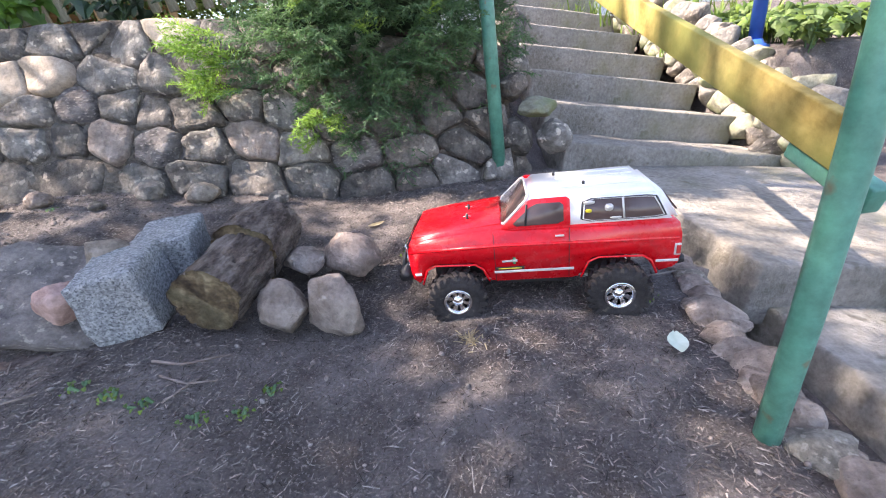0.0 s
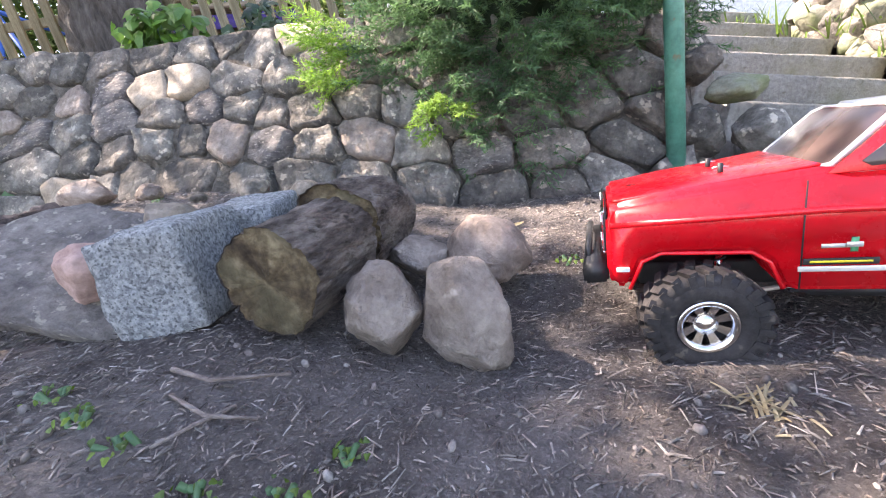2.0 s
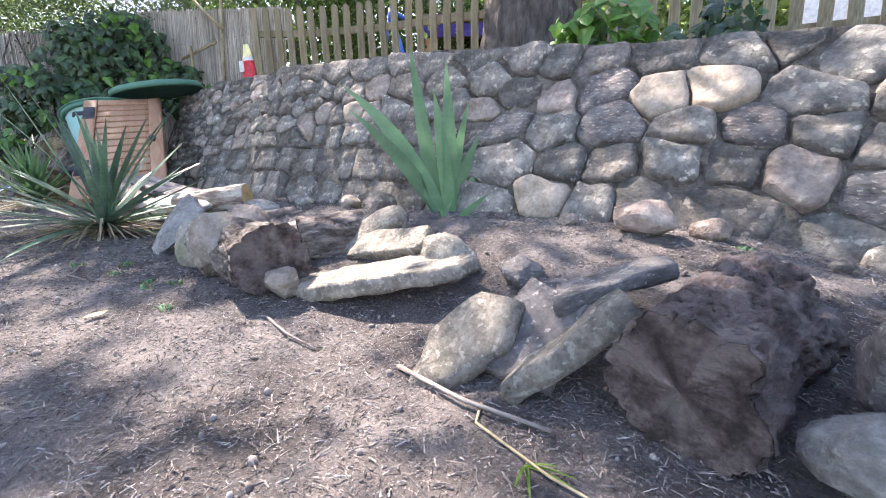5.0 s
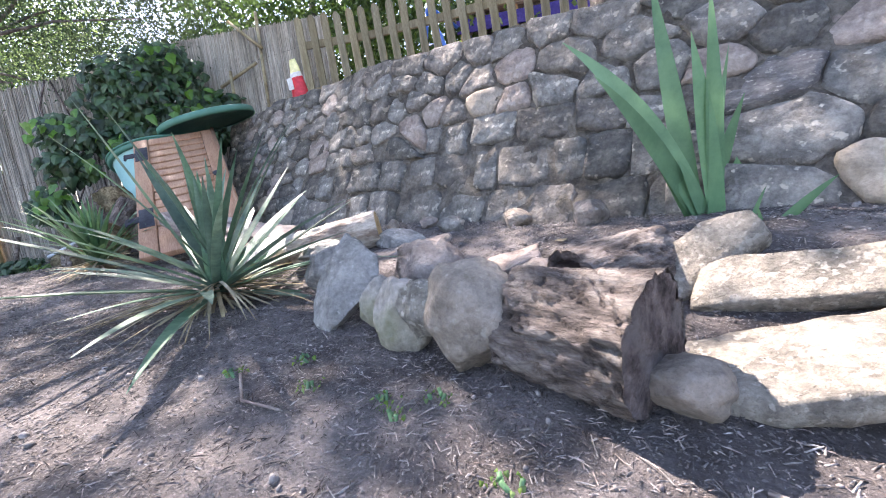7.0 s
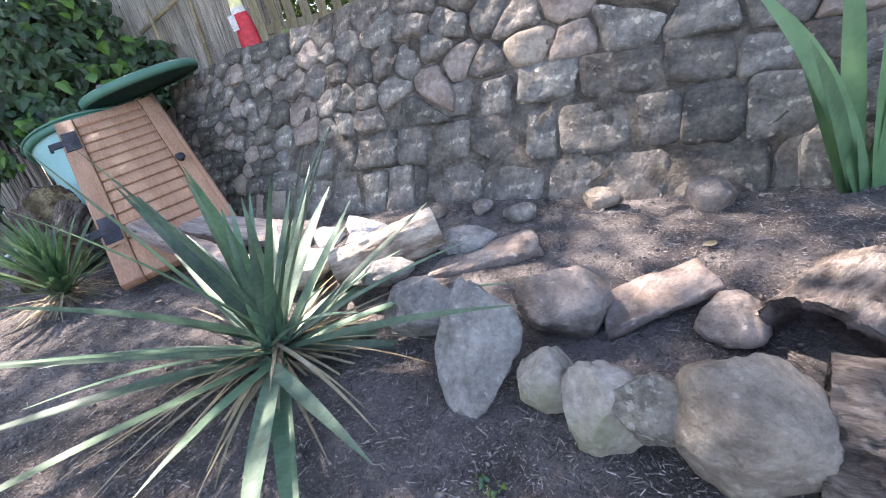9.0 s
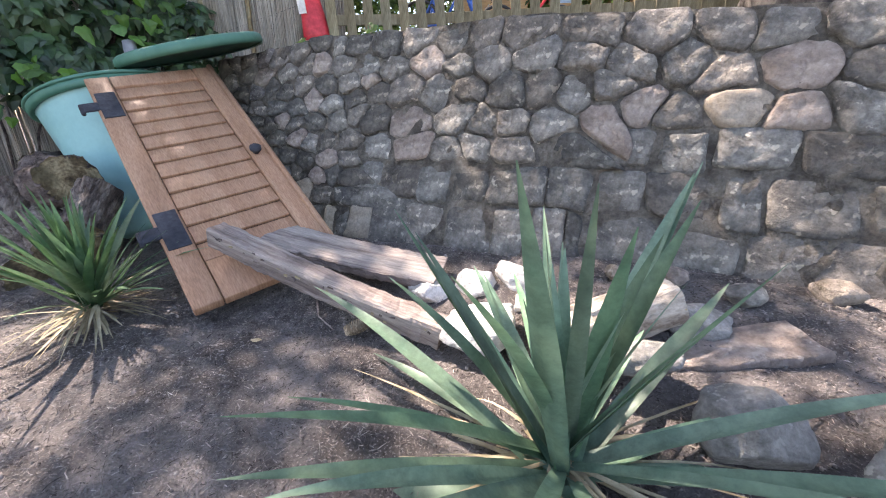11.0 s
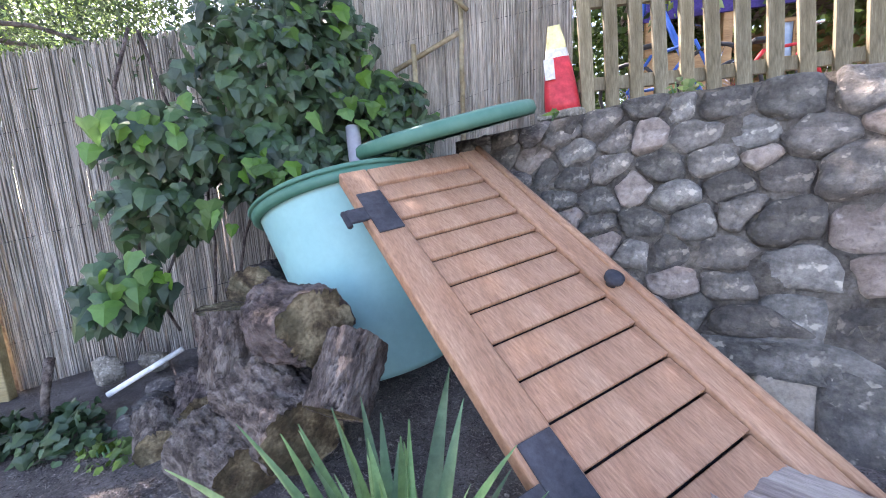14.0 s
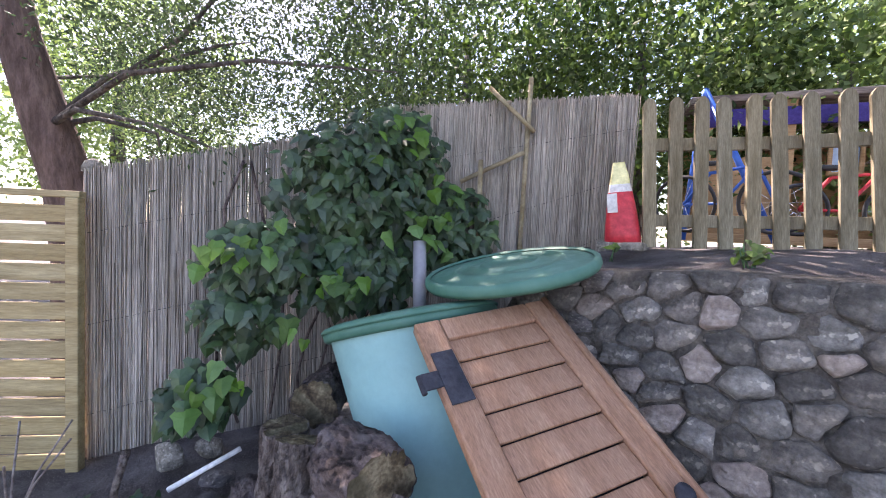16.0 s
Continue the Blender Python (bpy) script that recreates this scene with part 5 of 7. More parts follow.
def iris(label, x, y, z, leaves):
    t = thing("iris_plant", label, "plant", pose(x, y, z))
    for i, (az, L, w, e, d) in enumerate(leaves):
        v, f = blade(L, w, e, d, 0.12, 10, 0.05, 0.45, True)
        child("leaf", mesh_of("leaf", v, f, M_iris), t, pose(0.007 * ((i * 5) % 7 - 3), 0.006 * ((i * 3) % 5 - 2), -0.01, 0, 0, az + 52 + 5 * ((i * 4) % 7 - 3)))
    return t


iris("green iris with broad upright sword leaves in bare soil", -2.03, 0.88, 0.2, [(180, 0.6, 0.05, 78, -2), (176, 0.55, 0.052, 87, 2), (184, 0.58, 0.055, 64, 30), (180, 0.5, 0.05, 54, 18), (170, 0.46, 0.048, 82, 3), (6, 0.44, 0.046, 80, 4), (2, 0.34, 0.044, 72, 6), (184, 0.36, 0.044, 66, 12), (4, 0.26, 0.04, 62, 8), (196, 0.2, 0.034, 64, 10)])
iris("small iris shoot with a few green leaves", -1.93, 0.735, 0.18, [(20, 0.14, 0.016, 70, 15), (180, 0.1, 0.014, 75, 10), (350, 0.2, 0.022, 48, 10)])


def leaf_cloud(name, centers, per, spread, size, seed, material, aspect=0.65, flat=0.0):
    """Many small leaves in clumps, as one mesh."""
    rng = np.random.default_rng(seed)
    C = np.repeat(np.array(centers, float), per, axis=0)
    n = len(C)
    sp = np.asarray(spread, float)
    P = C + rng.normal(0, 1, (n, 3)) * sp
    d = rng.normal(0, 1, (n, 3))
    d[:, 2] *= 1 - flat
    d /= np.linalg.norm(d, axis=1, keepdims=True)
    s = np.cross(d, rng.normal(0, 1, (n, 3)))
    s /= np.linalg.norm(s, axis=1, keepdims=True)
    L = size * rng.uniform(0.6, 1.3, (n, 1))
    nrm = np.cross(d, s)
    v = np.stack([P - d * L * 0.5, P + s * L * aspect * 0.5 + nrm * L * 0.08, P + d * L * 0.5, P - s * L * aspect * 0.5 + nrm * L * 0.08], 1).reshape(-1, 3)
    me = bpy.data.meshes.new(name)
    f = np.arange(4 * n).reshape(-1, 4)
    me.from_pydata(v.tolist(), [], f.tolist())
    me.materials.append(material)
    return me


def crown_centers(c, r, n, seed, hollow=0.35):
    rng = np.random.default_rng(seed)
    out = []
    while len(out) < n:
        p = rng.uniform(-1, 1, 3)
        d = np.linalg.norm(p)
        if hollow < d < 1 and (noise.noise(Vector(p * 2.3 + seed)) > -0.25):
            out.append(np.array(c) + p * np.array(r))
    return out


def limbs(parent, base, tips, r0, seed, material):
    rng = random.Random(seed)
    for tip in tips:
        a, b = Vector(base), Vector(tip)
        m1 = a.lerp(b, 0.35) + Vector((rng.uniform(-0.15, 0.15), rng.uniform(-0.15, 0.15), 0.12))
        m2 = a.lerp(b, 0.7) + Vector((rng.uniform(-0.15, 0.15), rng.uniform(-0.15, 0.15), 0.1))
        part("limb", tube([a, m1, m2, b], [r0, r0 * 0.7, r0 * 0.45, r0 * 0.15], 8), material, parent)


# near-black green: the shade inside the juniper put into a colour
M_core_dark = surface("shade_dark_core", [(0.015, 0.03, 0.015), (0.03, 0.05, 0.025)], 20, 0.8, 0.5, 90)
M_leaf_dark = surface("dark_leaf", [(0.035, 0.06, 0.03), (0.07, 0.11, 0.045)], 3, 0.6, 0, 40, island=0.4, translucent=0.3)
# crown of the tree by the fence (its trunk stands above)
cc = crown_centers((-2.1, -1.2, 2.95), (4.2, 2.3, 1.0), 420, 3, 0.15)
# gaps cut in the crown so the sun reaches chosen spots of the bed
GAPS = [(-0.68, -0.06, 0.04, 0.18), (-1.0, -0.06, 0.06, 0.12), (0.25, -0.3, -0.02, 0.15), (-0.22, 0.72, 0.06, 0.2), (0.0, -0.05, 0.0, 0.07), (0.05, 0.3, 0.2, 0.07), (0.22, 0.12, 0.0, 0.08), (0.75, 0.6, 0.05, 0.2), (-0.27, 0.15, 0.13, 0.06),
        (-0.55, 1.0, 0.3, 0.17), (-0.3, 1.0, 0.22, 0.2), (-0.77, 1.0, 0.3, 0.13), (-0.3, 1.0, 0.7, 0.3), (-1.3, 1.1, 0.6, 0.12),
        (-1.38, -0.02, 0.08, 0.18), (-1.58, 0.06, 0.08, 0.16), (-1.45, 0.72, 0.27, 0.16), (-1.85, 0.35, 0.15, 0.18), (-1.85, -0.1, 0.06, 0.16), (-2.1, -0.16, 0.06, 0.15),
        (-2.04, 0.18, 0.22, 0.14), (-2.32, -0.08, 0.06, 0.11), (-2.66, -0.15, 0.06, 0.17), (-2.45, 0.4, 0.2, 0.13), (-2.45, 0.72, 0.24, 0.12), (-2.6, 1.05, 0.62, 0.1), (-2.9, 1.1, 0.8, 0.12),
        (-3.3, 0.48, 0.2, 0.38), (-3.05, 0.5, 0.22, 0.22), (-3.4, 0.2, 0.1, 0.15), (-3.05, 1.1, 0.8, 0.24), (-3.73, 1.05, 0.69, 0.09), (-4.5, -0.12, 0.08, 0.25), (-4.25, -0.03, 0.08, 0.08)]
ROOT = Vector((-2.45, 2.2, 0.85))


def shades(c, spot, root=ROOT):
    d = Vector(c) + root - Vector(spot[:3])
    return (d - sun_dir * d.dot(sun_dir)).length < spot[3]


# unseen boughs added up the sun line to shade yucca, shutter, tub and more
br = random.Random(6)
for x, y, z in ((-3.03, 0.1, 0.3), (-2.85, 0.1, 0.15), (-4.4, 0.4, 0.4), (-5.0, 0.6, 0.8), (-0.65, 0.25, 0.2), (-0.85, 0.25, 0.2), (-1.15, 0.3, 0.2), (-0.6, 0.45, 0.2), (0.0, -0.2, 0.0), (0.2, -0.25, 0.0), (-0.3, -0.15, 0.0), (0.1, 0.0, 0.0), (0.3, 0.1, 0.0), (-0.5, 0.0, 0.05), (-3.6, 0.0, 0.1), (-2.4, 0.1, 0.1), (-3.9, 0.95, 0.4), (-3.55, 0.95, 0.45), (-2.85, 0.95, 0.4), (-2.5, 0.95, 0.4), (-2.2, 0.95, 0.42), (-1.85, 0.9, 0.4), (-4.0, 0.5, 0.3), (-4.3, 0.95, 0.5), (-1.15, 0.98, 0.5), (-0.95, 0.98, 0.55), (-1.35, 0.05, 0.08), (-2.38, 0.2, 0.2), (-2.3, 0.4, 0.2)):
    for k in range(7):
        p = Vector((x, y, z)) + sun_dir * br.uniform(3.9, 4.8) - ROOT + Vector((br.gauss(0, 0.12), br.gauss(0, 0.12), br.gauss(0, 0.1)))
        cc.append(np.array(p))
cc = [c for c in cc if not any(shades(c, g) for g in GAPS)]
limbs(trunk, (0.03, 0.1, 1.7), [(-2.2, 1.2, 2.6), (-1.4, 0.1, 2.5), (0.9, 1.3, 2.8), (0.4, 0.2, 3.0), (-0.6, 2.2, 2.9), (1.7, 0.6, 2.4)], 0.07, 2, M_bark_grey)
child("crown", leaf_cloud("crown", cc, 76, (0.125, 0.125, 0.1), 0.066, 5, M_leaf), trunk)

tree2 = thing("tree", "leaning reddish-barked tree with dark drooping branches", "tree", pose(-7.75, -0.1, -0.1) @ Matrix.Scale(1.25, 4))
part("trunk", worn(tube([(0.12, 0.05, 0), (0.12, 0.02, 0.7), (0.12, -0.02, 1.07), (0.1, -0.12, 1.45), (0.08, -0.2, 1.75), (0.05, -0.32, 2.6)], [0.14, 0.12, 0.105, 0.096, 0.085, 0.05], 24), 0.014, 9, 2), surface("reddish_bark", [(0.1, 0.065, 0.055), (0.19, 0.13, 0.11)], 10, 0.9, 0.9, 40, stretch=(1, 1, 0.3), dist=0.02), tree2)
limbs(tree2, (0.1, -0.1, 1.35), [(1.2, 0.5, 1.15), (0.8, 0.6, 1.8), (1.7, 0.8, 1.5), (-0.9, 0.3, 2.0), (0.9, 1.0, 2.4), (0.5, 0.3, 1.2)], 0.018, 4, M_bark_grey)
child("crown", leaf_cloud("crown", [c for c in crown_centers((0.6, 0.9, 1.8), (2.1, 1.0, 0.9), 560, 8, 0.05) + crown_centers((0.95, 1.15, 2.75), (1.2, 0.8, 0.45), 150, 9, 0.0) if (c[0] < 1.5 or c[2] > 2.1) and not any(shades(np.array(c) * 1.25, g[:3] + (g[3] + 0.12,), Vector((-7.75, -0.1, -0.1))) for g in GAPS)], 120, (0.12, 0.12, 0.09), 0.027, 6, M_leaf_dark, 0.4), tree2)


def far_tree(label, x, y, z, h, r, seed, material, n=300, size=0.092):
    t = thing("tree", label, "tree", pose(x, y, z), "trees in the distance")
    part("trunk", tube([(0, 0, -0.5), (0.05, 0, h * 0.4), (0, 0.05, h * 0.8)], [0.16, 0.12, 0.05], 10), M_bark_grey, t)
    child("crown", leaf_cloud("crown", crown_centers((0, 0, h * 0.62), (r, r, h * 0.45), n, seed, 0.3), 70, (0.3, 0.3, 0.24), size, seed, material), t)
    return t


# most of these crowns take the leaf colour with painted sunlight
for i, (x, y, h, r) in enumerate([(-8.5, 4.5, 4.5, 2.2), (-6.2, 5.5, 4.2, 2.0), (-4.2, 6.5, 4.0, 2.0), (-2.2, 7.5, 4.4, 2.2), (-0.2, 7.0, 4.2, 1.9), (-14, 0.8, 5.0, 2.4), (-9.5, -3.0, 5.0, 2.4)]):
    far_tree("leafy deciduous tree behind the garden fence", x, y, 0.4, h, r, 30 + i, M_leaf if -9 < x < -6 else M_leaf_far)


# juniper hanging over the wall
def sprays(centers, out_from, twigs, length, seed, needle=0.016):
    """Feathery sprays: a main twig with side twigs in one plane, set with short needles."""
    rng = random.Random(seed)
    verts, faces = [], []

    def needles(p, d, L, n, size):
        for k in range(n):
            u = (k + rng.random()) / n
            o = p + d * (L * u)
            q = (d * 0.9 + Vector((rng.gauss(0, 0.5), rng.gauss(0, 0.5), rng.gauss(0, 0.5)))).normalized()
            w = q.cross(Vector((rng.gauss(0, 1), rng.gauss(0, 1), rng.gauss(0, 1)))).normalized() * 0.0018
            i = len(verts)
            verts.extend((o - w, o + w, o + q * (size * rng.uniform(0.6, 1.3))))
            faces.append((i, i + 1, i + 2))

    for c in centers:
        c = Vector(c)
        d = (c - Vector(out_from)).normalized() + Vector((rng.gauss(0, 0.3), rng.gauss(0, 0.3), rng.gauss(0.02, 0.3)))
        d.normalize()
        side = d.cross(Vector((rng.gauss(0, 0.4), rng.gauss(0, 0.4), 1))).normalized()
        L = length * rng.uniform(0.6, 1.3)
        needles(c, d, L, 26, needle)
        for k in range(twigs):
            u = (k + 0.5) / twigs
            sd = 1 if k % 2 else -1
            q = (d * 0.75 + side * sd * 0.75 + Vector((0, 0, -0.2 + rng.gauss(0, 0.15)))).normalized()
            needles(c + d * (L * u), q, L * 0.5 * (1.1 - u * 0.7), 13, needle)
    return verts, faces


jun = thing("juniper_shrub", "dense dark green juniper shrub overhanging a stone wall", "shrub", pose(-0.14, 1.25, 0.46))
jr = random.Random(9)
# lump coloured dark as the shaded inside; stops the view through the sprays
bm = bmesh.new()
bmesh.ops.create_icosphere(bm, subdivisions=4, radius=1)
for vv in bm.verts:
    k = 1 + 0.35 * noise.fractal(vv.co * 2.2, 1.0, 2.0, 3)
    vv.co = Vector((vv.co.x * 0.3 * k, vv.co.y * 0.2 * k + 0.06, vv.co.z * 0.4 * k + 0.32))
part("inner_foliage", bm, M_core_dark, jun)
jc = []
while len(jc) < 1500:
    d = Vector((jr.gauss(0, 1), jr.gauss(0, 1), jr.gauss(0, 1))).normalized()
    if d.y > 0.5:
        continue
    k = jr.uniform(0.5, 1.0) * (1 + 0.3 * noise.noise(d * 2.4))
    p = Vector((d.x * 0.46 * k + 0.04, d.y * 0.36 * k, d.z * 0.6 * k + 0.24))
    if p.z > -0.32 - 0.12 * p.x:
        jc.append(p)
v, f = sprays(jc, (0, 0.25, 0.15), 9, 0.14, 3, 0.018)
child("foliage", mesh_of("foliage", v, f, M_needle, False), jun)
# sprays at a few spots in the lit needle colour
yc = [(-0.5 + jr.uniform(-0.07, 0.07), -0.18 + jr.uniform(-0.05, 0.05), 0.12 + jr.uniform(-0.1, 0.09)) for _ in range(36)] + [(-0.16 + jr.uniform(-0.05, 0.05), -0.28, -0.12 + jr.uniform(-0.04, 0.04)) for _ in range(14)] + [(jr.uniform(-0.4, 0.3), -0.3, jr.uniform(0.1, 0.5)) for _ in range(14)]
v, f = sprays(yc, (0, 0.25, 0.0), 9, 0.11, 5)
child("young_growth", mesh_of("young_growth", v, f, M_needle_lit, False), jun, label="bright yellow-green sprays with sunlight painted in")
limbs(jun, (0, 0.25, -0.1), [(-0.4, -0.1, 0.1), (0.3, -0.1, 0.1), (-0.2, -0.2, 0.4), (0.2, -0.1, 0.7)], 0.02, 7, M_bark_dark)


# ivy on the reed screen
IVY = pose(-5.72, 0.82, 0.98)


def ivy_leaves(centers, seed, size):
    rng = random.Random(seed)
    shape = [(0, 0), (0.28, -0.08), (0.5, 0.14), (0.36, 0.34), (0.3, 0.6), (0.0, 1.0), (-0.3, 0.6), (-0.36, 0.34), (-0.5, 0.14), (-0.28, -0.08)]
    verts, faces = [], []
    for c, face in centers:
        nrm = (Vector(face) + Vector((rng.gauss(0, 0.45), rng.gauss(0, 0.45), rng.gauss(0, 0.45)))).normalized()
        down = Vector((rng.gauss(0, 0.35), rng.gauss(0, 0.2), -1))
        down = (down - nrm * down.dot(nrm)).normalized()
        side = nrm.cross(down)
        s = size * rng.uniform(0.55, 1.25)
        k = len(verts)
        verts.append(Vector(c) + down * s * 0.4 + nrm * s * 0.1)
        for a, b in shape:
            verts.append(Vector(c) + side * a * s + down * b * s - nrm * (abs(a) * 0.25 * s))
        m_ = len(shape)
        faces += [(k, k + 1 + i, k + 1 + (i + 1) % m_) for i in range(m_)]
    return verts, faces


ivy = thing("ivy", "climbing ivy with dark green lobed leaves on a reed screen", "climbing plant", IVY)
ir = random.Random(4)
spots_ = []
for cx, cy, cz, rx, ry, rz_, n in ((0.0, 0.05, 0.27, 0.2, 0.48, 0.34, 620), (0.0, 0.2, 0.55, 0.15, 0.22, 0.15, 110), (0.14, 0.5, 0.08, 0.16, 0.24, 0.26, 210), (0.08, -0.1, -0.12, 0.16, 0.36, 0.17, 300), (0.05, -0.5, -0.04, 0.13, 0.22, 0.13, 150),
                                  (0.05, -0.56, -0.27, 0.12, 0.17, 0.12, 110), (0.06, -0.7, -0.52, 0.11, 0.13, 0.12, 100)):
    for _ in range(int(n * 1.3)):
        d = Vector((ir.gauss(0, 1), ir.gauss(0, 1), ir.gauss(0, 1))).normalized()
        d *= 1 + 0.35 * noise.noise(d * 2.6 + Vector((cy, cz, 3)))
        r = ir.uniform(0.6, 1.0)
        spots_.append((Vector((cx + d.x * rx * r, cy + d.y * ry * r, cz + d.z * rz_ * r)), Vector((0.75 + d.x * 0.3, -0.45 + d.y * 0.3, 0.35 + d.z * 0.3))))
v, f = ivy_leaves(spots_, 2, 0.074)
child("foliage", mesh_of("foliage", v, f, M_ivy, False), ivy)
yl = []
for cx, cy, cz, sp, n in ((0.24, -0.28, -0.12, 0.07, 12), (0.25, -0.5, -0.3, 0.05, 5), (0.25, 0.14, 0.1, 0.09, 18), (0.2, 0.45, 0.25, 0.1, 16), (0.15, -0.6, 0.0, 0.08, 14), (0.15, -0.7, -0.47, 0.06, 12), (0.15, 0.1, 0.5, 0.1, 14)):
    yl += [(Vector((cx + ir.gauss(0, 0.02), cy + ir.gauss(0, sp), cz + ir.gauss(0, sp * 0.7))), Vector((0.75, -0.4, 0.45))) for _ in range(n)]
v, f = ivy_leaves(yl, 5, 0.072)
child("young_leaves", mesh_of("young_leaves", v, f, M_ivy_young, False), ivy, label="bright green young ivy leaves")
for k in range(9):
    y0 = 0.4 - 0.13 * k
    pts = [(-0.12, y0, -0.75)]
    for j in range(6):
        pts.append((-0.12 + 0.03 * j, pts[-1][1] + ir.uniform(-0.07, 0.09), -0.6 + 0.18 * j))
    part("stem", tube(pts, 0.006, 6), M_bark_dark, ivy)


# broad-leaved bush and herbs on the terrace
def herb(label, name, m, n, spread, size, seed, material, stems=5, h=0.25, category="plant"):
    rng = random.Random(seed)
    t = thing(name, label, category, m)
    cs = []
    for _ in range(n):
        d = Vector((rng.gauss(0, 1), rng.gauss(0, 1), rng.gauss(0, 1))).normalized() * rng.uniform(0.4, 1)
        cs.append((Vector((d.x * spread[0], d.y * spread[1], h + d.z * spread[2])), Vector((d.x * 0.4, -0.6, 0.6))))
    v, f = ivy_leaves(cs, seed, size)
    child("foliage", mesh_of("foliage", v, f, material, False), t)
    for k in range(stems):
        part("stem", tube([(rng.uniform(-0.02, 0.02), rng.uniform(-0.02, 0.02), -0.02), (rng.uniform(-0.5, 0.5) * spread[0], rng.uniform(-0.4, 0.4) * spread[1], h + rng.uniform(0, 0.6) * spread[2])], 0.003, 5), M_iris, t)
    return t


herb("leafy bush with broad green leaves beside a tree", "bush", pose(-1.85, 1.8, 0.84), 120, (0.26, 0.14, 0.14), 0.085, 41, M_ivy_young, 8, 0.22)
herb("dark leafy bush above the stone wall", "bush", pose(-1.4, 2.0, 0.82), 90, (0.2, 0.14, 0.14), 0.07, 42, M_ivy, 8, 0.2)
herb("small green weed on top of the wall", "weed", pose(-4.35, 1.5, 0.98), 26, (0.07, 0.05, 0.04), 0.035, 43, M_weed, 5, 0.05)
herb("small green weed on top of the wall", "weed", pose(-4.82, 1.5, 0.97), 5, (0.02, 0.02, 0.03), 0.05, 44, M_weed, 2, 0.05)
for i, (x, y) in enumerate([(0.4, 0.15), (-0.5, -0.02), (-0.42, -0.04), (-0.36, -0.02), (-0.55, 0.0), (-2.32, 0.04), (-2.28, 0.02), (-2.54, 0.05), (-2.25, 0.08), (-2.45, 0.0), (-0.33, 0.02), (-0.62, 0.03), (-0.08, 0.45), (-1.15, 0.75), (-2.6, -0.05), (-2.1, 0.0)]):
    herb("low bright green weed seedling in the soil", "weed", pose(x, y, ground_z(x, y)), 14, (0.03, 0.025, 0.005), 0.007, 50 + i, M_weed, 4, 0.007)
herb("trailing ivy covering the ground", "ground_ivy", pose(-5.66, -0.06, 0.02), 170, (0.16, 0.13, 0.06), 0.045, 45, M_ivy, 6, 0.06)
herb("trailing ivy beside a gate", "ground_ivy", pose(-5.85, -0.2, 0.0), 120, (0.16, 0.1, 0.07), 0.045, 46, M_ivy, 6, 0.06)
herb("low green weeds at the foot of a firewood pile", "ground_ivy", pose(-5.42, -0.02, 0.04), 90, (0.14, 0.07, 0.03), 0.03, 47, M_weed, 6, 0.03)
# growth on the bank beside the steps
for i, (x, y, z) in enumerate([(1.72, 1.95, 0.36), (1.95, 1.95, 0.36), (2.15, 2.05, 0.36), (1.68, 2.25, 0.5), (1.95, 2.35, 0.5), (2.25, 2.4, 0.46), (1.6, 2.6, 0.58), (2.45, 1.95, 0.3), (1.35, 2.85, 0.66), (2.4, 2.7, 0.5)]):
    t = thing("grass_clump", "tall light green grass and iris leaves on the bank", "grass", pose(x, y, z - 0.05), "grass on the bank")
    rng = random.Random(70 + i)
    gv2, gf2 = [], []
    for k in range(110):
        v, f = blade(rng.uniform(0.06, 0.2), rng.uniform(0.004, 0.012), rng.uniform(45, 88), rng.uniform(10, 60), 0.2, 5, rng.uniform(-0.3, 0.3))
        m = pose(rng.gauss(0, 0.11), rng.gauss(0, 0.13), 0, 0, 0, rng.uniform(0, 360))
        o = len(gv2)
        gv2 += [m @ q for q in v]
        gf2 += [tuple(o + q for q in ff) for ff in f]
    child("foliage", mesh_of("foliage", gv2, gf2, M_weed), t)
for i, (x, y) in enumerate([(1.86, 1.4), (2.05, 1.5), (1.95, 1.68), (2.2, 1.72), (2.3, 1.45), (1.85, 1.75), (1.78, 1.95), (2.0, 2.0), (1.75, 1.28), (2.1, 1.3), (2.45, 1.7), (1.72, 2.2), (2.3, 2.0), (2.5, 1.3)]):
    herb("low leafy green plants on the bank beside the steps", "bank_plant", pose(x, y, terrain_z(x, y) - 0.01), 110, (0.14, 0.12, 0.06), 0.05, 90 + i, M_weed, 6, 0.11)


# ---- clutter ----
def scatter(n, seed, x0, x1, y0, y1, keep=None):
    rng = random.Random(seed)
    out = []
    while len(out) < n:
        x, y = rng.uniform(x0, x1), rng.uniform(y0, y1)
        if y < lerps(x, WALL_Y) - 0.01 and x < soil_edge(y) and (keep is None or keep(x, y)):
            out.append((x, y, ground_z(x, y)))
    return out, rng


verts, faces = [], []
spots_, rng = scatter(165000, 11, -5.6, 0.52, -0.75, 1.0)
for x, y, z in spots_:
    a, L, w = rng.uniform(0, 6.28), rng.choice((0.003, 0.005, 0.006, 0.008, 0.012, 0.018)) * rng.uniform(0.7, 1.3), rng.uniform(0.0005, 0.0012)
    d = Vector((math.cos(a), math.sin(a), rng.gauss(0, 0.22)))
    s_ = Vector((-math.sin(a), math.cos(a), 0)) * w
    p = Vector((x, y, z + rng.uniform(-0.001, 0.003)))
    k = len(verts)
    verts += [p - s_, p + s_, p + d * L + s_ * 0.6, p + d * L - s_ * 0.6, p + d * L * 0.5 + Vector((0, 0, w * 1.5))]
    faces += [(k, k + 1, k + 4), (k + 1, k + 2, k + 4), (k + 2, k + 3, k + 4), (k + 3, k, k + 4)]
tagged(new("bark_mulch", mesh_of("bark_mulch", verts, faces, M_chip, False)), "scattered brown bark chips and needles on the soil", "mulch", kind="stuff")

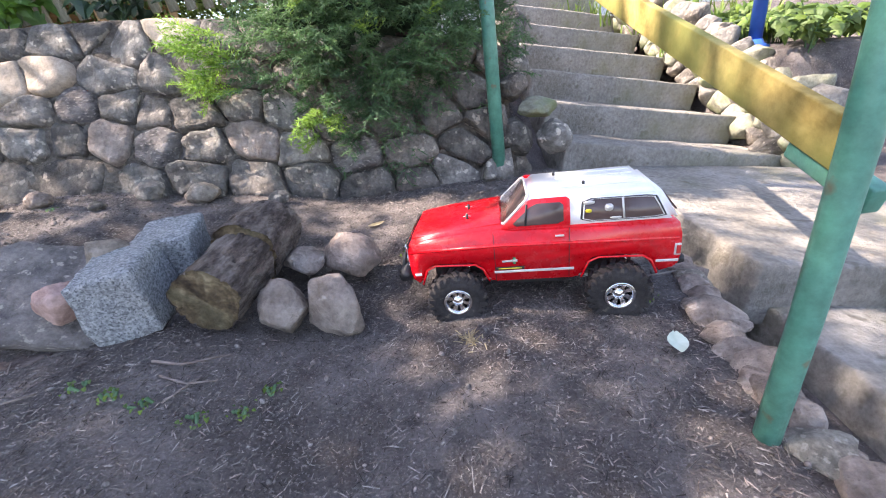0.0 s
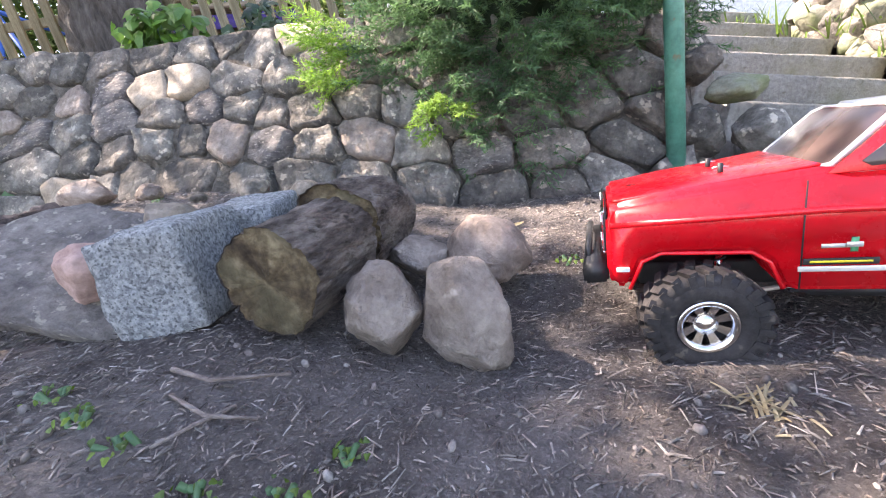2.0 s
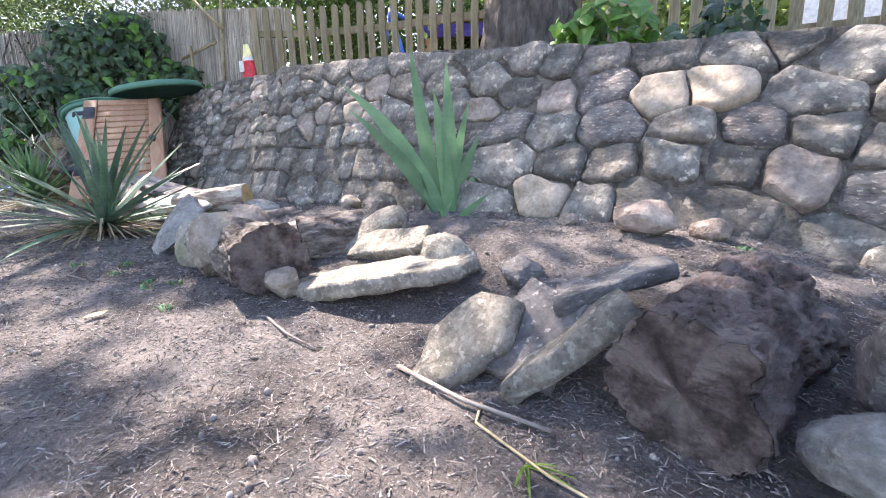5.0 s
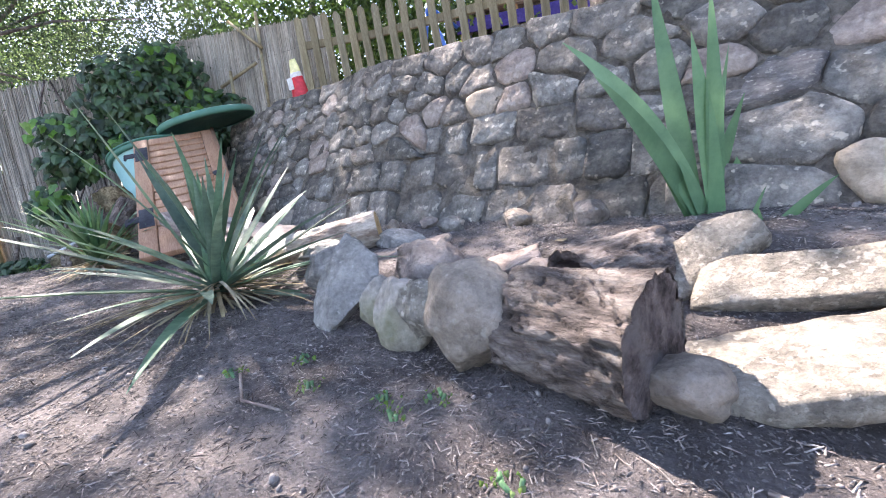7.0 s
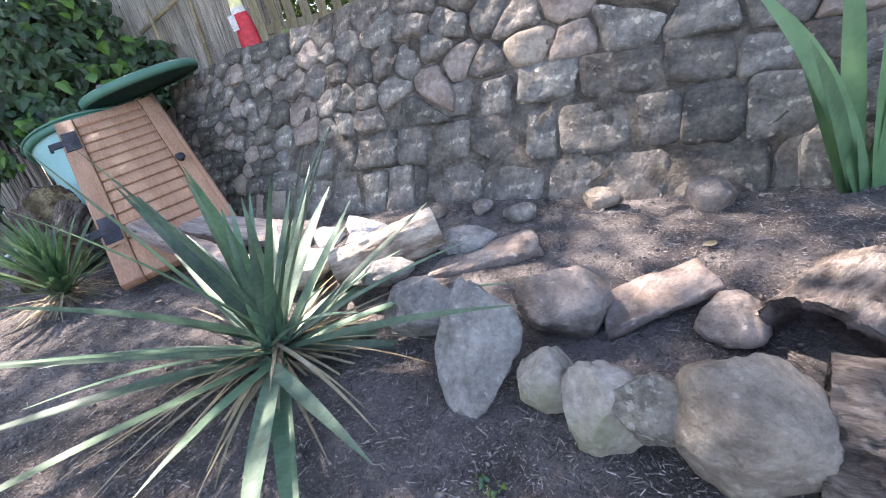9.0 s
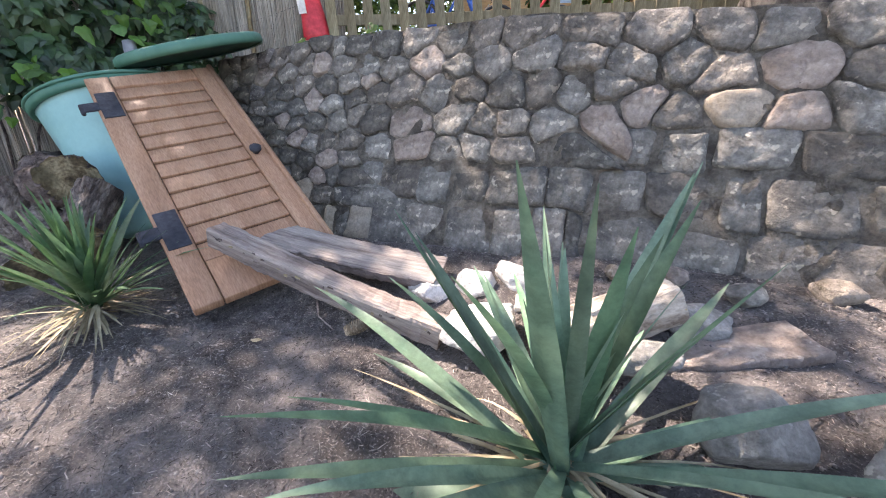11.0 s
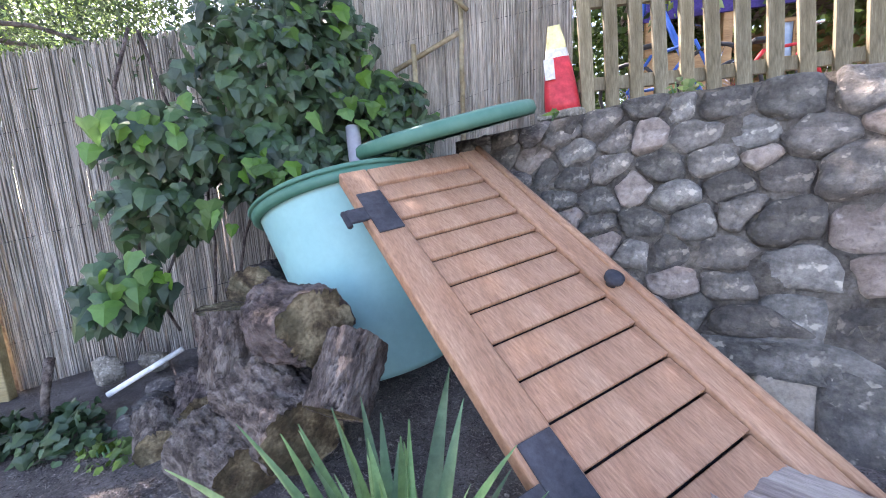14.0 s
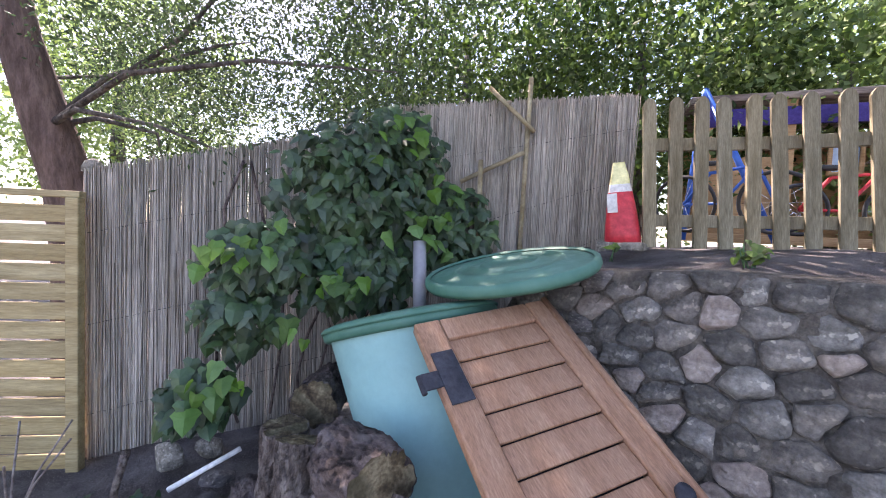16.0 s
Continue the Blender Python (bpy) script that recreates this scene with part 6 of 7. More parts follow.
verts, faces = [], []
ico = bmesh.new()
bmesh.ops.create_icosphere(ico, subdivisions=1, radius=1)
iv, jf = [v.co.copy() for v in ico.verts], [[v.index for v in f.verts] for f in ico.faces]
ico.free()
spots_, rng = scatter(4500, 12, -5.6, 0.52, -0.75, 1.0)
for x, y, z in spots_:
    r = rng.choice((0.0015, 0.002, 0.003, 0.003, 0.005)) * rng.uniform(0.7, 1.3)
    k = len(verts)
    m = pose(x, y, z + r * 0.3, rng.uniform(0, 90), rng.uniform(0, 90), rng.uniform(0, 360))
    verts += [m @ Vector((q.x * r * 1.3, q.y * r, q.z * r * 0.7)) for q in iv]
    faces += [tuple(k + i for i in f) for f in jf]
tagged(new("gravel", mesh_of("gravel", verts, faces, M_pebble)), "small loose pebbles scattered on the soil", "gravel", kind="stuff")


def twig(label, pts, r=0.003, material=M_oldwood):
    ps = [(x, y, ground_z(x, y) + r + dz) for x, y, dz in pts]
    tagged(new("twig", link_mesh("twig", tube(ps, [r * (1 - 0.6 * i / len(ps)) for i in range(len(ps))], 6), material)), label, "twig", "twigs on the soil")


twig("forked pale dry twig on the soil", [(-1.56, 0.150, 0.0), (-1.42, 0.125, 0.006), (-1.30, 0.137, 0.004)], 0.004)
twig("long curved dry twig on the soil", [(-1.40, 0.144, 0.0), (-1.38, 0.100, 0.004), (-1.27, 0.068, 0.003), (-1.12, 0.049, 0.002)], 0.0022, M_straw)
twig("short dry twig on the soil", [(-0.50, 0.043, 0.0), (-0.45, 0.024, 0.006), (-0.41, 0.037, 0.004)], 0.0026)
twig("short dry twig on the soil", [(-0.44, 0.049, 0.0), (-0.45, 0.018, 0.005), (-0.47, -0.014, 0.003)], 0.0024)
twig("thin dry twig on the soil", [(-0.85, 0.024, 0.0), (-0.75, 0.011, 0.003), (-0.68, 0.024, 0.003)], 0.003)
twig("thin dry twig on the soil", [(-1.90, 0.118, 0.0), (-1.80, 0.100, 0.003), (-1.72, 0.106, 0.003)], 0.003)
twig("short forked dry twig at the foot of a log", [(-0.53, 0.08, 0.0), (-0.47, 0.06, 0.012), (-0.4, 0.085, 0.02)], 0.003)
twig("thin dry twig near a shutter", [(-3.84, 0.420, 0.0), (-3.78, 0.360, 0.004), (-3.70, 0.330, 0.003)], 0.003)
twig("thin dry twig on the soil", [(-2.60, -0.037, 0.0), (-2.50, -0.080, 0.004), (-2.42, -0.063, 0.003)], 0.003)
twig("thin dry twig beside the truck", [(0.42, 0.226, 0.004), (0.52, 0.232, 0.012), (0.60, 0.251, 0.012)], 0.0025)
for i, (x, y, a) in enumerate([(-1.20, 0.062, 30), (-1.05, 0.118, 80), (-1.30, 0.074, -20)]):
    t = thing("grass_tuft", "small yellowing grass tuft in the soil", "grass", pose(x, y, ground_z(x, y)))
    rng = random.Random(i)
    for k in range(5):
        v, f = blade(rng.uniform(0.03, 0.08), 0.003, rng.uniform(5, 35), 20, 0.2, 6)
        child("blade", mesh_of("blade", v, f, M_weed), t, pose(0, 0, 0, 0, 0, a + rng.uniform(-60, 60)))
for i, (x, y) in enumerate([(0.02, 0.095), (0.035, 0.08)]):
    t = thing("grass_tuft", "small dry straw tuft beside a tyre", "grass", pose(x, y, ground_z(x, y)))
    rng = random.Random(20 + i)
    for k in range(16):
        v, f = blade(rng.uniform(0.012, 0.03), 0.002, rng.uniform(10, 60), 30, 0.2, 4)
        child("blade", mesh_of("blade", v, f, M_straw), t, pose(rng.gauss(0, 0.008), rng.gauss(0, 0.008), 0, 0, 0, rng.uniform(0, 360)))


def fallen_leaf(label, x, y, L, w, rot, material, dz=0.006):
    bm = bmesh.new()
    rows = []
    for i in range(7):
        u = i / 6
        ww = w * math.sin(math.pi * min(0.98, max(0.04, u))) ** 0.7 * 0.5
        zc = 0.12 * L * (u - 0.5) ** 2
        rows.append([bm.verts.new((L * (u - 0.5), s * ww, zc + abs(s) * w * 0.1)) for s in (-1, 0, 1)])
    for a, b in zip(rows, rows[1:]):
        for k in range(2):
            bm.faces.new((a[k], a[k + 1], b[k + 1], b[k]))
    ob = new("fallen_leaf", link_mesh("fallen_leaf", bm, material))
    ob.matrix_world = pose(x, y, ground_z(x, y) + dz, 4, -4, rot)
    tagged(ob, label, "leaf")


M_paleleaf = surface("pale_leaf", [(0.42, 0.5, 0.4), (0.55, 0.62, 0.52)], 20, 0.7, 0.1, 60)
fallen_leaf("pale silvery green fallen leaf", 0.372, -0.002, 0.05, 0.033, 70, M_paleleaf, 0.012)
fallen_leaf("dry tan fallen leaf", -0.17, 0.62, 0.05, 0.025, 10, M_straw)
fallen_leaf("dry tan fallen leaf", -2.3, 0.62, 0.03, 0.02, 40, M_straw)
fallen_leaf("dry tan fallen leaf", -2.15, -0.1, 0.04, 0.02, 100, M_straw)
fallen_leaf("dry tan fallen leaf", -3.84, 0.2, 0.03, 0.015, 20, M_straw)

# strip of bark below the slab
ob = new("bark_strip", slab_mesh("bark_strip", [(0, 0), (0.07, -0.012), (0.15, 0.0), (0.17, 0.02), (0.09, 0.04), (0.01, 0.035)], 0.012, 7, M_bark_dark, 0.009))
ob.matrix_world = pose(-0.915, 0.1, ground_z(-0.85, 0.1) - 0.002, 4, 0, 8)
tagged(ob, "flat strip of dark bark lying on the soil", "bark")

# fir cone
cone = thing("fir_cone", "small tan fir cone lying on the soil", "cone", pose(-3.645, 0.31, ground_z(-3.64, 0.31) + 0.02, 0, 78, 50) @ Matrix.Scale(1.35, 4))
M_cone = surface("cone_scale", [(0.24, 0.18, 0.12), (0.38, 0.3, 0.21)], 30, 0.8, 0.3, 90, island=0.25)
cv, cf = [], []
for k in range(120):
    u = k / 120
    a = k * 2.39996
    r = 0.0155 * math.sin(math.pi * (0.12 + 0.8 * u)) ** 0.8
    c = Vector((math.cos(a) * r * 0.6, math.sin(a) * r * 0.6, u * 0.052))
    o = Vector((math.cos(a), math.sin(a), 0.5)).normalized()
    sd = Vector((-math.sin(a), math.cos(a), 0))
    i = len(cv)
    cv += [c - sd * 0.004, c + sd * 0.004, c + o * 0.0055 + sd * 0.003, c + o * 0.0055 - sd * 0.003, c + o * 0.004 - Vector((0, 0, 0.002))]
    cf += [(i, i + 1, i + 2, i + 3), (i, i + 4, i + 1), (i + 1, i + 4, i + 2), (i + 2, i + 4, i + 3), (i + 3, i + 4, i)]
child("scale_cover", mesh_of("scale_cover", cv, cf, M_cone, False), cone)
part("core", lathe([(0, 0), (0.0085, 0.008), (0.0085, 0.035), (0.003, 0.052), (0, 0.054)], 10), M_cone, cone)

# ---- things behind the wall ----
M_bagred = surface("bag_red", [(0.5, 0.03, 0.04), (0.6, 0.05, 0.06)], 10, 0.4, 0.2, 40)
M_bagwhite = surface("bag_white", [(0.65, 0.62, 0.58), (0.75, 0.72, 0.68)], 10, 0.4, 0.2, 40)
M_bagyellow = surface("bag_yellow", [(0.75, 0.68, 0.3), (0.82, 0.75, 0.4)], 10, 0.4, 0.2, 40)
bag = thing("plastic_sack", "red and white plastic sack with a yellow folded top", "sack", pose(-4.84, 1.64, 1.03, 0, -6, 30) @ Matrix.Scale(1.45, 4))
for name, z0, z1, mt in (("lower_part", 0.0, 0.165, M_bagred), ("upper_part", 0.165, 0.19, M_bagwhite), ("folded_top", 0.19, 0.26, M_bagyellow)):
    bm = bmesh.new()
    rows = []
    for i in range(6):
        z = z0 + (z1 - z0) * i / 5
        w, d = 0.055 * (1 - 0.55 * (z / 0.225) ** 1.5), 0.035 * (1 - 0.85 * (z / 0.225))
        rows.append([bm.verts.new((math.cos(k * math.pi / 8) * w * (1 + 0.1 * noise.noise(Vector((k, z * 30, 1)))), math.sin(k * math.pi / 8) * d * (1 + 0.2 * noise.noise(Vector((k, z * 30, 5)))), z)) for k in range(16)])
    for a, b in zip(rows, rows[1:]):
        for k in range(16):
            bm.faces.new((a[k], a[(k + 1) % 16], b[(k + 1) % 16], b[k]))
    if name == "folded_top":
        bm.faces.new(rows[-1])
    if name == "lower_part":
        bm.faces.new(rows[0][::-1])
    part(name, bm, mt, bag)
part("panel", box_bm(0.03, 0.004, 0.06, 0.001, c=(-0.03, -0.028, 0.13)), M_bagwhite, bag)
hc = thing("garden_stone", "flat grey stone under a sack", "stone", pose(-4.84, 1.63, 1.02) @ Matrix.Scale(1.4, 4))
part("block", cut_box(0.14, 0.08, 0.025, 3, 0.004, 0.003, 20, 3), M_paver, hc)

SITE[0] = LEFT
M_shed = surface("shed_wood", [(0.3, 0.17, 0.08), (0.42, 0.26, 0.13)], 5, 0.7, 0.3, 50, stretch=(0.5, 4, 4))
M_purple = surface("purple_cloth", [(0.04, 0.03, 0.16), (0.07, 0.05, 0.24)], 5, 0.8, 0.3, 50)
shed = thing("playhouse", "small brown wooden playhouse with a purple valance behind a fence", "playhouse", pose(-3.15, 3.35, 0.7, 0, 0, 8))
part("back_wall", box_bm(1.6, 0.04, 0.72, 0.004, c=(0.55, 0.5, 0.36)), M_shed, shed)
part("roof", box_bm(1.8, 0.8, 0.04, 0.006, c=(0.55, 0.2, 0.83)), M_oldwood, shed)
part("valance", box_bm(1.7, 0.015, 0.1, 0.003, c=(0.55, -0.18, 0.72)), M_purple, shed)
for x in (-0.25, 0.15, 0.9, 1.35):
    part("post", box_bm(0.05, 0.05, 0.82, 0.004, c=(x, -0.15, 0.41)), M_shed, shed)
part("floor", box_bm(1.7, 0.7, 0.05, 0.004, c=(0.55, 0.15, 0.02)), M_shed, shed)
part("front_panel", box_bm(0.4, 0.02, 0.5, 0.004, c=(-0.05, -0.12, 0.25)), M_shed, shed)
win = part("window", box_bm(0.14, 0.015, 0.2, 0.003, c=(0.42, -0.12, 0.5)), surface("shed_window", [(0.25, 0.35, 0.5), (0.4, 0.5, 0.62)], 9, 0.2, 0.1, 40), shed)
part("frame", ring_plate([(0.34, -0.135, 0.39), (0.5, -0.135, 0.39), (0.5, -0.135, 0.61), (0.34, -0.135, 0.61)], [(0.36, -0.135, 0.41), (0.48, -0.135, 0.41), (0.48, -0.135, 0.59), (0.36, -0.135, 0.59)], 0.006), M_shed, win)


def bicycle(label, m, colour, r=0.1):
    t = thing("child_bicycle", label, "bicycle", m)
    for x in (-0.16, 0.16):
        w = part("wheel", tube([(x + r * math.cos(k * math.pi / 16), 0, r + r * math.sin(k * math.pi / 16)) for k in range(33)], 0.008, 6, False), M_black, t)
        for k in range(10):
            a = k * math.pi / 5
            part("spoke", tube([(x, 0, r), (x + r * 0.95 * math.cos(a), 0, r + r * 0.95 * math.sin(a))], 0.0012, 4), M_chrome, w)
    fr_ = part("frame", tube([(-0.16, 0, r), (-0.06, 0, r + 0.13), (0.1, 0, r + 0.15), (0.16, 0, r)], 0.008, 6), colour, t)
    part("down_tube", tube([(0.1, 0, r + 0.15), (-0.02, 0, r), (-0.16, 0, r)], 0.007, 6), colour, fr_)
    part("handlebar", tube([(0.1, -0.07, r + 0.2), (0.09, 0, r + 0.21), (0.1, 0.07, r + 0.2)], 0.006, 6), M_chrome, t)
    part("saddle", box_bm(0.07, 0.04, 0.02, 0.006, c=(-0.07, 0, r + 0.17)), M_black, t)
    return t


bicycle("small red child's bicycle behind the fence", pose(-2.95, 2.45, 0.74, 0, 0, 15), M_bagred)
bicycle("small blue child's bicycle leaning behind the fence", pose(-3.35, 2.35, 0.74, 12, 0, -20), M_blue_paint, 0.12)
sw = thing("climbing_frame", "blue steel climbing frame pole behind the fence", "play frame", pose(-3.5, 2.5, 0.7))
for a, b in (((0, 0, 0), (0.06, 0.1, 0.72)), ((0.35, 0, 0), (0.06, 0.1, 0.72)), ((0.06, 0.1, 0.72), (0.1, 0.9, 0.72))):
    part("pole", tube([a, b], 0.014, 8), M_blue_paint, sw)
SITE[0] = Matrix()
# stick, pot and blocks by the gate
tagged(new("stick", link_mesh("stick", tube([(-5.8, -0.1, 0.0), (-5.795, -0.09, 0.14), (-5.785, -0.06, 0.27)], [0.012, 0.011, 0.014], 8), M_bark)), "broken brown stick standing in the soil", "stick")
pot = thing("plant_pot", "black plastic plant pot near a gate", "pot", pose(-5.8, -0.33, 0.0) @ Matrix.Scale(1.3, 4))
part("body", lathe([(0, 0), (0.05, 0), (0.065, 0.1), (0.07, 0.1), (0.07, 0.11), (0.062, 0.11), (0.05, 0.03), (0, 0.03)], 24), M_black, pot)
part("soil", lathe([(0, 0.085), (0.055, 0.085), (0.05, 0.08), (0, 0.08)], 24), M_soil, pot)
for k in range(6):
    part("stem", tube([(0, 0, 0.08), (0.05 * math.cos(k), 0.05 * math.sin(k), 0.2), (0.12 * math.cos(k), 0.12 * math.sin(k), 0.3)], 0.0025, 5), M_oldwood, pot)
for x, y, z, sx, sy, sz, rz, sd, mt in ((-5.62, 0.15, 0.06, 0.17, 0.1, 0.1, 20, 71, M_slab), (-5.58, 0.06, 0.045, 0.14, 0.09, 0.08, -15, 72, M_slab), (-5.95, 0.1, 0.12, 0.13, 0.1, 0.11, 30, 73, M_paver), (-5.98, 0.24, 0.1, 0.12, 0.1, 0.1, 60, 74, M_paver), (-5.78, 0.22, 0.05, 0.15, 0.12, 0.1, 10, 75, M_slab)):
    boulder("broken grey block of stone lying beside a firewood pile", x, y, z, (sx, sy, sz), sd, mt, (0, 5, rz), 16, 0.68, subd=3, group="blocks by the firewood")


# ---- stone wall ----
def masonry(x0, x1, seed):
    """Stone outlines in (x, share of the height) with a bulge: squared blocks in courses below, rounder stones above."""
    rng = random.Random(seed)
    cells = []

    def course(k, rows, x):                                # wavering bed joints
        base = (k / rows) ** 0.86
        if k in (0, rows):
            return base + (0.025 * noise.noise(Vector((x * 6, seed, 3))) if k else 0)
        return base + 0.05 * noise.noise(Vector((x * 1.7, k * 3.7, seed))) + 0.03 * noise.noise(Vector((x * 6, k * 2.1, seed + 4)))

    def stone(xa, xb, lo, hi, rnd):
        """Outline through four uneven corners, between a square and an oval by rnd."""
        w, h = xb - xa, 1.0
        ja = [rng.uniform(-0.1, 0.1) * w * (1 if xa < -1.6 else 1.6) for _ in range(4)]
        jb = [rng.uniform(-0.08, 0.08) * (1 + 1.5 * rnd) for _ in range(4)]
        q = [(xa + ja[0], lo(xa), jb[0]), (xb + ja[1], lo(xb), jb[1]), (xb + ja[2], hi(xb), jb[2]), (xa + ja[3], hi(xa), jb[3])]
        H = max(0.02, hi((xa + xb) / 2) - lo((xa + xb) / 2))
        q = [(a, b + c * H) for a, b, c in q]
        e = 2.0 / (2.2 + 7.0 * (1 - rnd) ** 2)
        out = []
        n = 30
        for i in range(n):
            t = 2 * math.pi * (i + 0.5) / n
            c, s_ = math.cos(t), math.sin(t)
            u = 0.5 + 0.5 * math.copysign(abs(c) ** e, c)
            v = 0.5 + 0.5 * math.copysign(abs(s_) ** e, s_)
            out.append(tuple((q[0][j] * (1 - u) + q[1][j] * u) * (1 - v) + (q[3][j] * (1 - u) + q[2][j] * u) * v for j in (0, 1)))
        return out

    def joint(x, v):
        return x if x in (x0, x1) else x + 0.07 * noise.noise(Vector((x * 9, v * 4, seed)))

    # stretches: from, to, courses, width of a stone, how many courses are squared
    plan = ((x0, -4.1, 8, 0.11, 1), (-4.1, -3.15, 6, 0.15, 2), (-3.15, -1.95, 6, 0.175, 3), (-1.95, -0.85, 5, 0.16, 0), (-0.85, x1, 4, 0.165, 0))
    for xs, xe, rows, size, square in plan:
        for r in range(square):
            xa, xb = joint(xs, (r + 0.5) / rows), joint(xe, (r + 0.5) / rows)
            x = xa
            while x < xb - 0.02:
                w = size * rng.choice((0.6, 0.8, 0.9, 1.0, 1.15, 1.3))
                w = min(w, xb - x) if xb - x - w > 0.035 else xb - x
                lo, hi = (lambda X, r=r: course(r, rows, X)), (lambda X, r=r: course(r + 1, rows, X))
                cells.append((stone(x, x + w, lo, hi, rng.uniform(0.0, 0.35)), True))
                x += w

    def height(x):
        return lerps(x, WALL_TOP) - lerps(x, FOOT) + 0.03

    # rubble: each stone fills the room that its neighbours leave it
    seeds = []
    for xs, xe, rows, size, square in plan:
        b = (square / rows) ** 0.86
        mid = (xs + xe) / 2
        n = max(2, round((1 - b) * height(mid) / (size * 0.66)))
        for r in range(n):
            x = xs + size * rng.uniform(0.1, 0.6)
            while x < xe:
                v = b + (1 - b) * (r + 0.5 + rng.uniform(-0.3, 0.3)) / n
                seeds.append((x, v, b))
                x += size * rng.uniform(0.62, 1.4)
    wide = 1.3                                              # stones lie longer than they stand
    pts = [(x / wide, v * height(x)) for x, v, b in seeds]
    for k, (x, v, b) in enumerate(seeds):
        cx, cy = pts[k]
        H = height(x)
        bottom = b + 0.02 * noise.noise(Vector((x * 5, 2, seed)))
        top = 1.0 + 0.03 * noise.noise(Vector((x * 6, 7, seed)))
        poly = [(max(cx - 0.2, x0 / wide), bottom * H), (min(cx + 0.2, x1 / wide), bottom * H), (min(cx + 0.2, x1 / wide), top * H), (max(cx - 0.2, x0 / wide), top * H)]
        for j, (px_, py_) in enumerate(pts):
            if j == k or abs(px_ - cx) > 0.4 or abs(py_ - cy) > 0.4:
                continue
            mx, my, nx, ny = (cx + px_) / 2, (cy + py_) / 2, px_ - cx, py_ - cy
            out = []
            for (ax, ay), (bx, by) in zip(poly, poly[1:] + poly[:1]):
                da, db = (ax - mx) * nx + (ay - my) * ny, (bx - mx) * nx + (by - my) * ny
                if da <= 0:
                    out.append((ax, ay))
                if (da < 0 < db) or (db < 0 < da):
                    u = da / (da - db)
                    out.append((ax + (bx - ax) * u, ay + (by - ay) * u))
            poly = out
            if len(poly) < 3:
                break
        if len(poly) < 3:
            continue
        for q in ((0.13, 0.87), (0.25, 0.75)):              # worn corners
            poly = [(ax * (1 - u) + bx * u, ay * (1 - u) + by * u) for (ax, ay), (bx, by) in zip(poly, poly[1:] + poly[:1]) for u in q]
        cells.append(([(px_ * wide, py_ / H) for px_, py_ in poly], False))
    return cells


def wall_stone(cell, rng, parent, material, bulge):
    pts = []
    for x, v in cell:
        f = lerps(x, FOOT) - 0.03
        pts.append(Vector((x, f + v * (lerps(x, WALL_TOP) - f), 0)))
    c = sum(pts, Vector()) / len(pts)
    size = min(max(p.x for p in pts) - min(p.x for p in pts), max(p.y for p in pts) - min(p.y for p in pts))
    if size < 0.02:
        return
    gap = rng.uniform(0.0005, 0.0045)
    pts = [p - (p - c).normalized() * gap for p in pts]
    sd0 = rng.uniform(0, 99)
    pts = [p + Vector((noise.noise(p * 24 + Vector((sd0, 0, 0))), noise.noise(p * 24 + Vector((0, sd0, 9))), 0)) * 0.012 for p in pts]
    keep = [pts[0]]
    for p in pts[1:]:
        if (p - keep[-1]).length > 0.005:
            keep.append(p)
    pts = keep
    o = wall_point(c.x, c.y)
    n = Vector((0, -1, lerps(c.x, BATTER))).normalized()
    n = (n + Vector((rng.gauss(0, 0.13), 0, rng.gauss(0, 0.13)))).normalized()
    sd = rng.uniform(0, 50)
    bm = bmesh.new()
    rings = []
    for s, dep in ((1.0, -0.035), (1.0, 0.0), (0.985, 0.42 * bulge), (0.93, 0.8 * bulge), (0.8, 0.96 * bulge), (0.56, 1.0 * bulge), (0.28, 1.0 * bulge)):
        ring = []
        for p in pts:
            q = c + (p - c) * s
            w = wall_point(q.x, q.y) - o
            w -= n * (w.dot(n)) * 0.7
            e = dep + (0.0 if s > 0.99 and dep < -0.02 else 0.4 * bulge * noise.fractal(Vector((q.x * 20, q.y * 20, sd)), 0.7, 2.0, 5))
            ring.append(bm.verts.new(w + n * e))
        rings.append(ring)
    top = bm.verts.new(n * bulge * (1 + 0.2 * rng.uniform(-1, 1)))
    for a, b in zip(rings, rings[1:]):
        for i in range(len(pts)):
            j = (i + 1) % len(pts)
            bm.faces.new((a[i], a[j], b[j], b[i]))
    for i in range(len(pts)):
        bm.faces.new((rings[-1][i], rings[-1][(i + 1) % len(pts)], top))
    bmesh.ops.recalc_face_normals(bm, faces=bm.faces[:])
    part("stone", bm, material, parent, m=pose(*o))


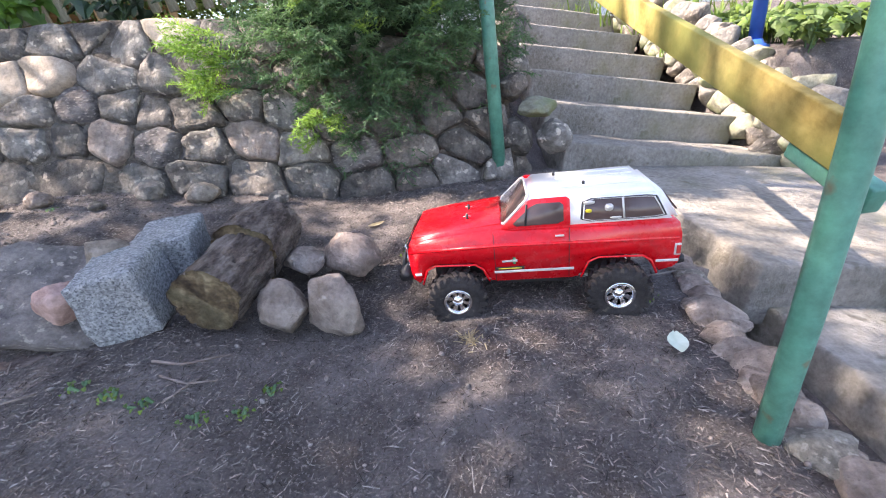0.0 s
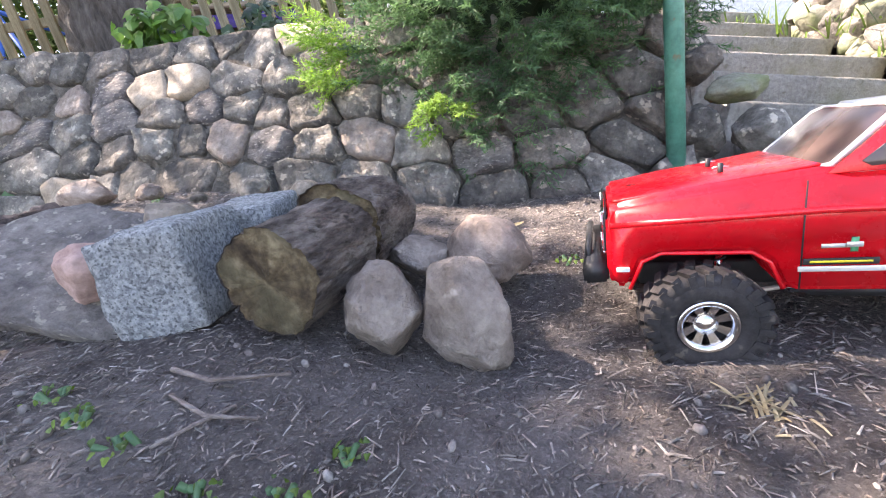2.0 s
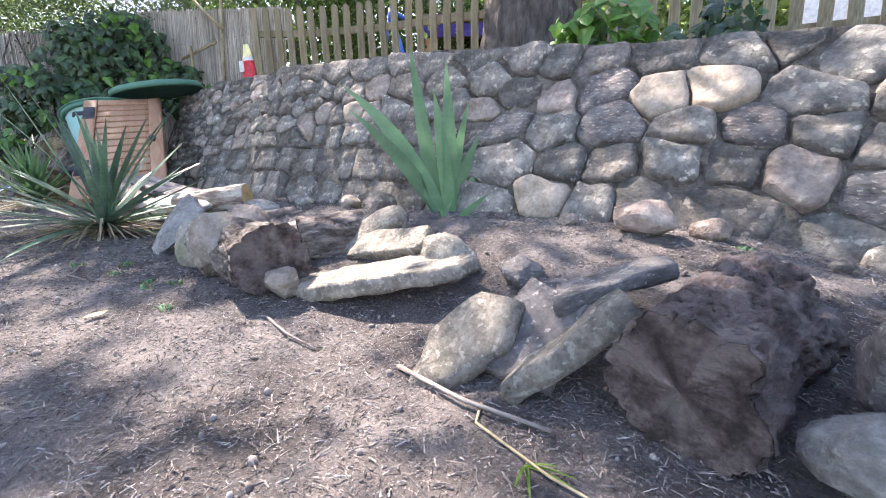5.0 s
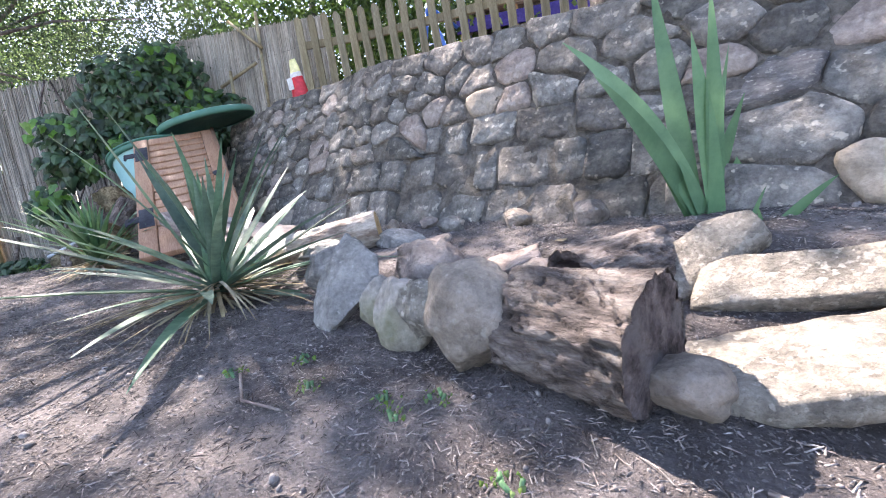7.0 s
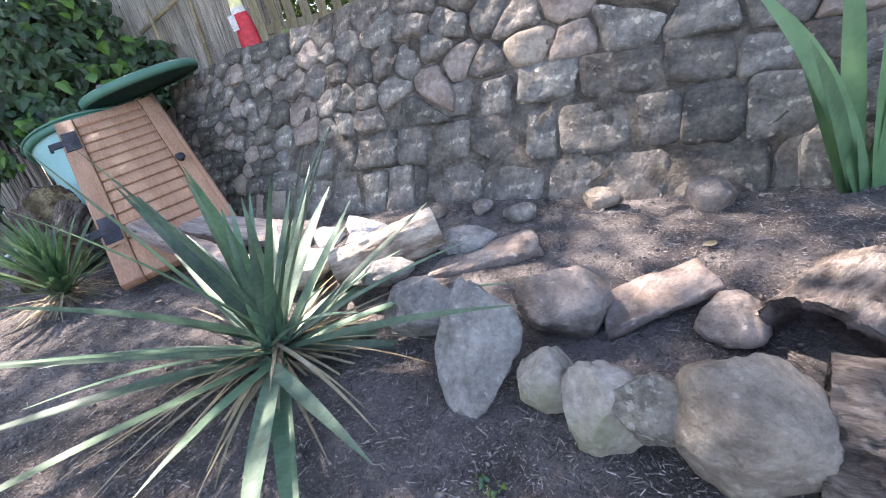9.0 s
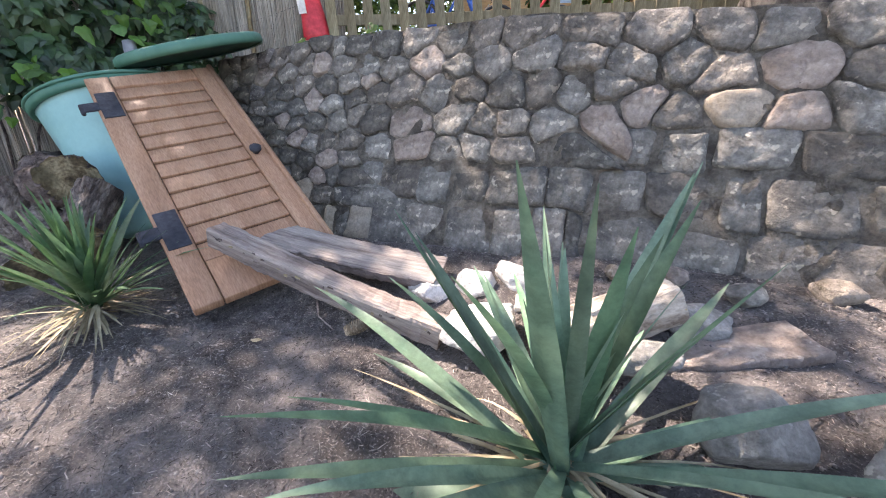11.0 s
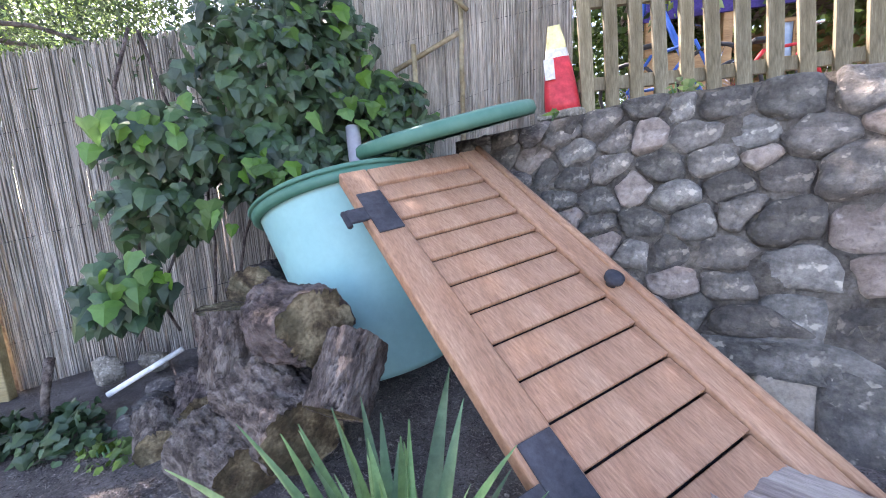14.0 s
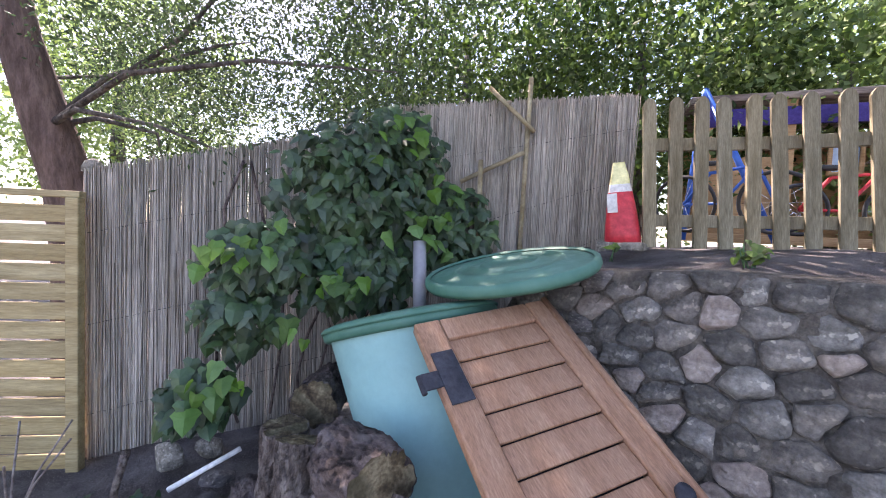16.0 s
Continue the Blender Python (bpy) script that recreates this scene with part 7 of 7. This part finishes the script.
def mortar_sheet(x0, x1):
    verts, faces = [], []
    nx_, nz_ = int((x1 - x0) / 0.025), 24
    for j in range(nz_ + 1):
        for i in range(nx_ + 1):
            x = x0 + (x1 - x0) * i / nx_
            f, t = lerps(x, FOOT) - 0.1, lerps(x, WALL_TOP) + 0.005
            z = f + (t - f) * j / nz_
            p = wall_point(x, z)
            d = 0.018 * noise.fractal(Vector((x * 15, z * 15, 2)), 0.6, 2.0, 6) + 0.003 + 0.004 * smooth01(-1.6, -2.6, x)
            verts.append(p + Vector((0, -d, 0)))
    for i in range(nx_ + 1):
        p = verts[nz_ * (nx_ + 1) + i]
        verts.append(Vector((p.x, p.y + 0.25, p.z)))
    for j in range(nz_ + 1):
        for i in range(nx_):
            k = j * (nx_ + 1) + i
            faces.append((k, k + 1, k + nx_ + 2, k + nx_ + 1))
    return mesh_of("wall_stone", verts, faces, M_mortar)


garden_wall = tagged(new("wall_stone", mortar_sheet(-5.08, 0.36)), "battered dry-looking field stone retaining wall with earthy mortar", "wall", kind="structure")
wr = random.Random(8)
LANDMARK = [(-3.03, 0.608, M_wall_blue), (-3.05, 0.715, M_wall_warm), (-2.62, 0.8, M_wall_moss), (-2.81, 0.605, M_wall_warm), (-0.5, 0.2, M_wall_warm), (-0.66, 0.28, M_rock), (-1.75, 0.3, M_wall_warm)]
for cell, low in masonry(-5.05, 0.34, 21):
    cx = sum(p[0] for p in cell) / len(cell)
    cv = sum(p[1] for p in cell) / len(cell)
    f = lerps(cx, FOOT) - 0.03
    cz = f + cv * (lerps(cx, WALL_TOP) - f)
    mt = M_wall
    for k, (lx, lz, lm) in enumerate(LANDMARK):
        if abs(cx - lx) < 0.06 and abs(cz - lz) < 0.05:
            mt = lm
            del LANDMARK[k]
            break
    else:
        if wr.random() < 0.16:
            mt = wr.choice((M_wall_warm, M_rock, M_slab, M_slab, M_rock))
    wall_stone(cell, wr, garden_wall, mt, wr.uniform(0.012, 0.024) if low else wr.uniform(0.014, 0.036) * (1.35 if cx > -0.9 else 0.85 if cx < -2.6 else 1.0))
